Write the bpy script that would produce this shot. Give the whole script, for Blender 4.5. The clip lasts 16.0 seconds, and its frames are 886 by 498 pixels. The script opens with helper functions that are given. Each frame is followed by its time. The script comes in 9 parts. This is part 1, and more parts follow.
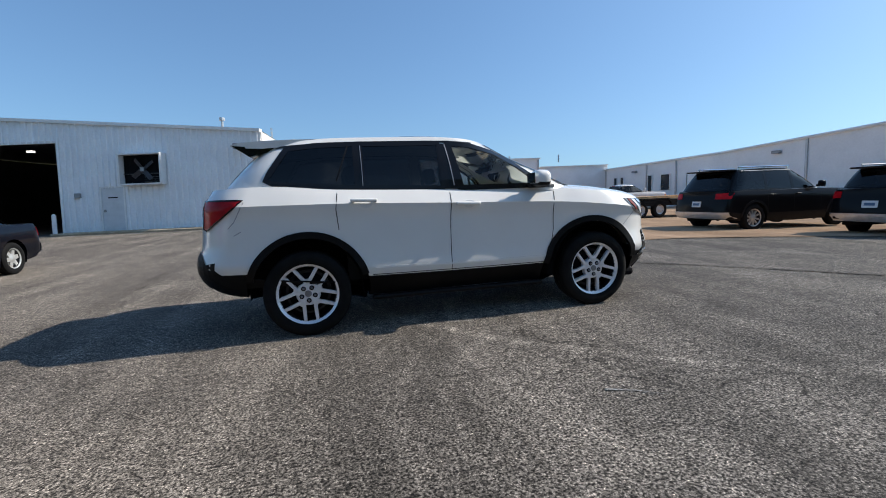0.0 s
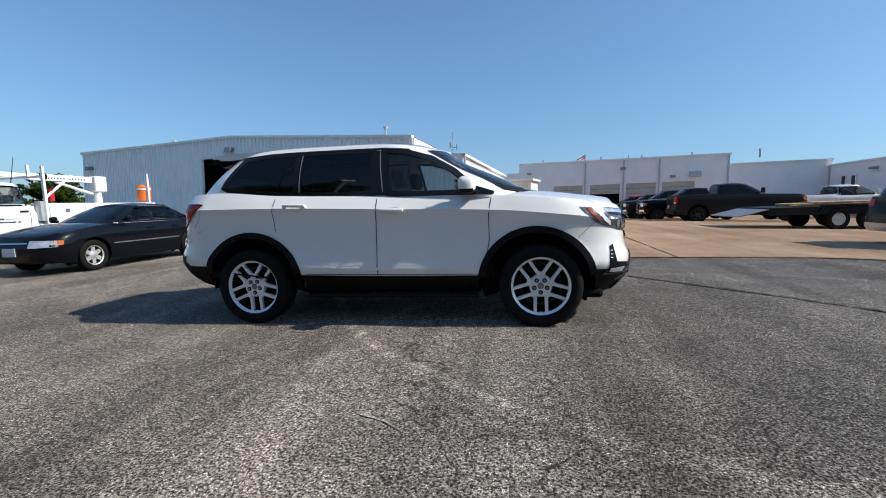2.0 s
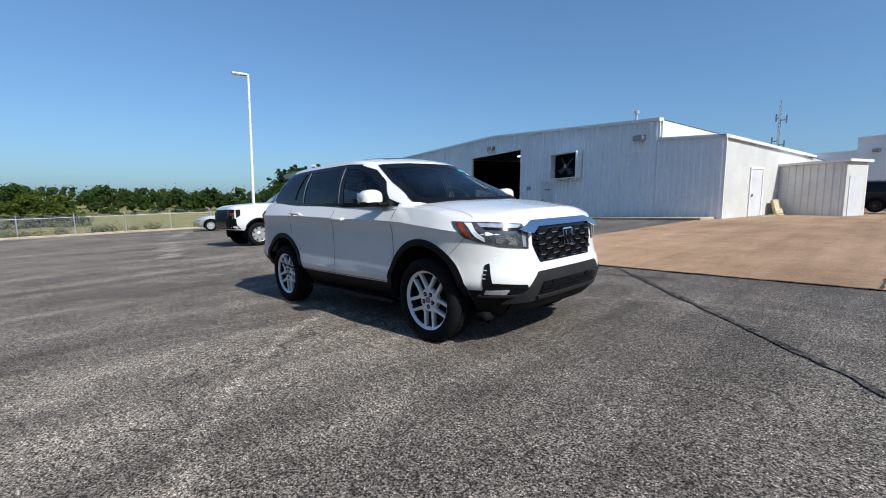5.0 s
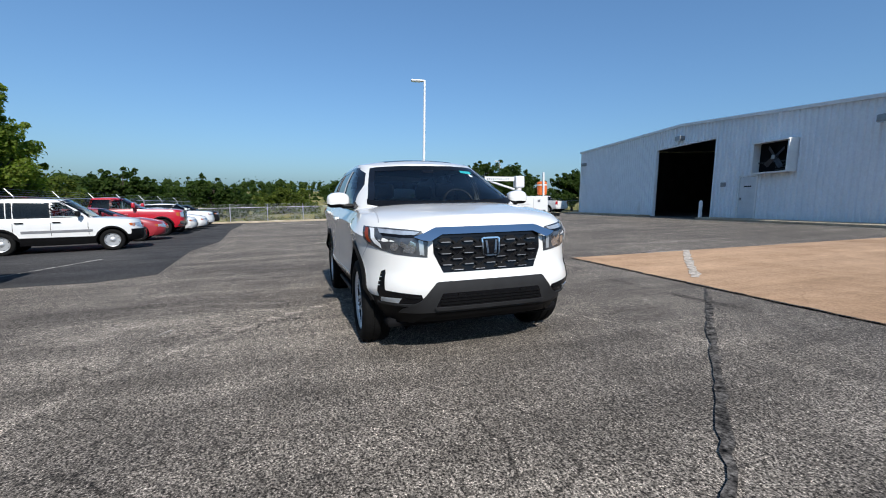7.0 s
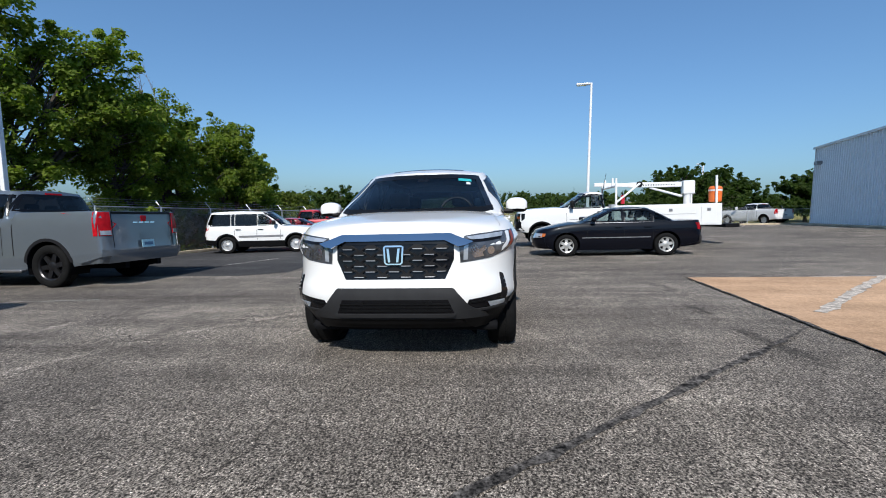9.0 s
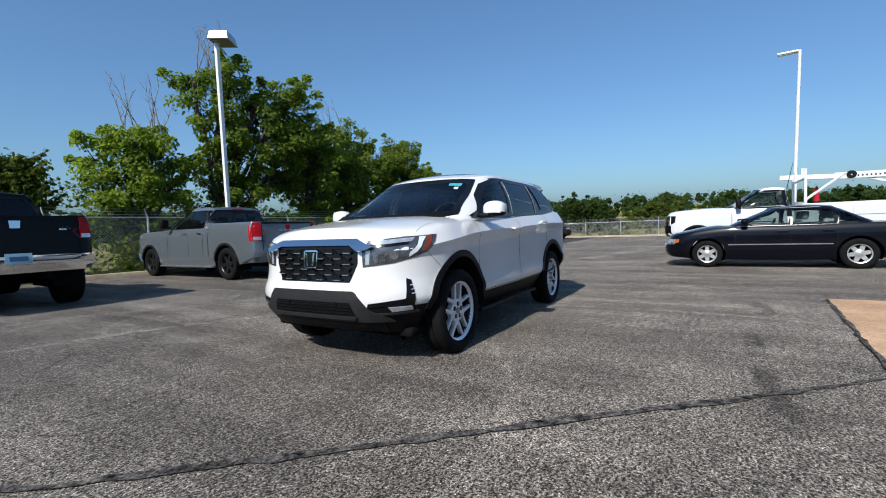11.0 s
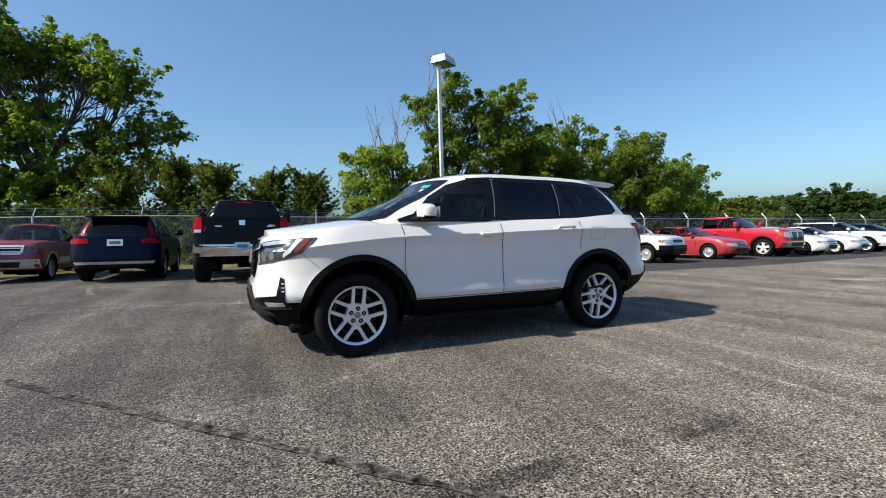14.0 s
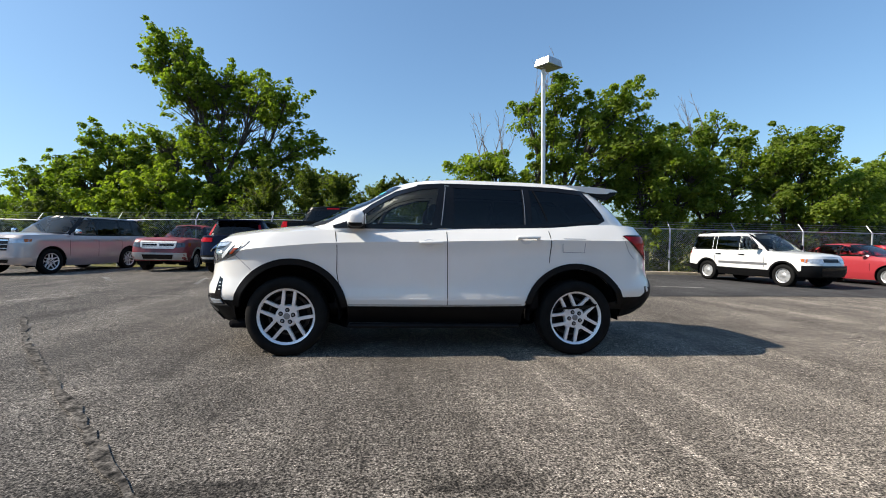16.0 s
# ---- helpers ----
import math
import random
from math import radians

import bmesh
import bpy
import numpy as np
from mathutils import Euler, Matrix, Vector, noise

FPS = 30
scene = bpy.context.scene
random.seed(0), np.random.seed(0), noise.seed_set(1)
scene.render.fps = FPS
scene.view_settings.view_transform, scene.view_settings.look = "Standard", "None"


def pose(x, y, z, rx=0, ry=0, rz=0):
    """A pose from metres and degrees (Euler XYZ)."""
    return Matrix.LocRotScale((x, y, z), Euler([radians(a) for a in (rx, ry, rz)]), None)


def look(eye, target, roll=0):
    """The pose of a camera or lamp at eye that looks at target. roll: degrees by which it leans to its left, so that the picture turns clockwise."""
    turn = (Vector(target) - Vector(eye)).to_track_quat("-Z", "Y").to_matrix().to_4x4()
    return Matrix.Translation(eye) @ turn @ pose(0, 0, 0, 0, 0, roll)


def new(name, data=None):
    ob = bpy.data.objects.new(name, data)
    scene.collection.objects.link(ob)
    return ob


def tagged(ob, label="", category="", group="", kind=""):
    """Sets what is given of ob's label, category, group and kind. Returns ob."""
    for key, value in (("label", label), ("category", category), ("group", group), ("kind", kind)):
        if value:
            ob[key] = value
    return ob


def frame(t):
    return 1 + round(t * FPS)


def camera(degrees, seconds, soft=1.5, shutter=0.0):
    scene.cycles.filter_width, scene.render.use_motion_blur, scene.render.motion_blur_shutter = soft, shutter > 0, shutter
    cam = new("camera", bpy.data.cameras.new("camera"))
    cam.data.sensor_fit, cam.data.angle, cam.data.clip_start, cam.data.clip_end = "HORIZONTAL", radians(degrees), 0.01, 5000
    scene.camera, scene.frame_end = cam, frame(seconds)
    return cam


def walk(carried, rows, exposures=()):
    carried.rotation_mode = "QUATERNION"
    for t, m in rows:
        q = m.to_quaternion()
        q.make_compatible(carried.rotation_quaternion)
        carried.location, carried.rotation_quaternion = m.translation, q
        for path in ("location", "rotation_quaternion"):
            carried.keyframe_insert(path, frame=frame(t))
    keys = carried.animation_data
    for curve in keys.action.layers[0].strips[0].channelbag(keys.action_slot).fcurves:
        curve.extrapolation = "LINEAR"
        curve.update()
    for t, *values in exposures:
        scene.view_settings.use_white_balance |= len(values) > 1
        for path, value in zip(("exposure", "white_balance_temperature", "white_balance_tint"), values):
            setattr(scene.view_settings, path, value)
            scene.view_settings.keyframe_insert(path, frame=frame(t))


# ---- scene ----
cam = camera(89.9, 16.0, 1.0)
PATH = [
    (0, (-1.158, -4.925, 1.173), (-0.685, -2.996, 0.937), -2.5),
    (0.5, (-0.563, -5.05, 1.192), (-0.304, -3.08, 0.966), -2.7),
    (1, (0.006, -5.05, 1.185), (0.07, -3.065, 0.952), -2.6),
    (1.5, (0.627, -5.057, 1.172), (0.499, -3.074, 0.95), -2.2),
    (2, (1.181, -4.967, 1.149), (0.863, -3.004, 0.943), -1.9),
    (2.5, (1.77, -4.895, 1.176), (1.252, -2.974, 0.973), -2.1),
    (3, (2.319, -4.786, 1.178), (1.61, -2.928, 0.964), -2.2),
    (3.5, (2.864, -4.583, 1.198), (1.955, -2.816, 0.964), -2.3),
    (4, (3.404, -4.348, 1.201), (2.296, -2.699, 0.974), -2.4),
    (4.5, (3.856, -3.938, 1.193), (2.567, -2.424, 0.981), -2.3),
    (5, (4.329, -3.489, 1.223), (2.888, -2.116, 1.019), -2.3),
    (5.2, (4.469, -3.301, 1.207), (2.978, -1.984, 1.006), -2.2),
    (7.3, (5.571, -1.167, 1.235), (3.646, -0.66, 1.041), -1.3),
    (7.5, (5.608, -0.949, 1.216), (3.661, -0.528, 1.029), -1.4),
    (8, (5.664, -0.394, 1.216), (3.682, -0.189, 1.038), -1.5),
    (8.2, (5.686, -0.153, 1.206), (3.697, -0.033, 1.034), -1.4),
    (10.3, (5.248, 2.122, 1.119), (3.391, 1.383, 1.03), -2.0),
    (10.5, (5.159, 2.341, 1.111), (3.336, 1.524, 1.022), -2.1),
    (11, (4.909, 2.844, 1.104), (3.187, 1.83, 1.019), -2.0),
    (11.5, (4.57, 3.25, 1.1), (2.969, 2.053, 1.029), -1.7),
    (12, (4.215, 3.691, 1.123), (2.762, 2.318, 1.057), -1.5),
    (12.5, (3.779, 3.974, 1.095), (2.494, 2.443, 1.037), -1.4),
    (13, (3.323, 4.318, 1.099), (2.207, 2.66, 1.042), -1.4),
    (13.5, (2.843, 4.604, 1.073), (1.874, 2.855, 1.017), -0.9),
    (14, (2.35, 4.854, 1.082), (1.523, 3.035, 1.022), -0.5),
    (14.5, (1.855, 5.018, 1.091), (1.176, 3.138, 1.03), -0.3),
    (15, (1.353, 5.095, 1.101), (0.846, 3.161, 1.039), -0.2),
    (15.5, (0.856, 5.219, 1.127), (0.507, 3.251, 1.071), 0.7),
    (16, (0.412, 5.216, 1.103), (0.196, 3.228, 1.073), 1.3),
]
# The lot is a plane that falls gently to the south-west; PATH and the plan below are written in that plane.
FALL = (0.035, 0.027)
UPRIGHT = Vector((FALL[0], FALL[1], 1.0)).normalized()
SLOPE = UPRIGHT.rotation_difference(Vector((0, 0, 1))).to_matrix().to_4x4()
PLUMB = Matrix(((1, 0, FALL[0], 0), (0, 1, FALL[1], 0), (0, 0, 1, 0), (0, 0, 0, 1)))
walk(cam, [(t, SLOPE @ look(eye, target, roll)) for t, eye, target, roll in PATH],
     [(0.0, 0.46, 6750, 10), (2.5, 0.36, 6550, 10), (4.0, 0.25, 6350, 10), (6.0, 0.12, 6350, 10), (10.5, 0.14, 6300, 10), (12.0, 0.20, 6450, 10), (13.5, 0.44, 6800, 10), (16.0, 0.70, 7200, 10)])

# ---- world, sun, exposure ----
SUN_ELEVATION = 39.5
world = bpy.data.worlds.new("sky")
scene.world = world
world.use_nodes = True
wn = world.node_tree.nodes
wn.clear()
sky = wn.new("ShaderNodeTexSky")
sky.sky_type = "NISHITA"
sky.sun_disc = False
sky.sun_elevation = radians(SUN_ELEVATION)
sky.sun_rotation = radians(90)
sky.air_density, sky.dust_density, sky.ozone_density = 1.0, 1.2, 1.1
bgn = wn.new("ShaderNodeBackground")
bgn.inputs["Strength"].default_value = 0.12
wout = wn.new("ShaderNodeOutputWorld")
# clear-day haze: evens the brightness from zenith to horizon
haze = wn.new("ShaderNodeGamma")
haze.inputs["Gamma"].default_value = 0.76
tone = wn.new("ShaderNodeMix")
tone.data_type, tone.blend_type = "RGBA", "MULTIPLY"
tone.inputs[0].default_value = 1.0
tone.inputs[7].default_value = (0.70, 1.06, 1.44, 1)
world.node_tree.links.new(sky.outputs[0], haze.inputs[0])
world.node_tree.links.new(haze.outputs[0], tone.inputs[6])
world.node_tree.links.new(tone.outputs[2], bgn.inputs[0])
world.node_tree.links.new(bgn.outputs[0], wout.inputs[0])

sun_data = bpy.data.lights.new("sun", "SUN")
sun_data.energy, sun_data.angle, sun_data.color = 4.7, radians(0.53), (1.0, 0.95, 0.88)
sun = new("sun", sun_data)
sun.matrix_world = SLOPE @ look((40, 0, 40 * math.tan(radians(SUN_ELEVATION))), (0, 0, 0))


# ---- materials ----
MATS = {}


def mat(name, color, rough=0.5, metal=0.0, vary=0.12, scale=6.0, bump=0.0, bump_scale=40.0, color2=None, coat=0.0,
        spec=0.5, obj_random=0.0, fine=0.0, fine_scale=60.0):
    """A node material: base colour with broad stains and fine grain, roughness variation, bump."""
    if name in MATS:
        return MATS[name]
    m = bpy.data.materials.new(name)
    m.use_nodes = True
    nt = m.node_tree
    b = nt.nodes["Principled BSDF"]
    b.inputs["Roughness"].default_value = rough
    b.inputs["Metallic"].default_value = metal
    b.inputs["Specular IOR Level"].default_value = spec
    b.inputs["Coat Weight"].default_value = coat
    b.inputs["Coat Roughness"].default_value = 0.03
    tc = nt.nodes.new("ShaderNodeTexCoord")
    n1 = nt.nodes.new("ShaderNodeTexNoise")
    n1.inputs["Scale"].default_value = scale
    n1.inputs["Detail"].default_value = 6
    n1.inputs["Roughness"].default_value = 0.6
    nt.links.new(tc.outputs["Object"], n1.inputs["Vector"])
    ramp = nt.nodes.new("ShaderNodeValToRGB")
    c2 = color2 or tuple(max(0.0, c * (1 - 2 * vary)) for c in color)
    c1 = tuple(min(1.0, c * (1 + vary)) for c in color)
    ramp.color_ramp.elements[0].position, ramp.color_ramp.elements[1].position = 0.32, 0.68
    ramp.color_ramp.elements[0].color = (*c2, 1)
    ramp.color_ramp.elements[1].color = (*c1, 1)
    nt.links.new(n1.outputs["Fac"], ramp.inputs["Fac"])
    col = ramp.outputs["Color"]
    if fine:
        n2 = nt.nodes.new("ShaderNodeTexNoise")
        n2.inputs["Scale"].default_value = fine_scale
        n2.inputs["Detail"].default_value = 3
        nt.links.new(tc.outputs["Object"], n2.inputs["Vector"])
        mr = nt.nodes.new("ShaderNodeMapRange")
        mr.inputs[1].default_value, mr.inputs[2].default_value = 0.3, 0.7
        mr.inputs[3].default_value, mr.inputs[4].default_value = 1 - fine, 1 + fine
        nt.links.new(n2.outputs["Fac"], mr.inputs[0])
        mul = nt.nodes.new("ShaderNodeVectorMath")
        mul.operation = "SCALE"
        nt.links.new(col, mul.inputs[0])
        nt.links.new(mr.outputs[0], mul.inputs["Scale"])
        col = mul.outputs[0]
    if obj_random:
        oi = nt.nodes.new("ShaderNodeObjectInfo")
        mr = nt.nodes.new("ShaderNodeMapRange")
        mr.inputs[3].default_value, mr.inputs[4].default_value = 1 - obj_random, 1 + obj_random
        nt.links.new(oi.outputs["Random"], mr.inputs[0])
        mul = nt.nodes.new("ShaderNodeVectorMath")
        mul.operation = "SCALE"
        nt.links.new(col, mul.inputs[0])
        nt.links.new(mr.outputs[0], mul.inputs["Scale"])
        col = mul.outputs[0]
    nt.links.new(col, b.inputs["Base Color"])
    if bump:
        n3 = nt.nodes.new("ShaderNodeTexNoise")
        n3.inputs["Scale"].default_value = bump_scale
        n3.inputs["Detail"].default_value = 4
        nt.links.new(tc.outputs["Object"], n3.inputs["Vector"])
        bp = nt.nodes.new("ShaderNodeBump")
        bp.inputs["Strength"].default_value = bump
        bp.inputs["Distance"].default_value = 0.02
        nt.links.new(n3.outputs["Fac"], bp.inputs["Height"])
        nt.links.new(bp.outputs["Normal"], b.inputs["Normal"])
    MATS[name] = m
    return m


def paint(name, color, flake=0.0, rough=0.28, vary=0.02, gloss=0.2):
    dark = max(color) < 0.1
    return mat(name, color, rough=rough, metal=flake * (0.3 if dark else 1), vary=vary, scale=1.5, coat=gloss if dark else 0.8, spec=0.05 if dark else 0.4)


def glass(name, tint, rough=0.02):
    """Thin tinted window glass: clear pass-through in the tint, with a mirror coat by Fresnel."""
    if name in MATS:
        return MATS[name]
    m = bpy.data.materials.new(name)
    m.use_nodes = True
    nt = m.node_tree
    nt.nodes.clear()
    out = nt.nodes.new("ShaderNodeOutputMaterial")
    tr = nt.nodes.new("ShaderNodeBsdfTransparent")
    tr.inputs[0].default_value = (*tint, 1)
    gl = nt.nodes.new("ShaderNodeBsdfGlossy")
    gl.inputs["Roughness"].default_value = rough
    fr = nt.nodes.new("ShaderNodeFresnel")
    fr.inputs[0].default_value = 1.5
    mx = nt.nodes.new("ShaderNodeMixShader")
    nt.links.new(fr.outputs[0], mx.inputs[0])
    nt.links.new(tr.outputs[0], mx.inputs[1])
    nt.links.new(gl.outputs[0], mx.inputs[2])
    nt.links.new(mx.outputs[0], out.inputs[0])
    MATS[name] = m
    return m


def emit(name, color, strength):
    if name in MATS:
        return MATS[name]
    m = bpy.data.materials.new(name)
    m.use_nodes = True
    b = m.node_tree.nodes["Principled BSDF"]
    b.inputs["Emission Color"].default_value = (*color, 1)
    b.inputs["Emission Strength"].default_value = strength
    MATS[name] = m
    return m


def ground_mat(name, dark, light, stain, speck, crack=0.0, speck_scale=55.0, streak=(0.0, 1.0), rough=0.9, crack_scale=0.9, arcs=(), lines=(), tar=(), spec=0.06):
    """Worn pavement: broad stains, stretched tyre streaks, stone specks, a net of fine cracks."""
    m = bpy.data.materials.new(name)
    m.use_nodes = True
    nt = m.node_tree
    L, N = nt.links.new, nt.nodes.new
    b = nt.nodes["Principled BSDF"]
    b.inputs["Roughness"].default_value = rough
    b.inputs["Specular IOR Level"].default_value = spec
    b.inputs["Diffuse Roughness"].default_value = 0.6
    tc = N("ShaderNodeTexCoord")

    def noise_at(scale, detail=6, roughn=0.6, stretch=None, warp=0.0):
        n = N("ShaderNodeTexNoise")
        n.inputs["Scale"].default_value, n.inputs["Detail"].default_value, n.inputs["Roughness"].default_value = scale, detail, roughn
        n.inputs["Distortion"].default_value = warp
        if stretch:
            mp = N("ShaderNodeMapping")
            mp.inputs["Scale"].default_value = (stretch[0], stretch[1], 1)
            mp.inputs["Rotation"].default_value = (0, 0, stretch[2])
            L(tc.outputs["Object"], mp.inputs[0])
            L(mp.outputs[0], n.inputs["Vector"])
        else:
            L(tc.outputs["Object"], n.inputs["Vector"])
        return n.outputs["Fac"]

    def remap(v, a, c, lo, hi):
        r = N("ShaderNodeMapRange")
        r.inputs[1].default_value, r.inputs[2].default_value, r.inputs[3].default_value, r.inputs[4].default_value = a, c, lo, hi
        L(v, r.inputs[0])
        return r.outputs[0]

    def times(a, c):
        q = N("ShaderNodeMath")
        q.operation = "MULTIPLY"
        L(a, q.inputs[0])
        L(c, q.inputs[1])
        return q.outputs[0]

    mixc = N("ShaderNodeMix")
    mixc.data_type = "RGBA"
    mixc.inputs[6].default_value, mixc.inputs[7].default_value = (*dark, 1), (*light, 1)
    L(remap(noise_at(0.35, 8, 0.62, warp=0.4), 0.36, 0.64, 0, 1), mixc.inputs[0])
    f = remap(noise_at(1.7, 8, 0.7), 0.3, 0.7, 1 - stain, 1 + stain)
    f = times(f, remap(noise_at(1.0, 5, 0.65, stretch=(1.3, 0.10, streak[0])), 0.35, 0.65, 1 - stain * streak[1], 1 + stain * streak[1]))
    f = times(f, remap(noise_at(speck_scale * 0.3, 4, 0.75), 0.35, 0.65, 1 - speck * 0.75, 1 + speck * 0.75))
    f = times(f, remap(noise_at(speck_scale, 2, 0.6), 0.40, 0.62, 1 - speck, 1 + speck))
    f = times(f, remap(noise_at(speck_scale * 1.9, 1, 0.5), 0.54, 0.66, 1.0, 1 + speck * 1.6))
    vs_ = N("ShaderNodeTexVoronoi")
    vs_.inputs["Scale"].default_value = speck_scale * 1.5
    L(tc.outputs["Object"], vs_.inputs["Vector"])
    sepc = N("ShaderNodeSeparateColor")
    L(vs_.outputs["Color"], sepc.inputs[0])
    stone = times(remap(sepc.outputs[0], 0.62, 0.95, 0.0, 1.0), remap(vs_.outputs["Distance"], 0.25, 0.45, 1.0, 0.0))
    f = times(f, remap(stone, 0.0, 1.0, 1 - speck * 0.15, 1 + speck * 1.4))
    hgt = noise_at(speck_scale, 3, 0.6)
    if crack:
        for sc, wd, gate in ((crack_scale, 0.007, 0.50), (crack_scale * 4.2, 0.020, 0.56), (crack_scale * 13, 0.05, 0.57)):
            v = N("ShaderNodeTexVoronoi")
            v.feature = "DISTANCE_TO_EDGE"
            v.inputs["Scale"].default_value = sc
            wv = N("ShaderNodeTexNoise")
            wv.inputs["Scale"].default_value = 2.2 * sc
            wv.inputs["Detail"].default_value = 6
            vm = N("ShaderNodeVectorMath")
            vm.operation = "MULTIPLY_ADD"
            vm.inputs[1].default_value = (0.5 / sc, 0.5 / sc, 0)
            L(tc.outputs["Object"], wv.inputs["Vector"])
            L(wv.outputs["Color"], vm.inputs[0])
            L(tc.outputs["Object"], vm.inputs[2])
            L(vm.outputs[0], v.inputs["Vector"])
            line = remap(v.outputs["Distance"], wd * 0.35, wd, 1.0, 0.0)
            g = times(line, remap(noise_at(0.22, 3), gate, gate + 0.09, 0, 1))
            f = times(f, remap(g, 0, 1, 1, 1 - crack))
    def math1(op, a, c=None):
        q = N("ShaderNodeMath")
        q.operation = op
        L(a, q.inputs[0])
        if c is not None:
            q.inputs[1].default_value = c
        return q.outputs[0]

    def soft(v, w):
        """1 on a line, fading to 0 at the distance w."""
        r = N("ShaderNodeMapRange")
        r.interpolation_type = "SMOOTHSTEP"
        r.inputs[1].default_value, r.inputs[2].default_value, r.inputs[3].default_value, r.inputs[4].default_value = 0.0, w, 1.0, 0.0
        L(v, r.inputs[0])
        return r.outputs[0]

    if arcs or lines or tar:
        xyz = N("ShaderNodeSeparateXYZ")
        wob = N("ShaderNodeVectorMath")
        wob.operation = "MULTIPLY_ADD"
        wob.inputs[1].default_value = (0.10, 0.10, 0)
        nz = N("ShaderNodeTexNoise")
        nz.inputs["Scale"].default_value, nz.inputs["Detail"].default_value = 1.6, 5
        L(tc.outputs["Object"], nz.inputs["Vector"])
        L(nz.outputs["Color"], wob.inputs[0])
        L(tc.outputs["Object"], wob.inputs[2])
        L(wob.outputs[0], xyz.inputs[0])
        worn = remap(noise_at(7.0, 5, 0.75), 0.34, 0.62, 0.15, 1.0)
        # tyre scrubs worn pale: circles (x, y, radius, width, strength) and straight runs along y
        for cx, cy, rad, wd, k in arcs:
            dn = N("ShaderNodeVectorMath")
            dn.operation = "DISTANCE"
            dn.inputs[1].default_value = (cx + 0.05, cy + 0.05, 0)
            L(wob.outputs[0], dn.inputs[0])
            g = times(soft(math1("ABSOLUTE", math1("SUBTRACT", dn.outputs["Value"], rad)), wd), worn)
            f = times(f, remap(g, 0, 1, 1, 1 + k))
        for x0, yc, half, wd, k in lines:
            g = times(soft(math1("ABSOLUTE", math1("SUBTRACT", xyz.outputs[0], x0 + 0.05)), wd), soft(math1("ABSOLUTE", math1("SUBTRACT", xyz.outputs[1], yc)), half))
            f = times(f, remap(times(g, worn), 0, 1, 1, 1 + k))
        # old tar seal in broken dark runs along x
        for y0, xc, half, wd, k in tar:
            g = times(remap(math1("ABSOLUTE", math1("SUBTRACT", xyz.outputs[1], y0 + 0.05)), wd * 0.6, wd, 1.0, 0.0), soft(math1("ABSOLUTE", math1("SUBTRACT", xyz.outputs[0], xc)), half))
            g = times(g, remap(noise_at(2.3, 6, 0.7), 0.46, 0.54, 0.0, 1.0))
            f = times(f, remap(g, 0, 1, 1, 1 - k))
    sc = N("ShaderNodeVectorMath")
    sc.operation = "SCALE"
    L(mixc.outputs[2], sc.inputs[0])
    L(f, sc.inputs["Scale"])
    L(sc.outputs[0], b.inputs["Base Color"])
    bp = N("ShaderNodeBump")
    bp.inputs["Strength"].default_value, bp.inputs["Distance"].default_value = 0.4, 0.012
    L(hgt, bp.inputs["Height"])
    L(bp.outputs["Normal"], b.inputs["Normal"])
    MATS[name] = m
    return m


ASPHALT = ground_mat("worn_asphalt", (0.094, 0.083, 0.072), (0.150, 0.132, 0.112), 0.30, 0.86, crack=0.6, speck_scale=70.0, streak=(0.06, 1.1), rough=0.78, spec=0.11,
                     arcs=((4.3, 2.07, 5.59, 0.10, 0.75), (0.96, -2.84, 1.58, 0.09, 0.4), (3.47, -1.77, 3.73, 0.11, 0.45), (1.5, -2.9, 2.4, 0.06, 0.3), (-9.47, 2.63, 7.7, 0.035, 0.45), (5.2, 6.5, 4.4, 0.09, 0.3)),
                     lines=((0.36, -3.1, 1.1, 0.14, 0.45), (-2.45, -2.4, 1.8, 0.10, 0.40), (-3.4, -2.6, 2.6, 0.12, 0.35), (-0.80, 2.0, 1.3, 0.035, 0.8), (-1.2, 3.0, 1.4, 0.04, 0.5), (-3.0, 3.0, 2.2, 0.06, 0.3), (1.1, -2.7, 0.9, 0.05, 0.4), (2.4, -3.6, 1.2, 0.05, 0.35)),
                     tar=((3.22, 0.9, 2.6, 0.10, 0.60), (3.45, -1.6, 1.6, 0.14, 0.45)))
ASPHALT_NEW = ground_mat("dark_asphalt", (0.034, 0.034, 0.036), (0.055, 0.054, 0.054), 0.18, 0.30)
CONCRETE = ground_mat("stained_concrete", (0.315, 0.203, 0.125), (0.42, 0.280, 0.180), 0.14, 0.10, crack=0.25, speck_scale=35, streak=(0.2, 1.0), crack_scale=0.3)
KERB = ground_mat("kerb_concrete", (0.36, 0.29, 0.20), (0.50, 0.42, 0.31), 0.15, 0.12, speck_scale=35)
GRASS = ground_mat("dry_grass", (0.10, 0.115, 0.035), (0.22, 0.18, 0.075), 0.3, 0.35, speck_scale=20)
# WHITE_WALL toned down for the east walls, offsetting full sun in the colour
SUNLIT_WALL = mat("sunlit_sheet_metal", (0.60, 0.60, 0.57), 0.5, 0.0, 0.05, 0.9, fine=0.03, fine_scale=9)
WHITE_WALL = mat("white_sheet_metal", (0.79, 0.80, 0.81), 0.45, 0.0, 0.03, 0.8, fine=0.03, fine_scale=9)
WALL_RIB = mat("ribbed_sheet_metal", (0.84, 0.86, 0.88), 0.4, 0.0, 0.025, 0.9, fine=0.04, fine_scale=9)
TRIM_WHITE = mat("white_trim", (0.78, 0.78, 0.77), 0.4, 0.0, 0.05, 2.0)
ROOF_M = mat("roof_metal", (0.55, 0.57, 0.58), 0.4, 0.2, 0.06, 2.0)
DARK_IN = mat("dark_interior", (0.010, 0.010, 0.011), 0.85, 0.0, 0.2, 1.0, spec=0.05)
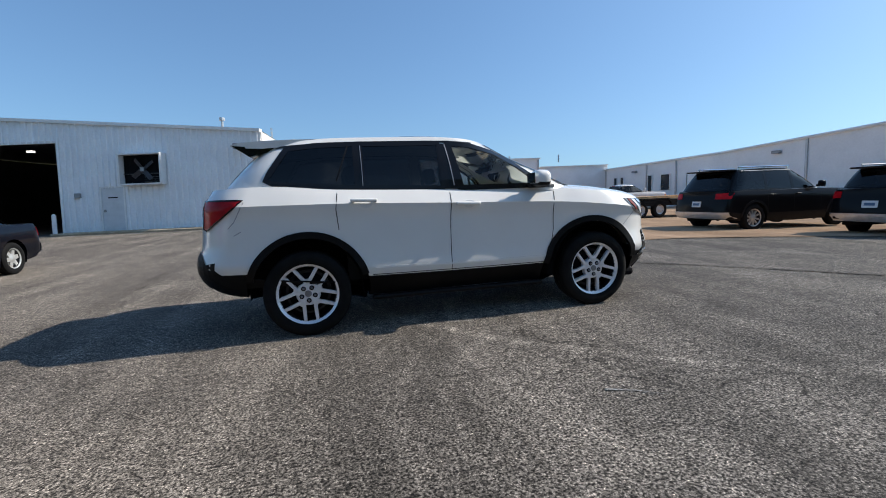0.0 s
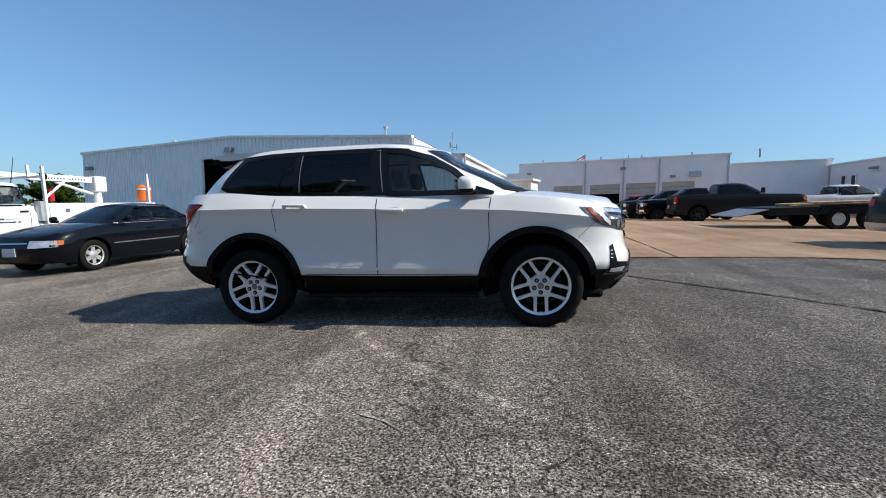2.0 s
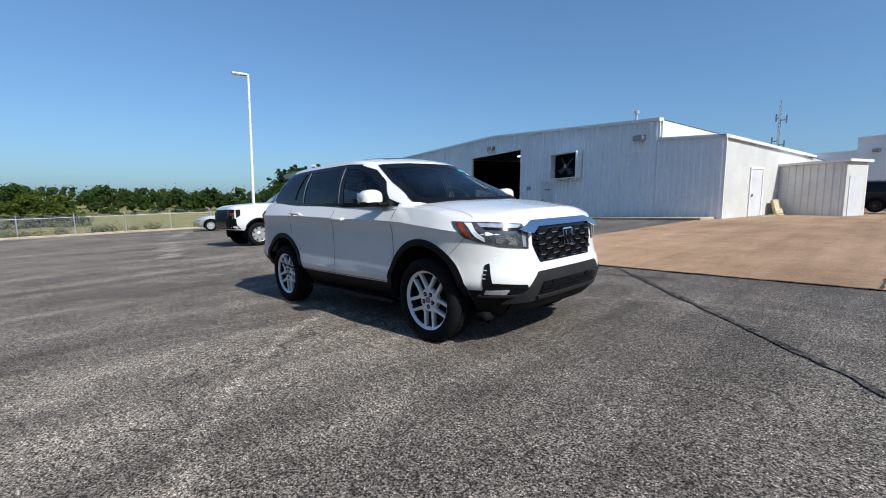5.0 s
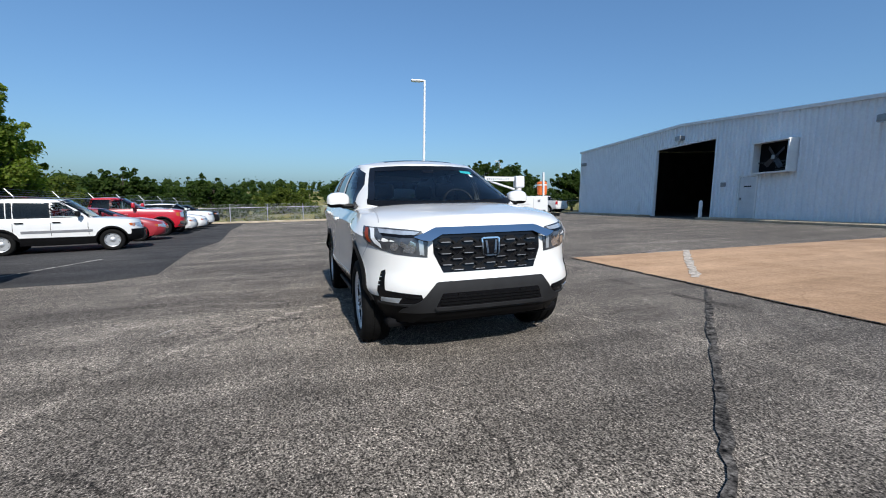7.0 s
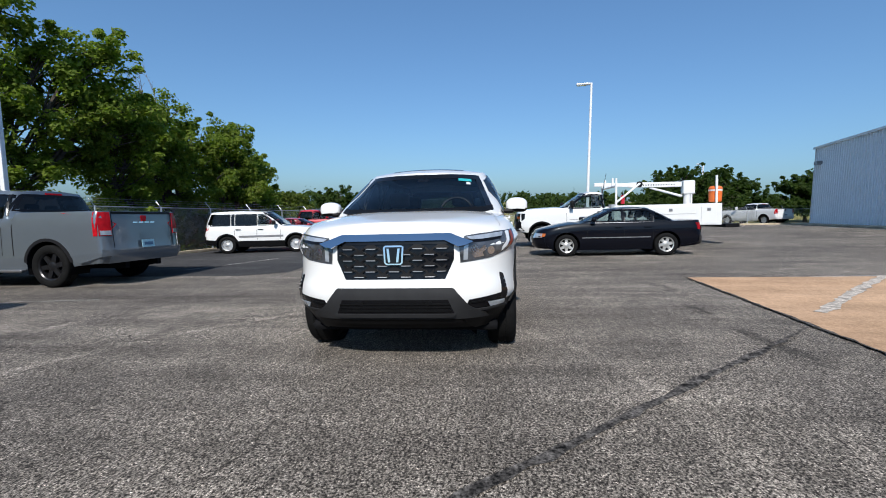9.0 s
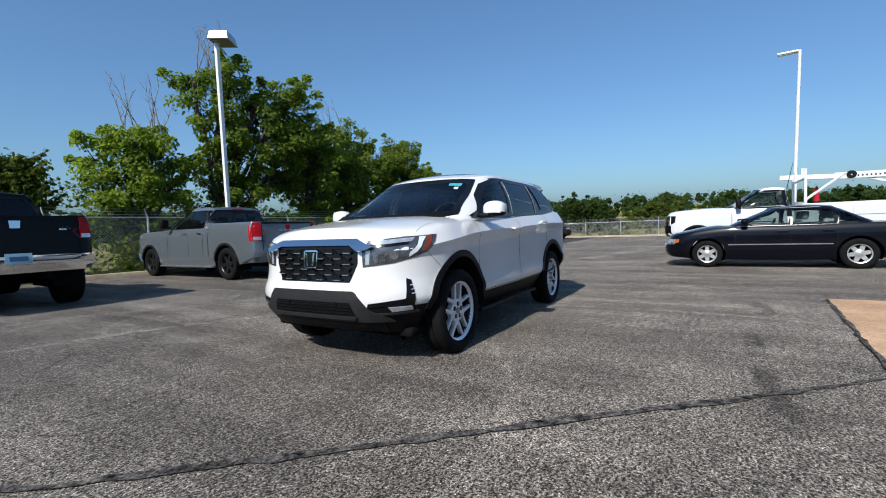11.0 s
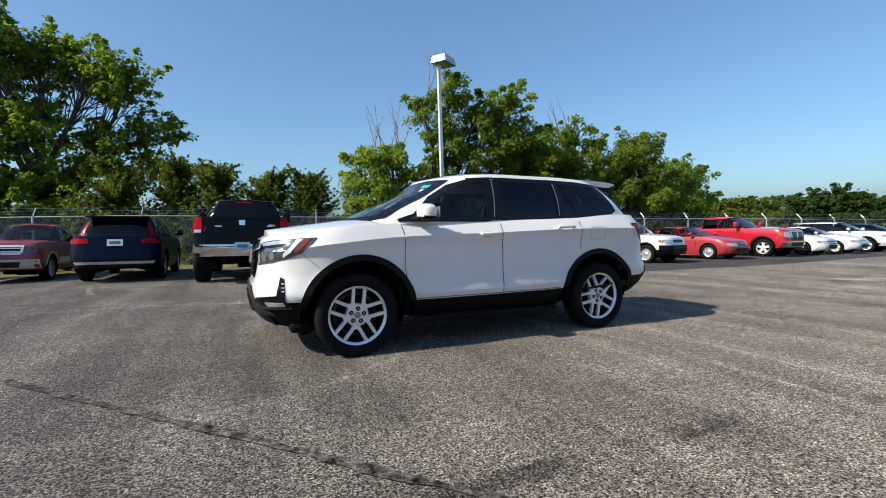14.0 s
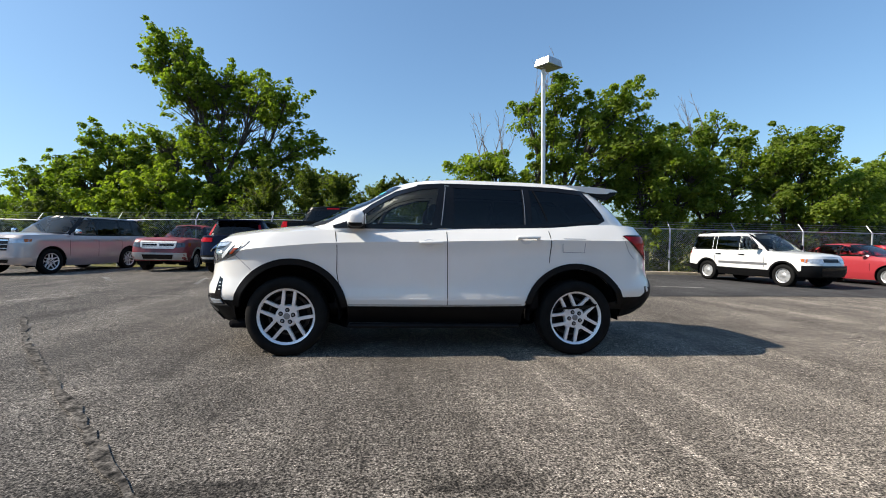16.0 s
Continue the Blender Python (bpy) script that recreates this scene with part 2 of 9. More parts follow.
BLACK_PL = mat("black_plastic", (0.005, 0.005, 0.0055), 0.5, 0.0, 0.15, 8.0, bump=0.05, bump_scale=300, spec=0.16)
GLOSS_BLK = mat("gloss_black", (0.006, 0.006, 0.007), 0.12, 0.0, 0.1, 3.0, spec=0.3)
RUBBER = mat("tyre_rubber", (0.007, 0.007, 0.007), 0.8, 0.0, 0.2, 10.0, bump=0.15, bump_scale=90, spec=0.15)
CHROME = mat("chrome", (0.80, 0.82, 0.84), 0.06, 1.0, 0.02, 3.0)
ALLOY = mat("machined_alloy", (0.82, 0.83, 0.85), 0.28, 0.35, 0.04, 5.0)
ALLOY_OLD = mat("dulled_alloy", (0.50, 0.50, 0.48), 0.35, 0.5, 0.08, 5.0)
ALLOY_DARK = mat("black_alloy", (0.02, 0.02, 0.022), 0.3, 0.4, 0.1, 5.0)
STEEL = mat("steel_grey", (0.30, 0.30, 0.31), 0.45, 0.8, 0.1, 6.0)
GALV = mat("galvanised", (0.50, 0.51, 0.52), 0.45, 0.7, 0.08, 8.0)
POLE_W = mat("white_painted_steel", (0.76, 0.77, 0.78), 0.45, 0.0, 0.05, 3.0)
RED_LENS = mat("red_lens", (0.40, 0.008, 0.014), 0.14, 0.0, 0.15, 9.0, spec=0.12)
AMBER = mat("amber_lens", (0.42, 0.11, 0.025), 0.12, 0.0, 0.08, 9.0, spec=0.4)
CLEAR_LENS = mat("clear_lens", (0.52, 0.56, 0.60), 0.08, 0.45, 0.15, 14.0, coat=1.0)
REFLECTOR = mat("lamp_reflector", (0.75, 0.77, 0.80), 0.12, 0.95, 0.05, 8.0)
LAMP_DARK = mat("lamp_housing", (0.10, 0.105, 0.115), 0.18, 0.4, 0.3, 14.0, coat=0.8)
PLATE = mat("plate_white", (0.62, 0.66, 0.68), 0.4, 0.0, 0.05, 8.0)
PLATE_BLUE = mat("plate_pale_blue", (0.30, 0.52, 0.62), 0.4, 0.0, 0.08, 8.0)
PLATE_BAR = mat("plate_bar", (0.05, 0.12, 0.22), 0.4, 0.0, 0.05, 8.0)
SEAT_M = mat("seat_cloth", (0.045, 0.045, 0.048), 0.8, 0.0, 0.15, 12.0, bump=0.1)
SEAT_GREY = mat("seat_cloth_grey", (0.16, 0.155, 0.15), 0.8, 0.0, 0.15, 12.0, bump=0.1)
TINT = glass("tinted_glass", (0.07, 0.075, 0.08))
PRIVACY = glass("rear_screen_glass", (0.62, 0.66, 0.66))
CLEAR = glass("clear_glass", (0.50, 0.58, 0.57))
SHADE = glass("shaded_glass", (0.62, 0.70, 0.69))
WHITE_PAINT = paint("pearl_white_paint", (0.75, 0.74, 0.712), rough=0.22)
TRUCK_WHITE = paint("fleet_white_paint", (0.70, 0.70, 0.69), rough=0.35)
BLACK_PAINT = paint("black_paint", (0.005, 0.005, 0.006))
SEDAN_PAINT = paint("dark_aged_paint", (0.0035, 0.004, 0.007), rough=0.3, gloss=0.45)
GREY_PAINT = paint("dark_grey_paint", (0.018, 0.018, 0.020), 0.3)
SILVER_PAINT = paint("silver_grey_paint", (0.165, 0.190, 0.215), 0.45, rough=0.16)
VAN_PAINT = paint("silver_paint", (0.50, 0.51, 0.52), 0.5)
BLUE_PAINT = paint("deep_blue_paint", (0.004, 0.007, 0.022), 0.2)
RED_PAINT = paint("bright_red_paint", (0.44, 0.010, 0.024))
RED_OLD = mat("faded_maroon_paint", (0.24, 0.035, 0.042), 0.42, 0.0, 0.3, 3.0, coat=0.4, color2=(0.10, 0.014, 0.018))
RED_SEDAN = paint("dusty_red_paint", (0.34, 0.03, 0.04), rough=0.4)
BEIGE_PAINT = paint("champagne_paint", (0.46, 0.41, 0.40), 0.35)


# ---- mesh helpers ----
def finish(bm, name, material, parent=None, label="", smooth=False, kind=""):
    """Links a bmesh as one object under a parent."""
    me = bpy.data.meshes.new(name)
    if bm.faces.layers.int.get("oriented") is None:
        bmesh.ops.recalc_face_normals(bm, faces=bm.faces[:])
    bm.to_mesh(me)
    bm.free()
    if smooth:
        me.polygons.foreach_set("use_smooth", [True] * len(me.polygons))
        me.set_sharp_from_angle(angle=radians(smooth if smooth is not True else 38))
    if material:
        me.materials.append(material)
    ob = new(name, me)
    if parent:
        ob.parent = parent
    if label:
        ob["label"] = label
    if kind:
        ob["kind"] = kind
    return ob


def part(name, bm, material, parent, label="", smooth=False):
    return finish(bm, name, material, parent, label, smooth)


def thing(name, label, category, m=None, group="", kind=""):
    ob = new(name)
    ob.empty_display_size = 0.2
    if m is not None:
        ob.matrix_world = m
    return tagged(ob, label, category, group, kind)


def box(bm, lo, hi, bevel=0.0, rot=None, seg=2):
    """Adds a box, bevelled where asked, to a bmesh."""
    r = bmesh.ops.create_cube(bm, size=1.0)
    vs = r["verts"]
    c = [(a + b) / 2 for a, b in zip(lo, hi)]
    s = [max(abs(b - a), 1e-4) for a, b in zip(lo, hi)]
    for v in vs:
        v.co = Vector((v.co.x * s[0], v.co.y * s[1], v.co.z * s[2]))
    if bevel:
        es = {e for v in vs for e in v.link_edges}
        r2 = bmesh.ops.bevel(bm, geom=list(es), offset=min(bevel, min(s) * 0.45), segments=seg, profile=0.5, affect="EDGES")
        vs = list({v for f in r2["faces"] for v in f.verts} | {v for v in vs if v.is_valid})
    mt = Matrix.Translation(c) @ (rot or Matrix())
    for v in vs:
        v.co = mt @ v.co
    return vs


def boxm(lo, hi, bevel=0.0, rot=None, seg=2):
    bm = bmesh.new()
    box(bm, lo, hi, bevel, rot, seg)
    return bm


def rod(bm, a, b, r0, r1=None, n=10, cap=True):
    """Adds a tapered round bar from a to b."""
    a, b = Vector(a), Vector(b)
    r1 = r0 if r1 is None else r1
    d = b - a
    q = d.to_track_quat("Z", "Y").to_matrix()
    ra = [bm.verts.new(a + q @ Vector((r0 * math.cos(2 * math.pi * i / n), r0 * math.sin(2 * math.pi * i / n), 0))) for i in range(n)]
    rb = [bm.verts.new(b + q @ Vector((r1 * math.cos(2 * math.pi * i / n), r1 * math.sin(2 * math.pi * i / n), 0))) for i in range(n)]
    for i in range(n):
        bm.faces.new((ra[i], ra[(i + 1) % n], rb[(i + 1) % n], rb[i]))
    if cap:
        bm.faces.new(ra[::-1])
        bm.faces.new(rb)


def rodm(*a, **k):
    bm = bmesh.new()
    rod(bm, *a, **k)
    return bm


def lathe(profile, n=40, axis="y"):
    """A bmesh of a profile [(r, h)] turned about an axis."""
    bm = bmesh.new()
    rows = []
    for r, h in profile:
        row = []
        for i in range(n):
            a = 2 * math.pi * i / n
            c, s = r * math.cos(a), r * math.sin(a)
            row.append(bm.verts.new((c, h, s) if axis == "y" else (c, s, h)))
        rows.append(row)
    for p, q in zip(rows, rows[1:]):
        for i in range(n):
            bm.faces.new((p[i], p[(i + 1) % n], q[(i + 1) % n], q[i]))
    return bm


def prism(pts, lo, hi, axis="z"):
    """A bmesh of a plane outline extruded along an axis."""
    bm = bmesh.new()

    def at(p, h):
        return {"z": (p[0], p[1], h), "y": (p[0], h, p[1]), "x": (h, p[0], p[1])}[axis]

    a = [bm.verts.new(at(p, lo)) for p in pts]
    b = [bm.verts.new(at(p, hi)) for p in pts]
    n = len(pts)
    for i in range(n):
        bm.faces.new((a[i], a[(i + 1) % n], b[(i + 1) % n], b[i]))
    bm.faces.new(a[::-1])
    bm.faces.new(b)
    return bm


def curve_at(table, x):
    """A smooth curve through a table of (x, value)."""
    pts = sorted(table)
    pts = [pts[0]] + [b for a, b in zip(pts, pts[1:]) if b[0] - a[0] > 1e-4]
    xs, ys = [p[0] for p in pts], [p[1] for p in pts]
    if x <= xs[0]:
        return ys[0]
    if x >= xs[-1]:
        return ys[-1]
    i = max(j for j in range(len(xs) - 1) if xs[j] <= x)

    def slope(j):
        if j <= 0 or j >= len(xs) - 1:
            k = min(max(j, 0), len(xs) - 2)
            return (ys[k + 1] - ys[k]) / (xs[k + 1] - xs[k])
        a = (ys[j] - ys[j - 1]) / (xs[j] - xs[j - 1])
        c = (ys[j + 1] - ys[j]) / (xs[j + 1] - xs[j])
        return 0.0 if a * c <= 0 else 2 * a * c / (a + c)

    h = xs[i + 1] - xs[i]
    t = (x - xs[i]) / h
    m0, m1 = slope(i) * h, slope(i + 1) * h
    return (2 * t**3 - 3 * t**2 + 1) * ys[i] + (t**3 - 2 * t**2 + t) * m0 + (3 * t**2 - 2 * t**3) * ys[i + 1] + (t**3 - t**2) * m1


def inside(pts, x, y):
    c = False
    j = len(pts) - 1
    for i in range(len(pts)):
        xi, yi = pts[i]
        xj, yj = pts[j]
        if (yi > y) != (yj > y) and x < (xj - xi) * (y - yi) / (yj - yi) + xi:
            c = not c
        j = i
    return c


def ground_z(x, y):
    """The lot falls gently to the east and north-east."""
    fall = -0.03 * min(max(x - 6, 0), 9)
    w = min(max((x + 1) / 4, 0), 1)
    return fall - 0.021 * min(max(y - 15, 0), 20) * w


# ---- ground ----
def sheet(name, label, category, material, xs, ys, height, keep=None, kind="structure"):
    bm = bmesh.new()
    vs = [[bm.verts.new((x, y, height(x, y))) for y in ys] for x in xs]
    for i in range(len(xs) - 1):
        for j in range(len(ys) - 1):
            bm.faces.new((vs[i][j], vs[i + 1][j], vs[i + 1][j + 1], vs[i][j + 1]))
    ob = finish(bm, name, material, smooth=True)
    return tagged(ob, label, category, "", kind)


def poly_sheet(name, label, category, material, pts, lift, step=3.0):
    """A flat outline cut into a grid and laid on the ground."""
    bm = bmesh.new()
    bm.faces.new([bm.verts.new((x, y, 0)) for x, y in pts])
    for k, ax in ((0, Vector((1, 0, 0))), (1, Vector((0, 1, 0)))):
        a = min(p[k] for p in pts) + step
        while a < max(p[k] for p in pts):
            bmesh.ops.bisect_plane(bm, geom=bm.verts[:] + bm.edges[:] + bm.faces[:], plane_co=ax * a, plane_no=ax)
            a += step
    for v in bm.verts:
        v.co.z = ground_z(v.co.x, v.co.y) + lift
    ob = finish(bm, name, material, smooth=True)
    for p in ob.data.polygons:
        if p.normal.z < 0:
            ob.data.flip_normals()
            break
    return tagged(ob, label, category, "", "structure")


far = [-2500, -1200, -600, -300, -160, -100, -70]
near = [-50 + 2.5 * i for i in range(41)]
axis_pts = far + near + [-f for f in reversed(far)]


def field_z(x, y):
    d = max(abs(x), abs(y))
    level = min(max((d - 42) / 60, 0), 1)
    return ground_z(x, y) - 0.05 - level * (FALL[0] * x + FALL[1] * y)


sheet("ground", "dry grass and earth round the lot", "ground", GRASS, axis_pts, axis_pts, field_z)
LOT = [(-36, 60), (-36, -8.3), (-14, -11.2), (-0.5, -13.0), (30, -13.6), (60, -13.6), (60, 60)]
poly_sheet("road", "worn cracked grey asphalt lot with pale tyre streaks", "asphalt", ASPHALT, LOT, 0.0, 3.0)
EDGE = [(-2.75, 4.25), (0, 4.02), (2, 3.86), (4.2, 3.72), (6.6, 3.49), (8.4, 3.05), (10.6, 2.2), (14, 1.0), (40, -4.0)]
poly_sheet("pavement", "tan stained concrete apron beside the asphalt", "concrete", CONCRETE, EDGE + [(40, 48), (-2.0, 48), (-2.0, 19.6), (-2.4, 19.0)], 0.012, 3.0)
poly_sheet("pavement", "dark newer asphalt strip under the parked cars", "asphalt", ASPHALT_NEW,
           [(-3.7, -9.2), (-3.75, -7.0), (-3.7, -4.8), (-4.3, -4.0), (-9.4, -4.4), (-13.0, -4.1), (-22, -4.8), (-35.8, -5.2), (-35.8, -8.25), (-14, -11.1), (-5.5, -12.2)], 0.006, 2.5)


def band(name, label, category, material, path, width, lift, jag=0.0, seed=1):
    """A thin strip laid on the ground along a path."""
    rnd = random.Random(seed)
    bm = bmesh.new()
    pts = []
    for (x0, y0), (x1, y1) in zip(path, path[1:]):
        n = max(1, int(math.hypot(x1 - x0, y1 - y0) / 0.12))
        pts += [(x0 + (x1 - x0) * k / n, y0 + (y1 - y0) * k / n) for k in range(n)]
    pts.append(path[-1])
    rows = []
    for i, (x, y) in enumerate(pts):
        xa, ya = pts[max(i - 1, 0)]
        xb, yb = pts[min(i + 1, len(pts) - 1)]
        d = Vector((xb - xa, yb - ya)).normalized()
        w = width / 2 * (1 + jag * rnd.uniform(-1, 1))
        off = jag * width * 0.4 * rnd.uniform(-1, 1)
        x, y = x - d.y * off, y + d.x * off
        rows.append((bm.verts.new((x - d.y * w, y + d.x * w, ground_z(x, y) + lift)), bm.verts.new((x + d.y * w, y - d.x * w, ground_z(x, y) + lift))))
    for p, q in zip(rows, rows[1:]):
        bm.faces.new((p[0], p[1], q[1], q[0]))
    ob = finish(bm, name, material)
    return tagged(ob, label, category, "", "structure")


TAR = mat("joint_tar", (0.104, 0.094, 0.084), 0.9, 0, 0.5, 14.0, fine=0.9, fine_scale=60, spec=0.1)
STRIPE = mat("worn_stripe_paint", (0.56, 0.49, 0.41), 0.85, 0, 0.3, 9.0, fine=0.4, fine_scale=40, spec=0.1)
PALE = ground_mat("worn_pale_line", (0.15, 0.145, 0.135), (0.27, 0.26, 0.24), 0.3, 0.4)
band("trim", "dark tarred joint across the asphalt", "joint", TAR, [(5.2, -1.1), (4.07, 0.36), (3.19, 1.36), (2.48, 2.12), (1.6, 3.13), (0.9, 3.9)], 0.055, 0.0105, 0.6, 2)
band("trim", "crumbling dark edge between asphalt and concrete", "joint", TAR, EDGE, 0.03, 0.018, 0.9, 3)
for k, pth in enumerate([[(-2.82, 7.6), (-2.6, 4.3)], [(-4.0, -4.6), (-9, -5.0)], [(-5.0, -7.1), (-8.2, -6.2)],
                         [(5.4, -7.2), (5.0, -5.6)], [(2.9, -7.4), (2.6, -5.6)], [(8.4, -8.0), (7.4, -6.6)], [(-0.6, -7.0), (-0.8, -5.5)], [(9.0, 0.9), (13.0, -0.6)]]):
    band("trim", "worn pale paint line on the asphalt", "line", PALE, pth, 0.09, 0.0055 + 0.0003 * k, 0.6, 10 + k)
band("trim", "short scrap of worn white paint on the asphalt", "line", PALE, [(0.33, -2.72), (0.48, -2.80), (0.62, -2.90)], 0.03, 0.0056, 0.8, 9)
band("trim", "worn white stripe on the tan concrete", "line", STRIPE, [(0.25, 4.45), (-1.2, 5.9), (-2.75, 7.5)], 0.15, 0.0175, 0.3, 8)
LANE = ground_mat("faded_stripe", (0.115, 0.103, 0.090), (0.20, 0.18, 0.155), 0.40, 0.62)
for k, pth in enumerate([[(-2.3, 4.6), (-4.5, 7.4)], [(-9.5, -0.6), (-20, 1.6), (-30, 5.0)]]):
    band("trim", "pale worn streak on the asphalt", "streak", LANE, pth, 0.16 if k != 1 else 0.7, 0.0085 + 0.0006 * k, 0.25, 30 + k)
band("trim", "narrow dark joint across the tan concrete", "joint", TAR, [(4.16, 3.80), (4.27, 7.35), (4.49, 13.2), (4.7, 19.0)], 0.03, 0.0165, 0.8, 61)
def kerb(path, width=0.16, height=0.14, label="low concrete kerb along the lot's edge"):
    for (x0, y0), (x1, y1) in zip(path, path[1:]):
        d = Vector((x1 - x0, y1 - y0))
        ln = d.length
        bm = boxm((0, -width / 2, -0.12), (ln, width / 2, height), 0.03)
        ob = finish(bm, "kerb", KERB, smooth=True)
        ob.matrix_world = Matrix.Translation((x0, y0, ground_z((x0 + x1) / 2, (y0 + y1) / 2))) @ Matrix.Rotation(math.atan2(d.y, d.x), 4, "Z")
        tagged(ob, label, "kerb", "", "structure")


kerb([(-36, 40), (-36, -8.3)], 0.8, 0.13)
kerb([(-36, -8.3), (-14, -11.2)], 0.16, 0.13)
kerb([(-14, -11.2), (-0.5, -13.0)], 0.16, 0.13)
kerb([(-0.5, -13.0), (30, -13.6)], 0.16, 0.13)

# ---- metal workshop: front wall runs west from its corner ----
WM = Matrix.Translation((-2.0, 19.87, 0)) @ Matrix(((-0.9774, 0.2117, 0, 0), (0.2117, 0.9774, 0, 0), (0, 0, 1, 0), (0, 0, 0, 1)))
# local frame of the building: x to the west along the wall, y to the north (inside), z up (mirrored, so faces are recalculated)


def placed(ob, m=WM):
    """Moves a mesh into a building's frame, vertices included, so that no object is mirrored."""
    ob.data.transform(PLUMB @ m)
    if m.to_3x3().determinant() < 0:
        ob.data.flip_normals()
    return ob


def ribbed_wall(name, u0, u1, z0, top, openings, thick=0.12, pitch=0.31, material=WALL_RIB, m=WM, v0=0.0, label="ribbed pale metal wall"):
    """Sheet-metal wall in panels with raised ribs, its top height a function of u, openings cut through."""
    bm = bmesh.new()
    edges = sorted({u0, u1, *[o[0] for o in openings], *[o[1] for o in openings]} | {u0 + pitch * 4 * k for k in range(1, int((u1 - u0) / (pitch * 4)) + 1)})
    for a, b in zip(edges, edges[1:]):
        if b - a < 1e-3:
            continue
        c = (a + b) / 2
        spans = [(z0, None)]
        for o in openings:
            if o[0] - 1e-6 <= c <= o[1] + 1e-6:
                spans = [(o[3], None)] + ([(z0, o[2])] if o[2] > z0 + 0.05 else [])
        for lo, hi in spans:
            ta, tb = (hi, hi) if hi else (top(a), top(b))
            vs = [bm.verts.new(p) for p in ((a, v0, lo), (b, v0, lo), (b, v0, tb), (a, v0, ta), (a, v0 + thick, lo), (b, v0 + thick, lo), (b, v0 + thick, tb), (a, v0 + thick, ta))]
            for f in ((0, 1, 2, 3), (5, 4, 7, 6), (0, 4, 5, 1), (3, 2, 6, 7), (0, 3, 7, 4), (1, 5, 6, 2)):
                bm.faces.new([vs[i] for i in f])
    wall = placed(finish(bm, name, material), m)
    tagged(wall, label, "wall", "", "structure")
    n = int((u1 - u0) / pitch)
    rib = {}
    for k in range(n + 1):
        u = u0 + 0.06 + k * pitch
        if u > u1 - 0.05:
            break
        runs = [(z0, top(u) - 0.02)]
        for o in openings:
            if o[0] - 0.05 < u < o[1] + 0.05:
                runs = [(o[3], top(u) - 0.02)] + ([(z0, o[2])] if o[2] > z0 + 0.05 else [])
        for lo, hi in runs:
            bm = bmesh.new()
            w, d = 0.06, 0.085
            vs = [bm.verts.new(p) for p in ((u - w, v0, lo), (u - w * 0.45, v0 - d, lo), (u + w * 0.45, v0 - d, lo), (u + w, v0, lo), (u - w, v0, hi), (u - w * 0.45, v0 - d, hi), (u + w * 0.45, v0 - d, hi), (u + w, v0, hi))]
            for f in ((0, 1, 5, 4), (1, 2, 6, 5), (2, 3, 7, 6), (0, 3, 2, 1), (4, 5, 6, 7)):
                bm.faces.new([vs[i] for i in f])
            placed(finish(bm, "rib", material, wall), m)
    return wall


def wbox(name, lo, hi, material, label="", category="trim", bevel=0.0, m=WM, parent=None, kind="structure"):
    ob = placed(finish(boxm(lo, hi, bevel), name, material, parent), m)
    if parent is None:
        tagged(ob, label, category, "", kind)
    return ob


# near-black in place of pale metal: the interior's shade is in this colour
SHADED_SHOP = mat("shaded_shop_wall", (0.05, 0.05, 0.052), 0.8, 0, 0.15, 1.0)


def top_main(u):
    return 5.0 + (6.1 - 5.0) * min(max((u - 2.9) / 13.6, 0), 1)


front = ribbed_wall("wall_south", 2.9, 32.4, 0.0, top_main, [(13.3, 19.25, 0.0, 4.78), (10.0, 11.2, 0.1, 2.4)], label="ribbed pale blue-white metal workshop wall with a wide door opening")
annex = ribbed_wall("wall_annex", -0.36, 2.9, 0.0, lambda u: 3.70 + 0.09 * (u + 0.36), [], label="ribbed pale metal wall of the lower annex")


def raked(name, u0, u1, za, zb, v0, v1, h, material, label, m=WM):
    bm = bmesh.new()
    vs = [bm.verts.new(p) for p in ((u0, v0, za), (u1, v0, zb), (u1, v1, zb), (u0, v1, za), (u0, v0, za + h), (u1, v0, zb + h), (u1, v1, zb + h), (u0, v1, za + h))]
    for f in ((3, 2, 1, 0), (4, 5, 6, 7), (0, 1, 5, 4), (1, 2, 6, 5), (2, 3, 7, 6), (3, 0, 4, 7)):
        bm.faces.new([vs[i] for i in f])
    ob = placed(finish(bm, name, material), m)
    return tagged(ob, label, "roof", "", "structure")


raked("trim_eave_east", 2.75, 16.5, 4.95, 6.05, -0.16, 0.2, 0.16, TRIM_WHITE, "white metal eave trim along the roof's edge")
raked("trim_eave_west", 16.5, 32.6, 6.05, 6.05, -0.16, 0.2, 0.16, TRIM_WHITE, "white metal eave trim along the roof's edge")
bm = bmesh.new()
vs = [bm.verts.new(p) for p in ((2.8, 0.2, 5.05), (16.5, 0.2, 6.15), (16.5, 26, 6.15), (2.8, 26, 2.9))]
bm.faces.new(vs)
tagged(placed(finish(bm, "roof_east", ROOF_M)), "grey-white metal roof", "roof", "", "structure")
raked("roof_west", 16.5, 32.5, 6.12, 6.12, 0.2, 26, 0.06, ROOF_M, "grey-white metal roof")
raked("trim_eave_annex", -0.5, 2.75, 3.69, 3.98, -0.14, 0.2, 0.13, TRIM_WHITE, "white metal eave trim of the annex")
wbox("wall_west", (32.28, 0.12, 0), (32.4, 26, 6.1), SHADED_SHOP, "plain metal side wall, interior shade in its dark colour", "wall")
tagged(placed(finish(prism([(2.9, 0), (32.28, 0), (32.28, 6.05), (16.5, 6.05), (2.9, 2.85)], 25.9, 26.0, "y"), "wall_north", SHADED_SHOP)), "plain metal back wall, interior shade in its dark colour", "wall", "", "structure")
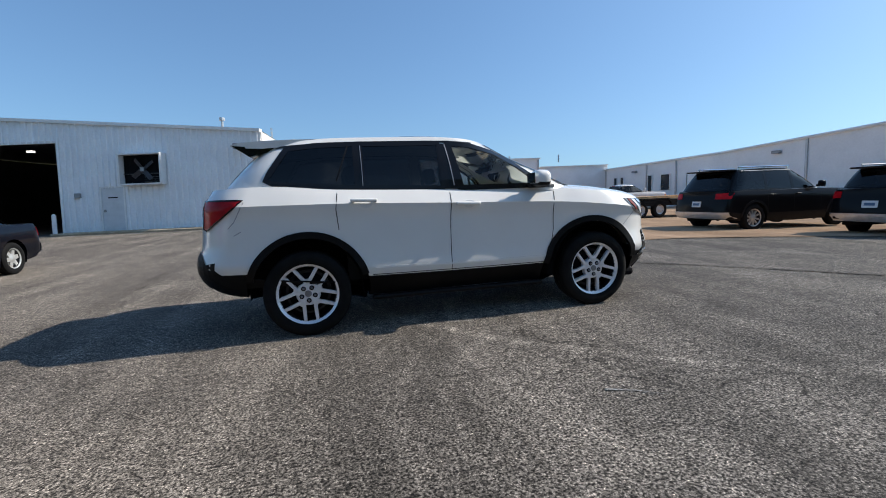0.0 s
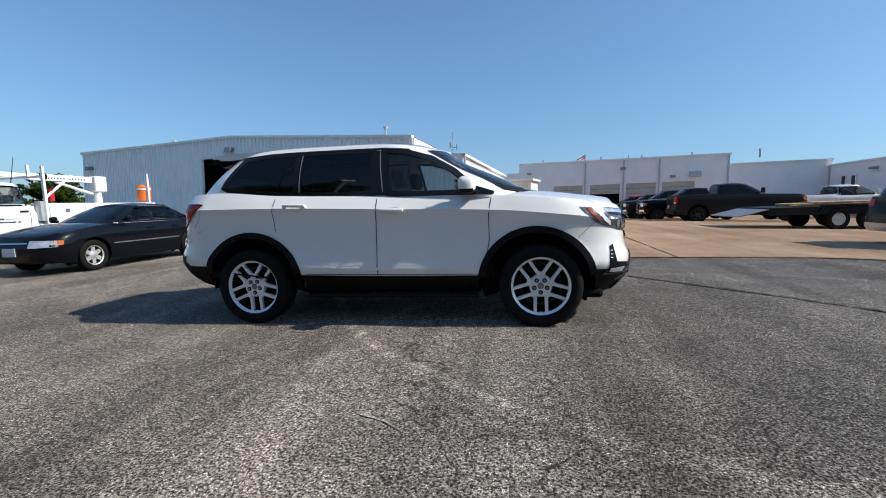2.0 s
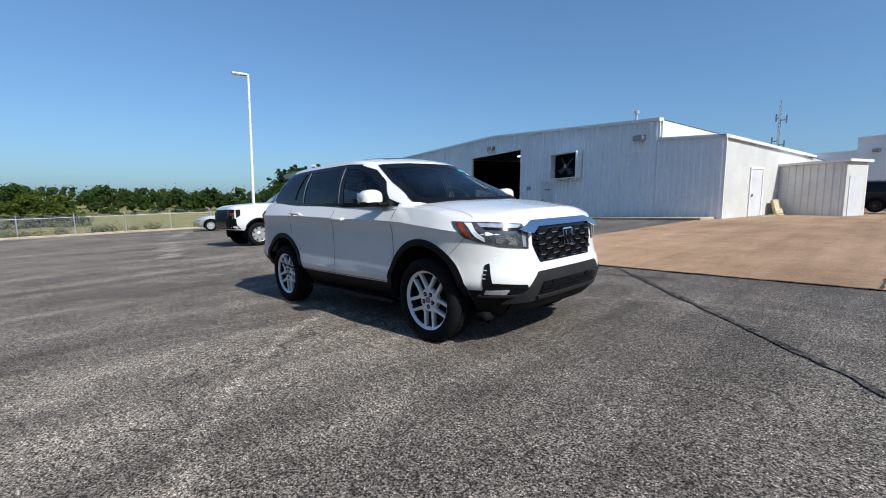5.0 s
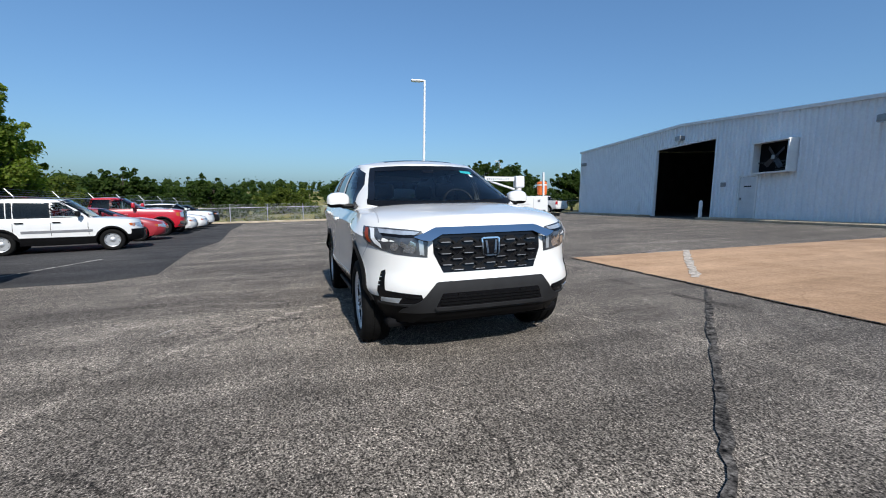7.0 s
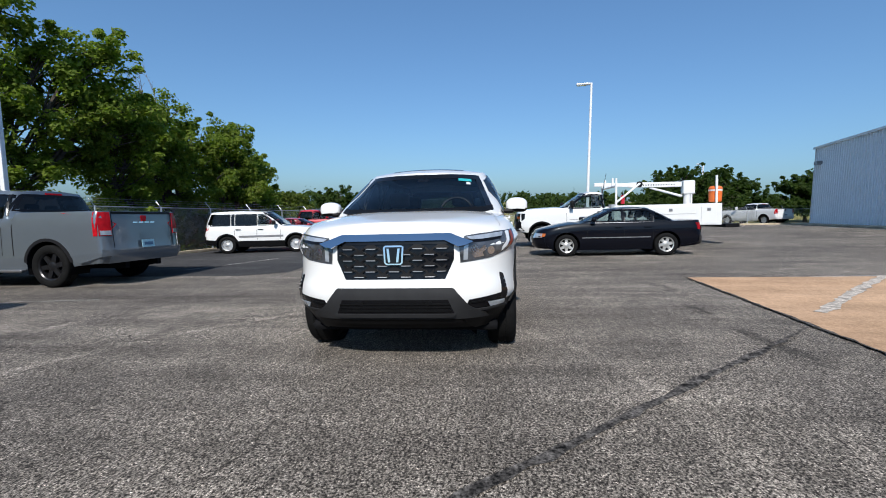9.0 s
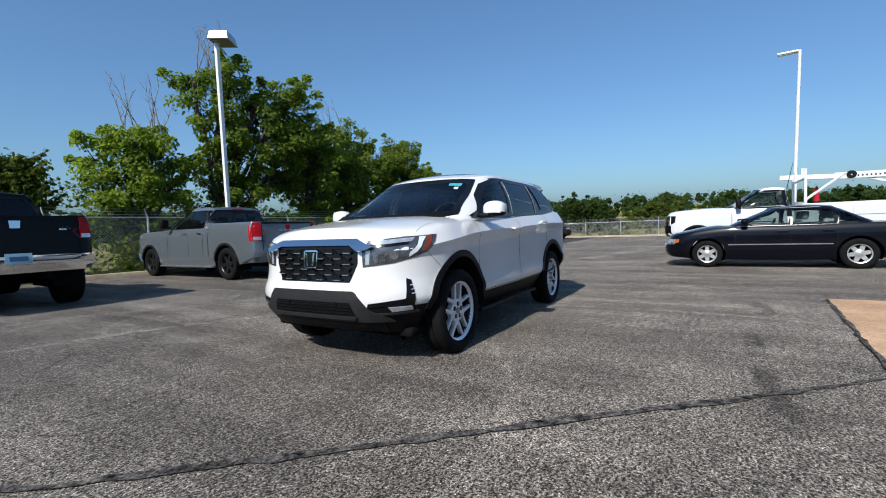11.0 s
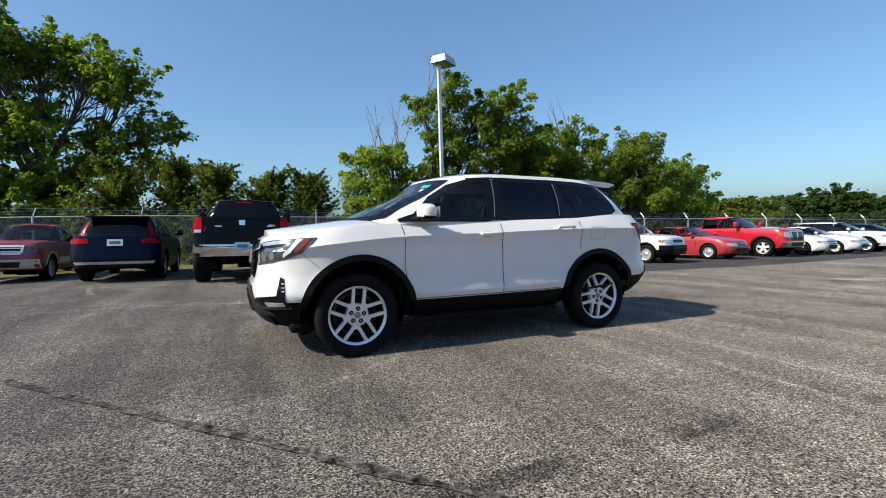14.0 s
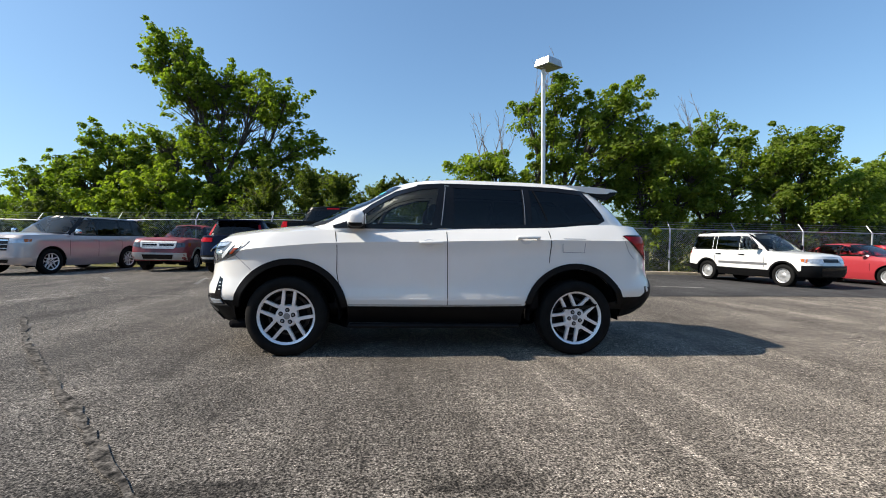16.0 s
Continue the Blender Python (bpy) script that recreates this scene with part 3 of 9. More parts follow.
bm = prism([(0.2, 2.2), (26, 2.2), (26, 2.85), (0.2, 5.0)], 2.78, 2.9, "x")
tagged(placed(finish(bm, "wall_upper_east", SUNLIT_WALL)), "plain white upper side wall above the annex", "wall", "", "structure")
# floor colour kept very low to hold the shade behind the big door
wbox("floor_shop", (2.9, 0.12, -0.2), (32.28, 25.9, 0.02), mat("shaded_shop_floor", (0.045, 0.042, 0.04), 0.7, 0, 0.2, 1.0), "concrete workshop floor, interior shade in its dark colour", "floor")
# annex side wall, falling towards the north
bm = bmesh.new()
vs = [bm.verts.new(p) for p in ((-0.36, 0.0, -0.5), (-0.36, 9.7, -0.5), (-0.36, 9.7, 2.95), (-0.36, 0, 3.70), (-0.24, 0.0, -0.5), (-0.24, 9.7, -0.5), (-0.24, 9.7, 2.95), (-0.24, 0, 3.70))]
for f in ((0, 1, 2, 3), (7, 6, 5, 4), (3, 2, 6, 7), (0, 3, 7, 4), (1, 5, 6, 2)):
    bm.faces.new([vs[i] for i in f])
tagged(placed(finish(bm, "wall_annex_east", SUNLIT_WALL)), "smooth white metal side wall of the annex", "wall", "", "structure")
bm = bmesh.new()
vs = [bm.verts.new(p) for p in ((-0.5, -0.14, 3.70), (-0.5, 9.8, 2.95), (-0.2, 9.8, 2.95), (-0.2, -0.14, 3.70), (-0.5, -0.14, 3.83), (-0.5, 9.8, 3.08), (-0.2, 9.8, 3.08), (-0.2, -0.14, 3.83))]
for f in ((3, 2, 1, 0), (4, 5, 6, 7), (0, 1, 5, 4), (1, 2, 6, 5), (2, 3, 7, 6), (3, 0, 4, 7)):
    bm.faces.new([vs[i] for i in f])
tagged(placed(finish(bm, "trim_annex_east", TRIM_WHITE)), "white gutter trim along the annex roof", "trim", "", "structure")
bm = bmesh.new()
vs = [bm.verts.new(p) for p in ((-0.2, 0.2, 3.72), (2.78, 0.2, 3.98), (2.78, 9.8, 3.5), (-0.2, 9.8, 2.97))]
bm.faces.new(vs)
tagged(placed(finish(bm, "roof_annex", ROOF_M)), "metal roof of the annex", "roof", "", "structure")
wbox("wall_annex_north", (-0.24, 9.6, -0.5), (2.9, 9.7, 3.0), WHITE_WALL, "white back wall of the annex", "wall")
DOOR_W = mat("white_door_paint", (0.62, 0.64, 0.66), 0.45, 0, 0.06, 2.0)
# personnel doors
pd = wbox("door_1", (10.04, -0.02, 0.12), (11.16, 0.03, 2.36), DOOR_W, "closed white metal personnel door with a small notice", "door")
wbox("door_handle", (10.98, -0.09, 1.10), (11.06, -0.02, 1.24), STEEL, parent=pd)
wbox("sign_bar", (10.35, -0.026, 1.82), (10.85, -0.02, 1.88), BLACK_PL, parent=pd)
for nm, lo, hi in (("door_frame", (9.94, -0.05, 0.1), (10.03, 0.06, 2.45)), ("door_frame", (11.17, -0.05, 0.1), (11.26, 0.06, 2.45)), ("door_frame", (10.03, -0.05, 2.37), (11.17, 0.06, 2.45))):
    wbox(nm, lo, hi, TRIM_WHITE, parent=pd)
d2 = wbox("door_2", (-0.39, 2.66, 0.0), (-0.365, 3.78, 2.28), DOOR_W, "closed white metal door in the annex's side", "door")
wbox("door_handle", (-0.46, 2.74, 0.95), (-0.39, 2.82, 1.08), STEEL, parent=d2)
for lo, hi in (((-0.42, 2.56, 0.0), (-0.36, 2.655, 2.37)), ((-0.42, 3.785, 0.0), (-0.36, 3.88, 2.37)), ((-0.42, 2.655, 2.285), (-0.36, 3.785, 2.37))):
    wbox("door_frame", lo, hi, TRIM_WHITE, parent=d2)
wbox("step", (-1.1, 2.5, -0.3), (-0.37, 3.9, 0.0), KERB, "tan concrete step at the side door", "step", 0.03)
# big door frame
for nm, lo, hi in (("trim_door_west", (19.26, -0.06, 0.0), (19.42, 0.1, 4.9)), ("trim_door_east", (13.14, -0.06, 0.0), (13.29, 0.1, 4.9)), ("trim_door_head", (13.29, -0.06, 4.785), (19.26, 0.1, 4.9))):
    wbox(nm, lo, hi, TRIM_WHITE, "white trim round the big door opening", "trim")
for u, h in ((2.82, 5.0), (32.44, 6.1), (-0.44, 3.7)):
    wbox("trim_corner", (u - 0.06, -0.05, 0), (u + 0.06, 0.0 - 0.003, h), TRIM_WHITE, "white corner trim of the workshop", "trim")
# exhaust fan in its hood
fan = thing("exhaust_fan", "square dark wall fan in a white sheet-metal hood", "fan")
FANB = mat("fan_blade", (0.07, 0.07, 0.075), 0.5, 0.5, 0.2, 6)
for nm, lo, hi, mt_ in (("hood", (7.72, -0.62, 3.98), (9.9, -0.003, 4.05), TRIM_WHITE), ("hood", (7.72, -0.5, 2.45), (9.9, -0.003, 2.52), TRIM_WHITE), ("hood", (7.72, -0.55, 2.52), (7.80, -0.003, 3.98), TRIM_WHITE),
                       ("hood", (9.82, -0.55, 2.52), (9.9, -0.003, 3.98), TRIM_WHITE), ("backing", (7.80, -0.14, 2.52), (9.82, -0.10, 3.98), DARK_IN), ("hub", (8.70, -0.34, 3.14), (8.90, -0.1, 3.34), STEEL),
                       ("motor_bar", (7.80, -0.21, 3.0), (9.82, -0.16, 3.05), ALLOY_DARK), ("louvre", (7.80, -0.17, 2.60), (8.8, -0.145, 2.63), ALLOY_DARK), ("louvre", (7.80, -0.17, 2.72), (8.8, -0.145, 2.75), ALLOY_DARK), ("louvre", (7.80, -0.17, 2.84), (8.8, -0.145, 2.87), ALLOY_DARK)):
    ob = wbox(nm, lo, hi, mt_, parent=fan)
for k in range(4):
    bm = boxm((0.08, -0.01, -0.11), (0.66, 0.01, 0.12), 0.005)
    bm.transform(Matrix.Translation((8.8, -0.24, 3.24)) @ Matrix.Rotation(radians(90 * k + 38), 4, "Y") @ Matrix.Rotation(radians(28), 4, "X"))
    placed(finish(bm, "blade", FANB, fan))

def wall_lamp(u, z):
    lamp = thing("wall_lamp", "grey metal floodlight box on the wall", "lamp")
    wbox("housing", (u - 0.28, -0.42, z - 0.16), (u + 0.28, -0.04, z + 0.12), STEEL, bevel=0.04, parent=lamp)
    wbox("lens", (u - 0.22, -0.40, z - 0.19), (u + 0.22, -0.1, z - 0.163), CLEAR_LENS, parent=lamp)
    wbox("bracket", (u - 0.08, -0.04, z - 0.1), (u + 0.08, -0.003, z + 0.1), STEEL, parent=lamp)


for u, z in ((16.5, 5.28), (31.4, 4.88), (3.8, 4.25)):
    wall_lamp(u, z)
# kerb plinth, bollards, vents
wbox("kerb_wall_east", (-0.2, -1.25, -0.1), (13.0, -0.06, 0.12), KERB, "tan concrete kerb along the workshop wall", "kerb", 0.03)
wbox("kerb_wall_west", (19.5, -1.25, -0.1), (32.6, -0.06, 0.12), KERB, "tan concrete kerb along the workshop wall", "kerb", 0.03)
for u in (13.0, 19.75):
    b_ = thing("bollard", "white painted steel pipe bollard by the door", "bollard", group="door bollards")
    bm = bmesh.new()
    rod(bm, (u, -0.9, 0), (u, -0.9, 1.05), 0.1, 0.1, 14)
    rod(bm, (u, -0.9, 1.05), (u, -0.9, 1.13), 0.1, 0.04, 14)
    placed(finish(bm, "post", POLE_W, b_, smooth=True))
    base = finish(lathe([(0.16, 0.0), (0.16, 0.03), (0.1, 0.03)], 14, "z"), "base", KERB, b_)
    base.data.transform(PLUMB @ Matrix.Translation(WM @ Vector((u, -0.9, 0.0))))
for u, h, v in ((5.6, 0.75, 2.0), (24.5, 0.5, 2.0), (9.0, 0.4, 18.0)):
    v_ = thing("roof_vent", "small capped metal vent pipe on the roof", "vent")
    bm = bmesh.new()
    rod(bm, (u, v, top_main(u) - 0.1), (u, v, top_main(u) + h), 0.07, 0.07, 12)
    placed(finish(bm, "pipe", GALV, v_))
    bm = bmesh.new()
    rod(bm, (u, v, top_main(u) + h), (u, v, top_main(u) + h + 0.16), 0.15, 0.15, 12)
    placed(finish(bm, "cap", GALV, v_))
wbox("meter_box", (12.2, -0.16, 1.9), (12.5, -0.003, 2.15), STEEL, "small grey electrical fitting on the wall", "box", 0.03, kind="")
for k in range(6):
    lt = wbox("ceiling_light", (14.0 + (k % 3) * 2.0, 4 + 6 * (k // 3), 4.9), (14.3 + (k % 3) * 2.0, 4.25 + 6 * (k // 3), 5.0), emit("lamp_glow", (1.0, 0.96, 0.9), 2.0), "lit high-bay lamp under the workshop roof", "lamp", kind="")
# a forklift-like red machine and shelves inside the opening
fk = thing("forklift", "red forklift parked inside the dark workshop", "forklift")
RED_MACH = mat("machine_red", (0.35, 0.02, 0.02), 0.4, 0, 0.15, 4)
for nm, lo, hi, mt_ in (("body", (15.2, 6.4, 0.35), (16.6, 8.4, 1.25), RED_MACH), ("counterweight", (15.25, 8.4, 0.4), (16.55, 8.9, 1.15), BLACK_PL), ("mast", (15.5, 6.15, 0.1), (15.62, 6.35, 2.3), STEEL), ("mast", (16.2, 6.15, 0.1), (16.32, 6.35, 2.3), STEEL),
                       ("guard_post", (15.25, 7.0, 1.25), (15.33, 7.08, 2.25), BLACK_PL), ("guard_post", (16.47, 7.0, 1.25), (16.55, 7.08, 2.25), BLACK_PL), ("guard_roof", (15.2, 6.9, 2.25), (16.6, 8.5, 2.32), BLACK_PL), ("seat", (15.6, 7.6, 1.25), (16.2, 8.1, 1.7), BLACK_PL)):
    wbox(nm, lo, hi, mt_, bevel=0.04, parent=fk)
for x_, y_ in ((15.2, 6.8), (16.5, 6.8), (15.2, 8.3), (16.5, 8.3)):
    bm = lathe([(0.1, -0.1), (0.33, -0.1), (0.35, 0), (0.33, 0.1), (0.1, 0.1)], 20, "y")
    bm.transform(Matrix.Translation((x_, y_, 0.36)) @ Matrix.Rotation(radians(90), 4, "Z"))
    placed(finish(bm, "wheel", RUBBER, fk))
for k in range(3):
    sh = thing("shelf_rack", "dark steel shelf rack against the workshop's back wall", "shelf", group="workshop racks")
    u = 13.6 + 2.6 * k
    for x_ in (u, u + 2.2):
        wbox("upright", (x_, 14.0, 0.02), (x_ + 0.08, 14.08, 3.0), STEEL, parent=sh)
    for z in (0.4, 1.3, 2.2):
        wbox("shelf", (u, 13.6, z), (u + 2.28, 14.4, z + 0.06), STEEL, parent=sh)

# ---- shed beside the annex ----
wbox("shed_wall_south", (-3.0, 5.7, -0.5), (-0.37, 5.78, 2.42), mat("shed_siding", (0.72, 0.72, 0.69), 0.5, 0, 0.06, 1.5), "pale grey ribbed wall of the small shed", "wall")
for k in range(9):
    u = -2.85 + 0.3 * k
    wbox("rib", (u - 0.03, 5.67, -0.5), (u + 0.03, 5.70, 2.4), MATS["shed_siding"], "raised seam of the shed's siding", "trim")
wbox("shed_wall_east", (-3.08, 5.7, -0.5), (-3.0, 8.4, 2.42), SUNLIT_WALL, "white side wall of the small shed", "wall")
wbox("shed_wall_north", (-3.08, 8.4, -0.5), (-0.4, 8.48, 2.42), WHITE_WALL, "back wall of the shed", "wall")
wbox("door_3", (-3.11, 6.1, -0.4), (-3.085, 7.9, 1.75), DOOR_W, "white roll-up door in the shed's side", "door")
wbox("roof_shed", (-3.25, 5.5, 2.425), (-0.36, 8.6, 2.55), TRIM_WHITE, "white flat metal roof of the shed", "roof")
WOODY = mat("pale_debris", (0.55, 0.48, 0.30), 0.8, 0, 0.2, 5)
bm = bmesh.new()
box(bm, (-1.0, 4.4, -0.1), (-0.5, 5.0, 0.02), 0.02)
box(bm, (-0.75, 4.5, 0.0), (-0.62, 5.3, 0.75), 0.02, Matrix.Rotation(0.3, 4, "Y"))
placed(tagged(finish(bm, "pallet_scrap", WOODY), "pale leaning scrap boards by the shed", "scrap"))

# ---- long service building with bay doors ----
ax = math.atan2(-1.9, 17.6)
BM2 = Matrix.Translation((1.7, 38.6, -0.40)) @ Matrix.Rotation(ax, 4, "Z")


def b2(name, lo, hi, material, label="", category="wall", parent=None, bevel=0.0, kind="structure"):
    return wbox(name, lo, hi, material, label, category, bevel, BM2, parent, kind)


bays = [(3.15, 5.75, 1.87), (6.4, 9.0, 1.87), (9.5, 12.0, 0.0), (12.5, 15.1, 0.0)]
LOTOP = 2.75
cuts = [0.0] + [v for b in bays for v in b[:2]] + [17.7]
for k in range(0, len(cuts), 2):
    b2("wall_bays", (cuts[k], 0, -0.3), (cuts[k + 1], 0.25, 4.85), WHITE_WALL, "painted white wall of the service bays")
BAYDOOR = mat("bay_door_beige", (0.42, 0.40, 0.36), 0.5, 0, 0.08, 2)
for a, b, lift in bays:
    b2("wall_bays", (a, 0, LOTOP), (b, 0.25, 4.85), WHITE_WALL, "painted white wall above a bay door")
    dr = thing("bay_door", "raised beige sectional bay door" if lift else "closed beige sectional bay door", "garage door", kind="structure")
    z = lift
    while z < LOTOP - 0.05:
        b2("panel", (a, 0.10, z + 0.01), (b, 0.15, min(z + 0.45, LOTOP)), BAYDOOR, parent=dr)
        z += 0.46
b2("roof_bays", (0, 0.25, 4.6), (17.7, 26, 4.75), ROOF_M, "flat roof of the service building", "roof")
b2("trim_bays_roof", (-0.1, -0.12, 4.85), (17.8, 0.3, 5.0), TRIM_WHITE, "metal coping along the roof's edge", "trim")
# added near-black wall and ceiling carry the shade behind the open bay doors
b2("wall_bays_inner", (0.0, 5.0, 0.0), (17.7, 5.15, 4.55), DARK_IN, "added near-black wall standing in for shade inside the bays")
b2("ceiling_bays", (0.0, 0.26, 4.5), (17.7, 5.0, 4.55), DARK_IN, "added near-black ceiling standing in for shade inside the bays", "ceiling")
b2("wall_bays_back", (0, 25.8, -0.3), (17.7, 26, 4.6), WHITE_WALL, "back wall of the service building")
b2("wall_bays_west", (-0.12, 0.25, -0.3), (0, 26, 4.85), WHITE_WALL, "white side wall of the service building")
# same low floor colour, carrying the shade inside the bays
b2("floor_bays", (0, 0.25, -0.3), (17.7, 25.8, 0.0), MATS["shaded_shop_floor"], "bay floor, interior shade in its dark colour", "floor")
for u in (5.95, 9.25, 12.2, 17.6):
    b2("downpipe", (u - 0.06, -0.12, 0.0), (u + 0.06, -0.003, 4.8), GALV, "metal downpipe on the white wall", "pipe", kind="")
for u, z in ((9.2, 4.1), (0.9, 4.0), (13.3, 3.2)):
    b2("wall_light", (u - 0.2, -0.3, z - 0.1), (u + 0.2, -0.003, z + 0.12), STEEL, "small metal floodlight on the wall", "lamp", bevel=0.03, kind="")
b2("wall_unit", (14.6, -0.4, 3.1), (15.5, -0.003, 3.6), GALV, "metal air unit fixed to the wall", "unit", bevel=0.03, kind="")
b2("wall_low", (17.7, 0.3, -0.3), (25.2, 0.5, 4.0), WHITE_WALL, "lower white wall joining two buildings")
b2("trim_low", (17.8, 0.15, 4.0), (25.2, 0.6, 4.12), TRIM_WHITE, "metal coping on the lower wall", "trim")
b2("wall_link", (-14, 3.0, -0.3), (-0.13, 3.2, 4.2), WHITE_WALL, "lower white wall behind the shed")
b2("trim_link", (-14, 2.9, 4.2), (-0.13, 3.3, 4.32), TRIM_WHITE, "metal coping on the lower wall", "trim")
for u in (2.0, 7.5, 10.0, 11.2, 15.5, 21.0):
    b2("roof_vent", (u - 0.06, 3, 4.7), (u + 0.06, 3.12, 5.5), GALV, "thin roof vent pipe", "vent", kind="")

# ---- eastern building ----
bm = bmesh.new()
ebl = [(26.5, 37.5, 3.05), (26.8, 22.0, 3.4), (27.2, 5.0, 4.3), (27.4, -4.0, 4.7)]
for (x0, y0, z0), (x1, y1, z1) in zip(ebl, ebl[1:]):
    a = [bm.verts.new(p) for p in ((x0, y0, -1.0), (x1, y1, -1.0), (x1, y1, z1), (x0, y0, z0), (x0 + 0.3, y0, -1.0), (x1 + 0.3, y1, -1.0), (x1 + 0.3, y1, z1), (x0 + 0.3, y0, z0))]
    for f in ((0, 1, 2, 3), (7, 6, 5, 4), (3, 2, 6, 7), (0, 3, 7, 4), (1, 5, 6, 2)):
        bm.faces.new([a[i] for i in f])
east = tagged(placed(finish(bm, "wall_east", WHITE_WALL), Matrix()), "long white painted wall of the eastern building", "wall", "", "structure")


def on_east(y):
    for (x0, y0, z0), (x1, y1, z1) in zip(ebl, ebl[1:]):
        if y1 <= y <= y0:
            t = (y0 - y) / (y0 - y1)
            return x0 + t * (x1 - x0), z0 + t * (z1 - z0)
    return ebl[-1][0], ebl[-1][2]


for y in (36, 30, 26.5, 16.2, 8.0):
    x, z = on_east(y)
    tagged(placed(finish(boxm((x - 0.1, y - 0.06, -0.5), (x - 0.003, y + 0.06, z)), "downpipe", GALV), Matrix()), "metal downpipe on the eastern wall", "pipe")
for k in range(len(ebl) - 1):
    (x0, y0, z0), (x1, y1, z1) = ebl[k], ebl[k + 1]
    bm = bmesh.new()
    rod(bm, (x0 - 0.08, y0, z0 + 0.05), (x1 - 0.08, y1, z1 + 0.05), 0.10, 0.10, 6)
    tagged(placed(finish(bm, "trim_east_roof", TRIM_WHITE), Matrix()), "metal gutter along the eastern roof", "trim", "", "structure")
WIN_DARK = mat("dark_window", (0.02, 0.022, 0.026), 0.08, 0, 0.1, 3)
for y0, y1, za, zb in ((29.3, 29.8, -0.2, 2.2), (33.2, 33.6, -0.2, 2.2), (34.2, 34.6, -0.2, 2.2), (27.2, 28.2, 0.9, 2.2), (21.6, 25.4, -0.3, 2.2), (10.0, 10.9, 0.2, 2.2)):
    x, z = on_east((y0 + y1) / 2)
    w_ = tagged(placed(finish(boxm((x - 0.05, y0, za), (x - 0.02, y1, zb)), "window_1", WIN_DARK), Matrix()), "dark opening in the white eastern wall", "window", "", "structure")
    for lo, hi in (((x - 0.08, y0 - 0.08, za), (x - 0.003, y0 - 0.003, zb)), ((x - 0.08, y1 + 0.003, za), (x - 0.003, y1 + 0.08, zb)), ((x - 0.08, y0 - 0.08, zb + 0.003), (x - 0.003, y1 + 0.08, zb + 0.08))):
        placed(finish(boxm(lo, hi), "window_frame", TRIM_WHITE, w_), Matrix())
x, z = on_east(23.5)
placed(finish(boxm((x - 0.09, 21.7, 0.9), (x - 0.055, 25.3, 2.1)), "panel", WHITE_WALL, w_), Matrix())
for y in (31.5, 18.0, 11.5):
    x, z = on_east(y)
    tagged(placed(finish(boxm((x - 0.3, y - 0.25, z - 0.65), (x - 0.003, y + 0.25, z - 0.45), 0.04), "wall_light", STEEL), Matrix()), "metal floodlight under the gutter", "lamp")


# ---- vehicles ----
from mathutils.bvhtree import BVHTree


def ring_half(xF, xR, hw, Df, Dr, qf, qr, nc, ns, pf=2.0, pr=2.0):
    """Plan outline of one level, from the rear's middle along the left side to the front's middle."""
    out = []
    for i in range(nc):
        a = math.pi / 2 * i / nc
        out.append((xR + Dr - Dr * max(math.cos(a), 0) ** (2 / pr), hw * math.sin(a) ** (2 / qr)))
    x0, x1 = xR + Dr, xF - Df
    for i in range(ns):
        out.append((x0 + (x1 - x0) * i / ns, hw))
    for i in range(nc + 1):
        a = math.pi / 2 * (1 - i / nc)
        out.append((x1 + Df * max(math.cos(a), 0) ** (2 / pf), hw * max(math.sin(a), 0) ** (2 / qf)))
    return out


def level_rows(levels, nc, ns):
    """Each level: dict with xF, xR, hw, Df, Dr, qf, qr and z as a function of x."""
    rows = []
    for lv in levels:
        half = ring_half(lv["xF"], lv["xR"], lv["hw"], lv["Df"], lv["Dr"], lv["qf"], lv["qr"], nc, ns)
        bow = lv.get("bow")
        rows.append([(x, y * (bow(x) if bow else 1.0), lv["z"](x)) for x, y in half])
    return rows


def skin(rows):
    """Faces (as point lists) of both sides between the levels."""
    faces = []
    for p, q in zip(rows, rows[1:]):
        for i in range(len(p) - 1):
            for s in (1, -1):
                a = [(p[i][0], s * p[i][1], p[i][2]), (p[i + 1][0], s * p[i + 1][1], p[i + 1][2]), (q[i + 1][0], s * q[i + 1][1], q[i + 1][2]), (q[i][0], s * q[i][1], q[i][2])]
                faces.append(a)
    return faces


def lid(row, crown, n=12, power=2.5):
    """Faces that close the top level, crowned across."""
    faces = []

    def pt(p, k):
        y = p[1] * (2 * k / n - 1)
        e = abs(2 * k / n - 1)
        return (p[0], y, p[2] + crown(p[0]) * (1 - e**power))

    for a, b in zip(row, row[1:]):
        for k in range(n):
            faces.append([pt(a, k), pt(b, k), pt(b, k + 1), pt(a, k + 1)])
    return faces


def mesh_of(faces):
    bm = bmesh.new()
    for f in faces:
        try:
            bm.faces.new([bm.verts.new(p) for p in f])
        except ValueError:
            pass
    bmesh.ops.remove_doubles(bm, verts=bm.verts[:], dist=1e-4)
    bmesh.ops.dissolve_degenerate(bm, edges=bm.edges[:], dist=1e-5)
    return bm


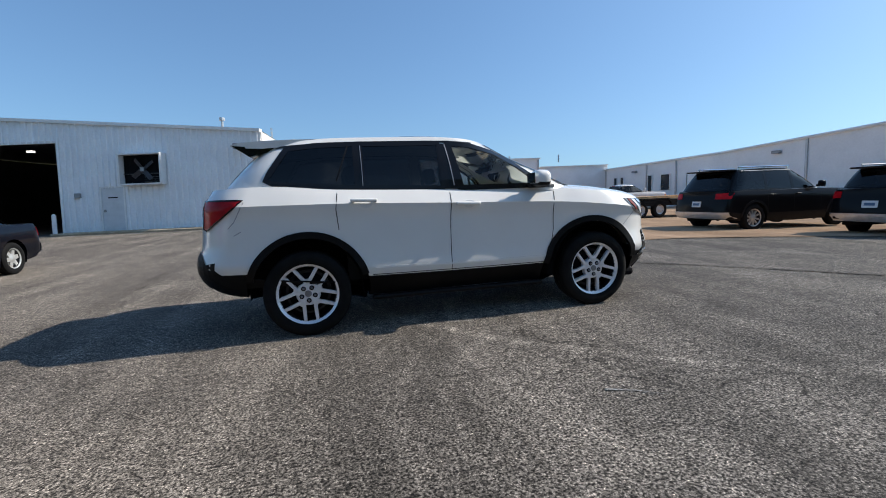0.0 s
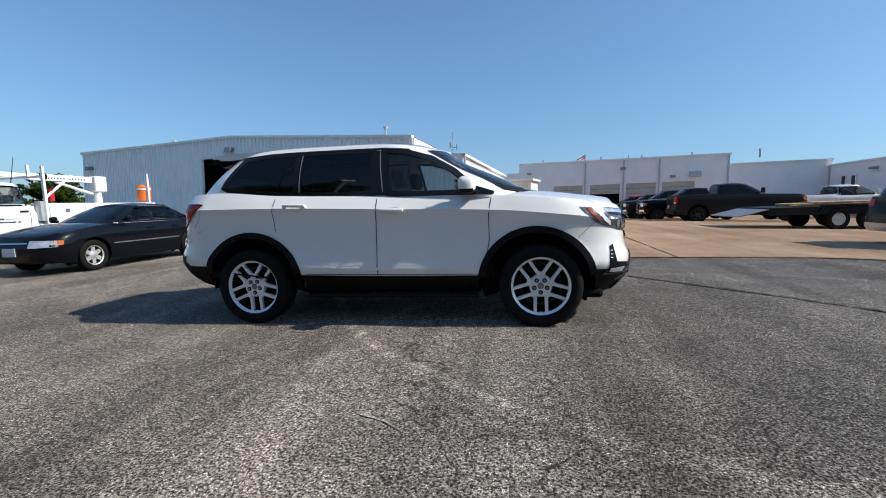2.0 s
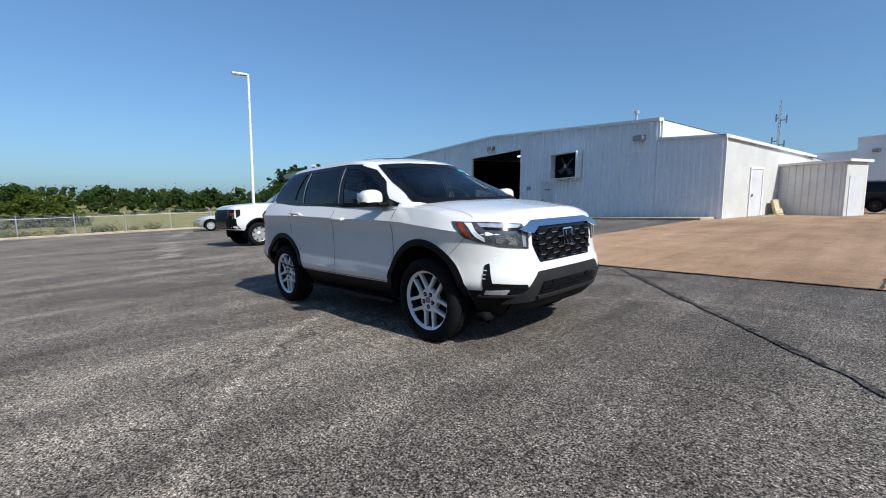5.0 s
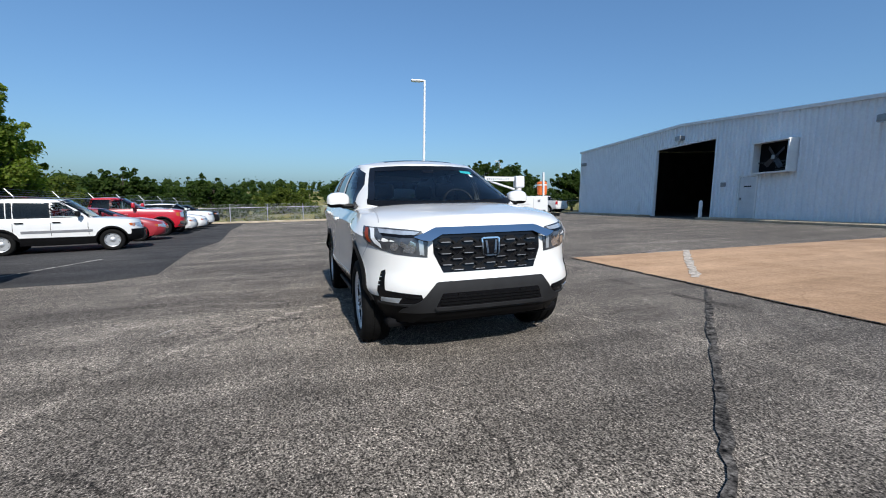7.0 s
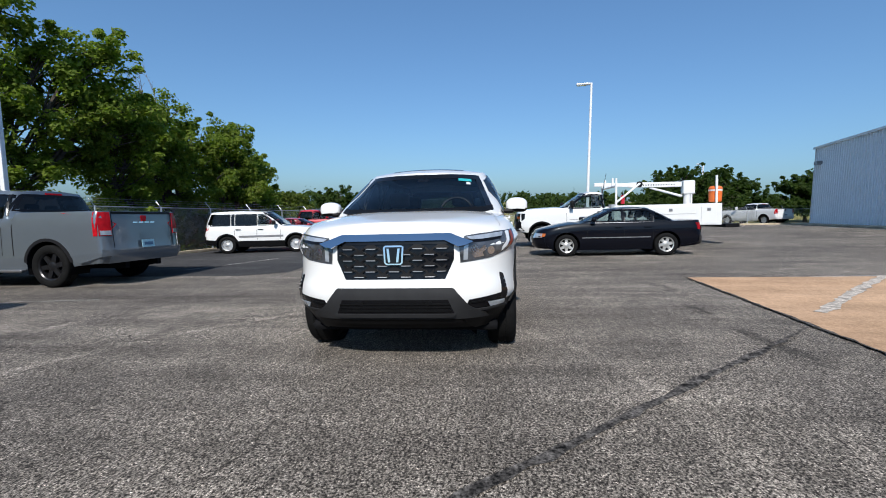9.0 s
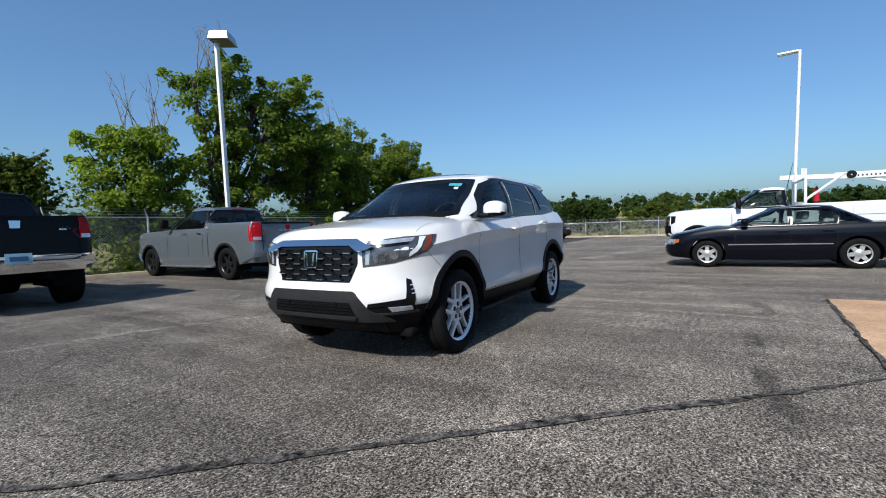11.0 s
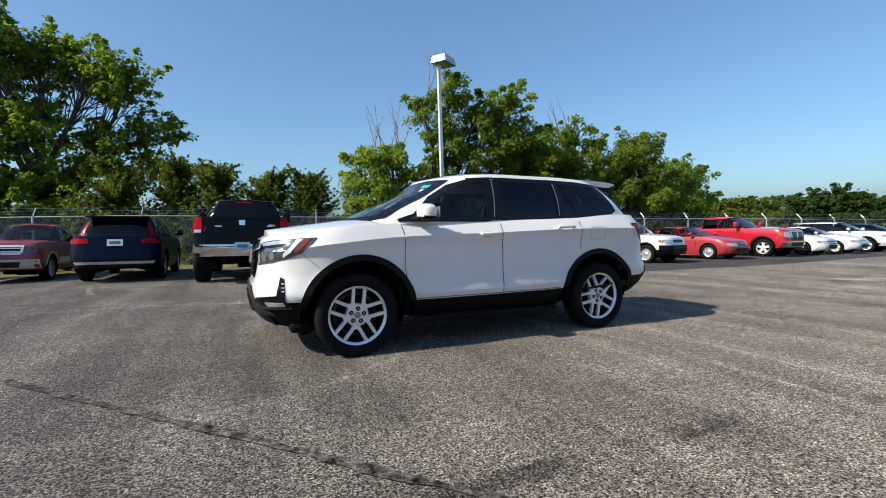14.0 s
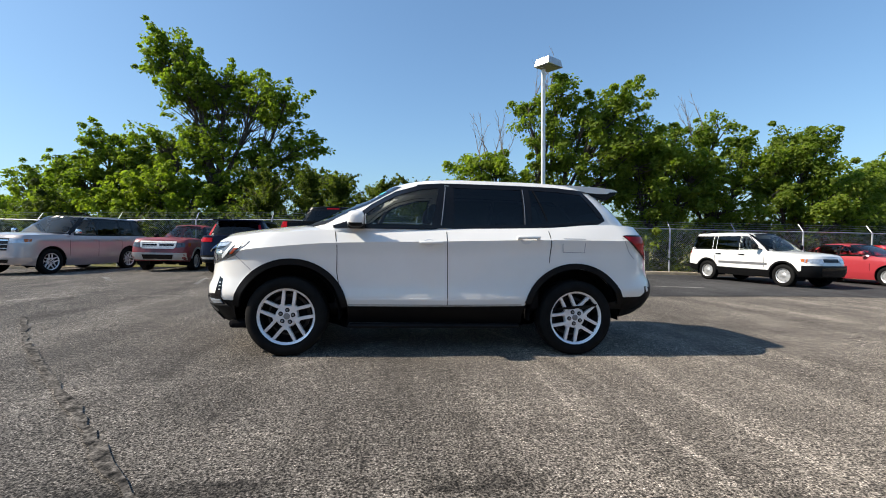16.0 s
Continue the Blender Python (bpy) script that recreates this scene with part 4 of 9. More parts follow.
class Shell:
    """A car's outer form, on which panels, seams and trims are laid."""

    def __init__(self, faces):
        vs, fs = [], []
        for f in faces:
            b = len(vs)
            vs += [Vector(p) for p in f]
            fs.append(tuple(range(b, b + len(f))))
        self.tree = BVHTree.FromPolygons(vs, fs)

    def drop(self, axis, sign, a, b):
        """The point and outward normal of the shell seen along an axis."""
        if axis == "y":
            o, d = Vector((a, 3 * sign, b)), Vector((0, -sign, 0))
        elif axis == "x":
            o, d = Vector((6 * sign, a, b)), Vector((-sign, 0, 0))
        else:
            o, d = Vector((a, b, 5)), Vector((0, 0, -1))
        p, n, i, r = self.tree.ray_cast(o, d)
        if p is None:
            guess = Vector((a, 0.9 * sign, b)) if axis == "y" else Vector((2.3 * sign, a, b)) if axis == "x" else Vector((a, b, 1.5))
            p, n, i, r = self.tree.find_nearest(guess)
        if n.dot(d) > 0:
            n = -n
        return p, n

    def panel(self, pts, axis, sign, off=0.004, res=0.08, thick=0.0):
        """A bmesh of an outline laid on the shell, raised by off, with edges thick deep."""
        bm = bmesh.new()
        bm.faces.new([bm.verts.new((a, b, 0)) for a, b in pts])
        for k in (0, 1):
            lo, hi = min(p[k] for p in pts), max(p[k] for p in pts)
            no = Vector((1, 0, 0)) if k == 0 else Vector((0, 1, 0))
            n = int((hi - lo) / res)
            for j in range(1, n + 1):
                c = lo + (hi - lo) * j / (n + 1)
                bmesh.ops.bisect_plane(bm, geom=bm.verts[:] + bm.edges[:] + bm.faces[:], plane_co=no * c, plane_no=no)
        norm = {}
        for v in bm.verts:
            p, n = self.drop(axis, sign, v.co.x, v.co.y)
            norm[v] = n.copy()
            v.co = p + n * off
        bm.faces.layers.int.new("oriented")
        bm.normal_update()
        for f in bm.faces:
            if f.normal.dot(norm[f.verts[0]]) < 0:
                f.normal_flip()
        if thick:
            rim = [e for e in bm.edges if e.is_boundary]
            r = bmesh.ops.extrude_edge_only(bm, edges=rim)
            new_v = [g for g in r["geom"] if isinstance(g, bmesh.types.BMVert)]
            for v in new_v:
                best = min((e.other_vert(v) for e in v.link_edges if e.other_vert(v) in norm), key=lambda w: (w.co - v.co).length, default=None)
                if best is not None:
                    v.co = v.co - norm[best] * thick
        return bm

    def strip(self, path, width, axis, sign, off=0.004, step=0.05, thick=0.0, closed=False):
        """A bmesh of a narrow band along a path on the shell."""
        pts = []
        pp = path + [path[0]] if closed else path
        for (x0, y0), (x1, y1) in zip(pp, pp[1:]):
            n = max(1, int(math.hypot(x1 - x0, y1 - y0) / step))
            pts += [(x0 + (x1 - x0) * k / n, y0 + (y1 - y0) * k / n) for k in range(n)]
        pts.append(pp[-1])
        bm = bmesh.new()
        rows = []
        for i, (x, y) in enumerate(pts):
            xa, ya = pts[max(i - 1, 0)]
            xb, yb = pts[min(i + 1, len(pts) - 1)]
            if closed and i in (0, len(pts) - 1):
                (xa, ya), (xb, yb) = pts[-2], pts[1]
            d = Vector((xb - xa, yb - ya))
            d = d.normalized() if d.length > 1e-9 else Vector((1, 0))
            row = []
            for s in (-0.5, 0.5):
                a, b = x - d.y * width * s, y + d.x * width * s
                p, n = self.drop(axis, sign, a, b)
                row.append((p, n))
            vs = [bm.verts.new(p + n * off) for p, n in row]
            if thick:
                vs = [bm.verts.new(row[0][0] + row[0][1] * (off - thick))] + vs + [bm.verts.new(row[1][0] + row[1][1] * (off - thick))]
            rows.append(vs)
        for p, q in zip(rows, rows[1:]):
            for k in range(len(p) - 1):
                bm.faces.new((p[k], p[k + 1], q[k + 1], q[k]))
        bm.faces.layers.int.new("oriented")
        bm.normal_update()
        mid = sum((v.co for v in bm.verts), Vector()) / max(len(bm.verts), 1)
        ref = Vector((0, sign, 0)) if axis == "y" else Vector((sign, 0, 0)) if axis == "x" else Vector((0, 0, 1))
        if sum(f.normal.dot(ref) * f.calc_area() for f in bm.faces) < 0:
            for f in bm.faces:
                f.normal_flip()
        return bm


def grow(pts, d):
    """An outline pushed outward by d."""
    n = len(pts)
    area = sum(pts[i][0] * pts[(i + 1) % n][1] - pts[(i + 1) % n][0] * pts[i][1] for i in range(n))
    s = 1 if area > 0 else -1
    out = []
    for i in range(n):
        a, b, c = Vector(pts[i - 1]), Vector(pts[i]), Vector(pts[(i + 1) % n])
        n1 = Vector(((b - a).y, -(b - a).x)).normalized()
        n2 = Vector(((c - b).y, -(c - b).x)).normalized()
        m = n1 + n2
        m = m / max(m.dot(n1), 0.35) if m.length > 1e-6 else n1
        out.append((b.x + s * m.x * d, b.y + s * m.y * d))
    return out


def cut_arches(bm, wheels, R, ymin=0.4):
    """Opens the wheel arches in a body mesh, the rim drawn onto the circle."""
    for xw, zw in wheels:
        ins = {v for v in bm.verts if abs(v.co.y) > ymin and (v.co.x - xw) ** 2 + (v.co.z - zw) ** 2 < R * R}
        gone = [f for f in bm.faces if all(v in ins for v in f.verts)]
        bmesh.ops.delete(bm, geom=gone, context="FACES")
        for v in bm.verts:
            if v in ins and v.is_valid:
                dx, dz = v.co.x - xw, v.co.z - zw
                l = math.hypot(dx, dz)
                if l > R * 0.5:
                    v.co.x, v.co.z = xw + dx * R / l, zw + dz * R / l


def arch_path(xw, zw, r, lo):
    a0 = math.asin(max(-1, (lo - zw) / r))
    return [(xw + r * math.cos(a0 + (math.pi - 2 * a0) * k / 28), zw + r * math.sin(a0 + (math.pi - 2 * a0) * k / 28)) for k in range(29)]


WHEELS = {}


def wheel_meshes(key, r, width, rim_r, style, tyre_mat=RUBBER):
    """Meshes of a wheel about the y axis, its outer face towards +y: core, tyre, rim and small parts."""
    if key in WHEELS:
        return WHEELS[key]
    h = width / 2

    def keep(bm, name, material, smooth=True):
        ob = finish(bm, name, material, smooth=smooth)
        me = ob.data
        bpy.data.objects.remove(ob)
        return me

    prof = [(rim_r - 0.01, -h * 0.85), (rim_r + 0.015, -h * 0.98), (r - 0.05, -h), (r - 0.015, -h * 0.9), (r, -h * 0.72), (r, -h * 0.3), (r - 0.008, -h * 0.28), (r - 0.008, -h * 0.22), (r, -h * 0.2), (r, h * 0.2), (r - 0.008, h * 0.22),
            (r - 0.008, h * 0.28), (r, h * 0.3), (r, h * 0.72), (r - 0.015, h * 0.9), (r - 0.05, h), (rim_r + 0.015, h * 0.98), (rim_r - 0.01, h * 0.85)]
    tyre = keep(lathe(prof, 48), "tyre", tyre_mat)
    core = keep(lathe([(0.03, 0.0), (rim_r * 0.62, 0.01), (rim_r * 0.62, -0.03), (rim_r * 0.95, -0.05), (rim_r * 0.97, -h * 0.8)], 32), "wheel", DARK_IN)
    bits = []
    f = h * 0.62
    # inner barrel in black: shade behind the spokes is put into its colour
    bits.append(("barrel", keep(lathe([(rim_r - 0.045, -h * 0.2), (rim_r - 0.04, f - 0.02), (rim_r - 0.030, f + 0.008)], 40), "barrel", ALLOY_DARK), Matrix()))
    barrel = lathe([(rim_r - 0.034, f - 0.006), (rim_r - 0.030, f + 0.01), (rim_r, h * 0.86), (rim_r + 0.006, h * 0.84), (rim_r + 0.004, h * 0.7)], 48)
    mt_rim = ALLOY
    if style == "split":
        bm = barrel
        for k in range(5):
            a = 2 * math.pi * k / 5 + math.pi / 2
            rot = Matrix.Rotation(-a, 4, "Y")
            for s in (-1, 1):
                inner, outer = s * 0.048, s * 0.052
                pts = [(0.062, inner - 0.0155), (0.062, inner + 0.0155), (rim_r - 0.02, outer + 0.0145), (rim_r - 0.02, outer - 0.0145)]
                tmp = prism(pts, f - 0.035, f + 0.006, "y")
                bmesh.ops.bevel(tmp, geom=tmp.edges[:], offset=0.005, segments=2, affect="EDGES")
                tmp.transform(rot)
                me = bpy.data.meshes.new("t")
                tmp.to_mesh(me)
                tmp.free()
                bm.from_mesh(me)
                bpy.data.meshes.remove(me)
            # web that joins neighbouring pairs
            tmp = prism([(0.085, -0.022), (0.128, -0.030), (0.128, 0.030), (0.085, 0.022)], f - 0.035, f + 0.003, "y")
            tmp.transform(Matrix.Rotation(-(a + math.pi / 5), 4, "Y"))
            me = bpy.data.meshes.new("t")
            tmp.to_mesh(me)
            tmp.free()
            bm.from_mesh(me)
            bpy.data.meshes.remove(me)
            # cap that closes each pair at the rim
            tmp = prism([(rim_r - 0.035, -0.05), (rim_r - 0.035, 0.05), (rim_r - 0.018, 0.05), (rim_r - 0.018, -0.05)], f - 0.03, f + 0.002, "y")
            tmp.transform(rot)
            me = bpy.data.meshes.new("t")
            tmp.to_mesh(me)
            tmp.free()
            bm.from_mesh(me)
            bpy.data.meshes.remove(me)
        bm2 = lathe([(0.001, f + 0.003), (0.05, f + 0.003), (0.098, f + 0.001), (0.106, f - 0.010), (0.106, f - 0.05)], 30)
        me = bpy.data.meshes.new("t")
        bm2.to_mesh(me)
        bm2.free()
        bm.from_mesh(me)
        bpy.data.meshes.remove(me)
        rim = keep(bm, "rim", mt_rim)
        cap = lathe([(0.001, f + 0.014), (0.024, f + 0.013), (0.030, f + 0.003)], 20)
        bits.append(("centre_cap", keep(cap, "centre_cap", STEEL), Matrix()))
        nut = keep(lathe([(0.001, f + 0.018), (0.010, f + 0.016), (0.0125, f - 0.002)], 8), "lug_nut", STEEL)
        ring = keep(lathe([(0.0115, f + 0.0045), (0.0205, f + 0.0065), (0.0215, f + 0.001)], 14), "nut_seat", GLOSS_BLK)
        for k in range(5):
            a = 2 * math.pi * k / 5 + math.pi / 2
            bits.append(("lug_nut", nut, Matrix.Translation((0.060 * math.cos(a), 0, 0.060 * math.sin(a)))))
            bits.append(("nut_seat", ring, Matrix.Translation((0.060 * math.cos(a), 0, 0.060 * math.sin(a)))))
        disc = lathe([(0.04, f - 0.10), (rim_r * 0.72, f - 0.10), (rim_r * 0.72, f - 0.12)], 32)
        # disc black rather than bare steel, its colour standing in for shade between spokes
        bits.append(("brake_disc", keep(disc, "brake_disc", ALLOY_DARK), Matrix()))
    else:
        n_sp, w0, w1, mt_rim = {"six": (6, 0.045, 0.035, ALLOY_OLD), "dark": (6, 0.05, 0.04, ALLOY_DARK), "mesh": (10, 0.02, 0.022, ALLOY_OLD), "steel": (8, 0.05, 0.06, GALV), "five": (5, 0.05, 0.06, ALLOY)}[style]
        bm = barrel
        for k in range(n_sp):
            a = 2 * math.pi * k / n_sp + math.pi / 2
            tmp = prism([(0.05, -w0), (0.05, w0), (rim_r - 0.02, w1), (rim_r - 0.02, -w1)], f - 0.05, f - 0.01, "y")
            tmp.transform(Matrix.Rotation(-a, 4, "Y"))
            me = bpy.data.meshes.new("t")
            tmp.to_mesh(me)
            tmp.free()
            bm.from_mesh(me)
            bpy.data.meshes.remove(me)
        bm2 = lathe([(0.001, f + 0.01), (0.05, f + 0.005), (0.085, f - 0.01), (0.09, f - 0.05)], 20)
        me = bpy.data.meshes.new("t")
        bm2.to_mesh(me)
        bm2.free()
        bm.from_mesh(me)
        bpy.data.meshes.remove(me)
        rim = keep(bm, "rim", mt_rim)
    WHEELS[key] = (core, tyre, rim, bits)
    return WHEELS[key]


def add_wheels(car, axles, ys, zc, key, r, width, rim_r, style, spin=0.0):
    core, tyre, rim, bits = wheel_meshes(key, r, width, rim_r, style)
    for k, xw in enumerate(axles):
        for s in (1, -1):
            w = new("wheel", core)
            w.parent = car
            w.matrix_basis = Matrix.Translation((xw, s * ys, zc)) @ (Matrix() if s > 0 else Matrix.Rotation(math.pi, 4, "Z")) @ Matrix.Rotation(spin[2 * k + (s < 0)] if isinstance(spin, tuple) else spin + 0.7 * k, 4, "Y")
            for nm, me in (("tyre", tyre), ("rim", rim)):
                o = new(nm, me)
                o.parent = w
            for nm, me, m in bits:
                o = new(nm, me)
                o.parent = w
                o.matrix_basis = m


def tri(f, t):
    """Value of a table at a level fraction."""
    return curve_at(t, f)


def car_shell(S):
    """Level rows of the lower body and of the cabin from a table of sizes."""
    nc, ns = S.get("nc", 10), S.get("ns", 40)
    zl = S["z_lines"]  # list of functions of x, bottom to shoulder
    per = S.get("per", [2] * (len(zl) - 1))
    levels, tags = [], []
    for k in range(len(zl) - 1):
        m = per[k]
        for j in range(m + (1 if k == len(zl) - 2 else 0)):
            t = j / m
            zf = (lambda a, b, t: (lambda x: a(x) * (1 - t) + b(x) * t))(zl[k], zl[k + 1], t)
            zm = zf(0.0)
            levels.append(dict(z=zf, xF=tri(zf(S["front_x"]), S["nose"]), xR=tri(zf(S["rear_x"]), S["tail"]), hw=tri(zm, S["side"]), Df=S["Df"], Dr=S["Dr"], qf=S["qf"], qr=S["qr"], bow=S.get("bow")))
            tags.append(k)
    rows = level_rows(levels, nc, ns)
    cab = []
    c = S["cab"]
    m = c.get("n", 10)
    for j in range(m + 1):
        t = j / m
        bulge = c.get("bulge", 0.03) * math.sin(math.pi * t)
        zf = (lambda t: (lambda x: c["base_z"](x) * (1 - t) + c["roof_z"](x) * t))(t)
        cab.append(dict(z=zf, xF=c["xF"][0] + (c["xF"][1] - c["xF"][0]) * t + bulge * 0.8, xR=c["xR"][0] + (c["xR"][1] - c["xR"][0]) * t - bulge * 0.3, hw=c["hw"][0] + (c["hw"][1] - c["hw"][0]) * t + bulge,
                        Df=c["Df"], Dr=c["Dr"], qf=c["qf"], qr=c["qr"]))
    crows = level_rows(cab, nc, c.get("ns", ns))
    return rows, tags, crows


# ---- the white crossover in the middle of the lot ----
SEAM = mat("seam_grey", (0.33, 0.33, 0.34), 0.6, 0, 0.05, 8)


def hero_car():
    car = thing("suv_car", "pearl white mid-size SUV with black lower cladding, parked on the asphalt", "car", Matrix())
    z_bot = [(-2.3, 0.44), (-1.9, 0.37), (-1.0, 0.30), (1.0, 0.295), (1.8, 0.27), (2.1, 0.30), (2.4, 0.34)]
    z_clad = [(-2.3, 0.60), (-1.9, 0.59), (-0.9, 0.495), (0.9, 0.475), (1.85, 0.52), (2.4, 0.50)]
    z_crease = [(-2.3, 1.16), (-1.2, 1.15), (0, 1.11), (1.0, 1.075), (1.6, 1.02), (2.0, 0.97), (2.4, 0.93)]
    z_sh = [(-2.3, 1.30), (-1.7, 1.315), (-1.1, 1.27), (-0.1, 1.235), (1.0, 1.205), (1.5, 1.165), (1.9, 1.12), (2.15, 1.10), (2.4, 1.085)]
    fn = lambda t: (lambda x: curve_at(t, x))
    S = dict(bow=fn([(-2.4, 1.0), (-1.0, 1.0), (-0.6, 0.998), (0.2, 0.977), (0.85, 0.960), (1.05, 0.966), (1.35, 0.992), (1.6, 1.0), (2.4, 1.0)]), nc=32, ns=110, z_lines=[fn(z_bot), fn(z_clad), fn(z_crease), fn(z_sh)], per=[5, 12, 5], front_x=2.3, rear_x=-2.2,
             nose=[(0.28, 2.13), (0.34, 2.19), (0.45, 2.265), (0.62, 2.285), (0.70, 2.25), (0.80, 2.235), (0.93, 2.225), (1.0, 2.21), (1.06, 2.185), (1.09, 2.13)],
             tail=[(0.40, -2.25), (0.48, -2.345), (0.60, -2.37), (0.72, -2.36), (0.80, -2.325), (1.0, -2.30), (1.2, -2.26), (1.30, -2.20)],
             side=[(0.26, 0.80), (0.36, 0.875), (0.46, 0.945), (0.50, 0.965), (0.56, 0.984), (0.62, 0.968), (0.80, 0.962), (1.00, 0.966), (1.11, 0.992), (1.14, 0.972), (1.18, 0.947), (1.235, 0.908)],
             Df=0.69, Dr=0.42, qf=4.2, qr=4.6,
             cab=dict(n=28, ns=150, base_z=lambda x: curve_at(z_sh, x) - 0.015, roof_z=fn([(-2.0, 1.695), (-1.5, 1.722), (-0.9, 1.742), (-0.3, 1.742), (0.1, 1.725), (0.45, 1.675), (0.7, 1.62)]),
                      xF=(1.46, 0.50), xR=(-2.12, -1.72), hw=(0.895, 0.690), Df=0.55, Dr=0.40, qf=3.2, qr=4.0, bulge=0.045))
    rows, tags, crows = car_shell(S)
    hood = lid(rows[-1], fn([(-2.3, 0.0), (0.9, 0.06), (1.3, 0.075), (1.8, 0.07), (2.1, 0.055), (2.3, 0.01)]), 24, 3.0)
    roof = lid(crows[-1], fn([(-2.0, 0.035), (-1.0, 0.055), (0, 0.06), (0.55, 0.035)]), 20, 2.2)
    k_clad = sum(1 for t in tags if t == 0)
    lower = skin(rows[:k_clad + 1])
    upper = skin(rows[k_clad:])
    glassy = skin(crows)
    body_sh = Shell(lower + upper + hood)
    cab_sh = Shell(glassy + roof)
    all_sh = Shell(lower + upper + hood + glassy + roof)
    WX, WZ, R = 1.41, 0.374, 0.525
    # side openings, x and z
    front_win = [(0.84, 1.252), (0.03, 1.262), (-0.035, 1.655), (0.16, 1.635), (0.40, 1.565), (0.62, 1.435)]
    rear_win = [(-0.16, 1.265), (-0.16, 1.660), (-0.87, 1.660), (-0.87, 1.292)]
    quarter = [(-0.93, 1.296), (-0.93, 1.660), (-1.25, 1.652), (-1.50, 1.625), (-1.665, 1.372), (-1.62, 1.350), (-1.30, 1.314)]
    shield = [(-0.70, 1.262), (-0.74, 1.285), (-0.60, 1.640), (-0.30, 1.652), (0.0, 1.655), (0.30, 1.652), (0.60, 1.640), (0.74, 1.285), (0.70, 1.262)]
    backlight = [(-0.62, 1.36), (-0.54, 1.62), (0.54, 1.62), (0.62, 1.36)]
    # painted body
    bm = mesh_of(upper + hood)
    cut_arches(bm, [(1.375, 0.385), (-1.39, 0.385)], R)
    gone = [f for f in bm.faces if f.calc_center_median().z > 1.15 and -1.9 < f.calc_center_median().x < 1.0 and abs(f.calc_center_median().y) < 0.80]
    bmesh.ops.delete(bm, geom=gone, context="FACES")
    part("body", bm, WHITE_PAINT, car, smooth=32)
    bm = mesh_of(lower)
    cut_arches(bm, [(1.375, 0.385), (-1.39, 0.385)], R)
    left = set(bm.faces)
    while left:
        todo, piece = [left.pop()], []
        while todo:
            f = todo.pop()
            piece.append(f)
            for e in f.edges:
                for o in e.link_faces:
                    if o in left:
                        left.discard(o)
                        todo.append(o)
        if len(piece) > 12:
            part("lower_cladding", mesh_of([[v.co[:] for v in f.verts] for f in piece]), BLACK_PL, car, "matt black plastic lower cladding", smooth=32)
    bm.free()
    bm = mesh_of(lid(rows[0], lambda x: 0.0, 8))
    cut_arches(bm, [(1.375, 0.385), (-1.39, 0.385)], R, 0.45)
    part("underbody", bm, DARK_IN, car, "dark underbody")
    bm = mesh_of(glassy)

    def windowed(f):
        c = f.calc_center_median()
        n = f.normal
        if abs(n.y) > 0.45 and any(inside(w, c.x, c.z) for w in (grow(front_win, 0.006), grow(rear_win, 0.006), grow(quarter, 0.006))):
            return True
        if c.x > 0.2 and inside(grow(shield, 0.012), c.y, c.z):
            return True
        return c.x < -1.5 and inside(backlight, c.y, c.z)

    bmesh.ops.recalc_face_normals(bm, faces=bm.faces[:])
    bmesh.ops.delete(bm, geom=[f for f in bm.faces if windowed(f)], context="FACES")
    part("cabin_frame", bm, WHITE_PAINT, car, smooth=32)
    part("roof", mesh_of(roof), WHITE_PAINT, car, smooth=32)
    # glass with dark surrounds
    for s in (1, -1):
        for nm, w, g in (("front_window", front_win, SHADE), ("rear_window", rear_win, TINT), ("quarter_window", quarter, TINT)):
            p = part(nm, cab_sh.panel(grow(w, 0.02), "y", s, 0.003, 0.07), g, car, "dark tinted side glass" if g is TINT else "lightly tinted front side glass", smooth=True)
            p.visible_shadow = g is TINT
            part("window_seal", cab_sh.strip(grow(w, 0.016), 0.048, "y", s, 0.006, 0.05, 0.014, closed=True), GLOSS_BLK, p, "gloss black window surround")
        part("pillar_cover", cab_sh.panel([(0.06, 1.255), (-0.02, 1.665), (-0.155, 1.668), (-0.155, 1.255)], "y", s, 0.008, 0.07), GLOSS_BLK, car, "gloss black pillar cover")
        part("pillar_cover", cab_sh.panel([(-0.855, 1.28), (-0.855, 1.668), (-0.945, 1.668), (-0.945, 1.285)], "y", s, 0.008, 0.07), GLOSS_BLK, car, "gloss black pillar cover")
        part("mirror_triangle", cab_sh.panel([(1.02, 1.232), (0.83, 1.24), (0.80, 1.305)], "y", s, 0.010, 0.05), GLOSS_BLK, car, "black corner cover at the mirror")
        part("roof_rail_trim", cab_sh.strip([(0.20, 1.668), (-0.05, 1.688), (-0.9, 1.690), (-1.25, 1.678), (-1.60, 1.655)], 0.020, "y", s, 0.006, 0.06), GLOSS_BLK, car, "black drip trim above the windows")
        part("belt_moulding", all_sh.strip([(1.0, 1.226), (0.0, 1.247), (-1.0, 1.286), (-1.66, 1.348)], 0.022, "y", s, 0.012, 0.06, 0.01), GLOSS_BLK, car, "black belt moulding")
        part("window_divider", cab_sh.strip([(-0.035, 1.268), (-0.082, 1.655)], 0.009, "y", s, 0.013, 0.06, 0.01), STEEL, car, "thin satin divider strip")
        part("window_divider", cab_sh.strip([(-0.875, 1.295), (-0.875, 1.655)], 0.006, "y", s, 0.013, 0.06, 0.01), STEEL, car, "thin grey divider strip")
        part("window_divider", cab_sh.strip([(-1.105, 1.34), (-0.985, 1.655)], 0.010, "y", s, 0.012, 0.06, 0.01), BLACK_PL, car, "thin black divider strip")
    sh = part("windscreen", cab_sh.panel(grow(shield, 0.02), "x", 1, 0.003, 0.08), SHADE, car, "dark reflecting windscreen", smooth=True)
    sh.visible_shadow = False
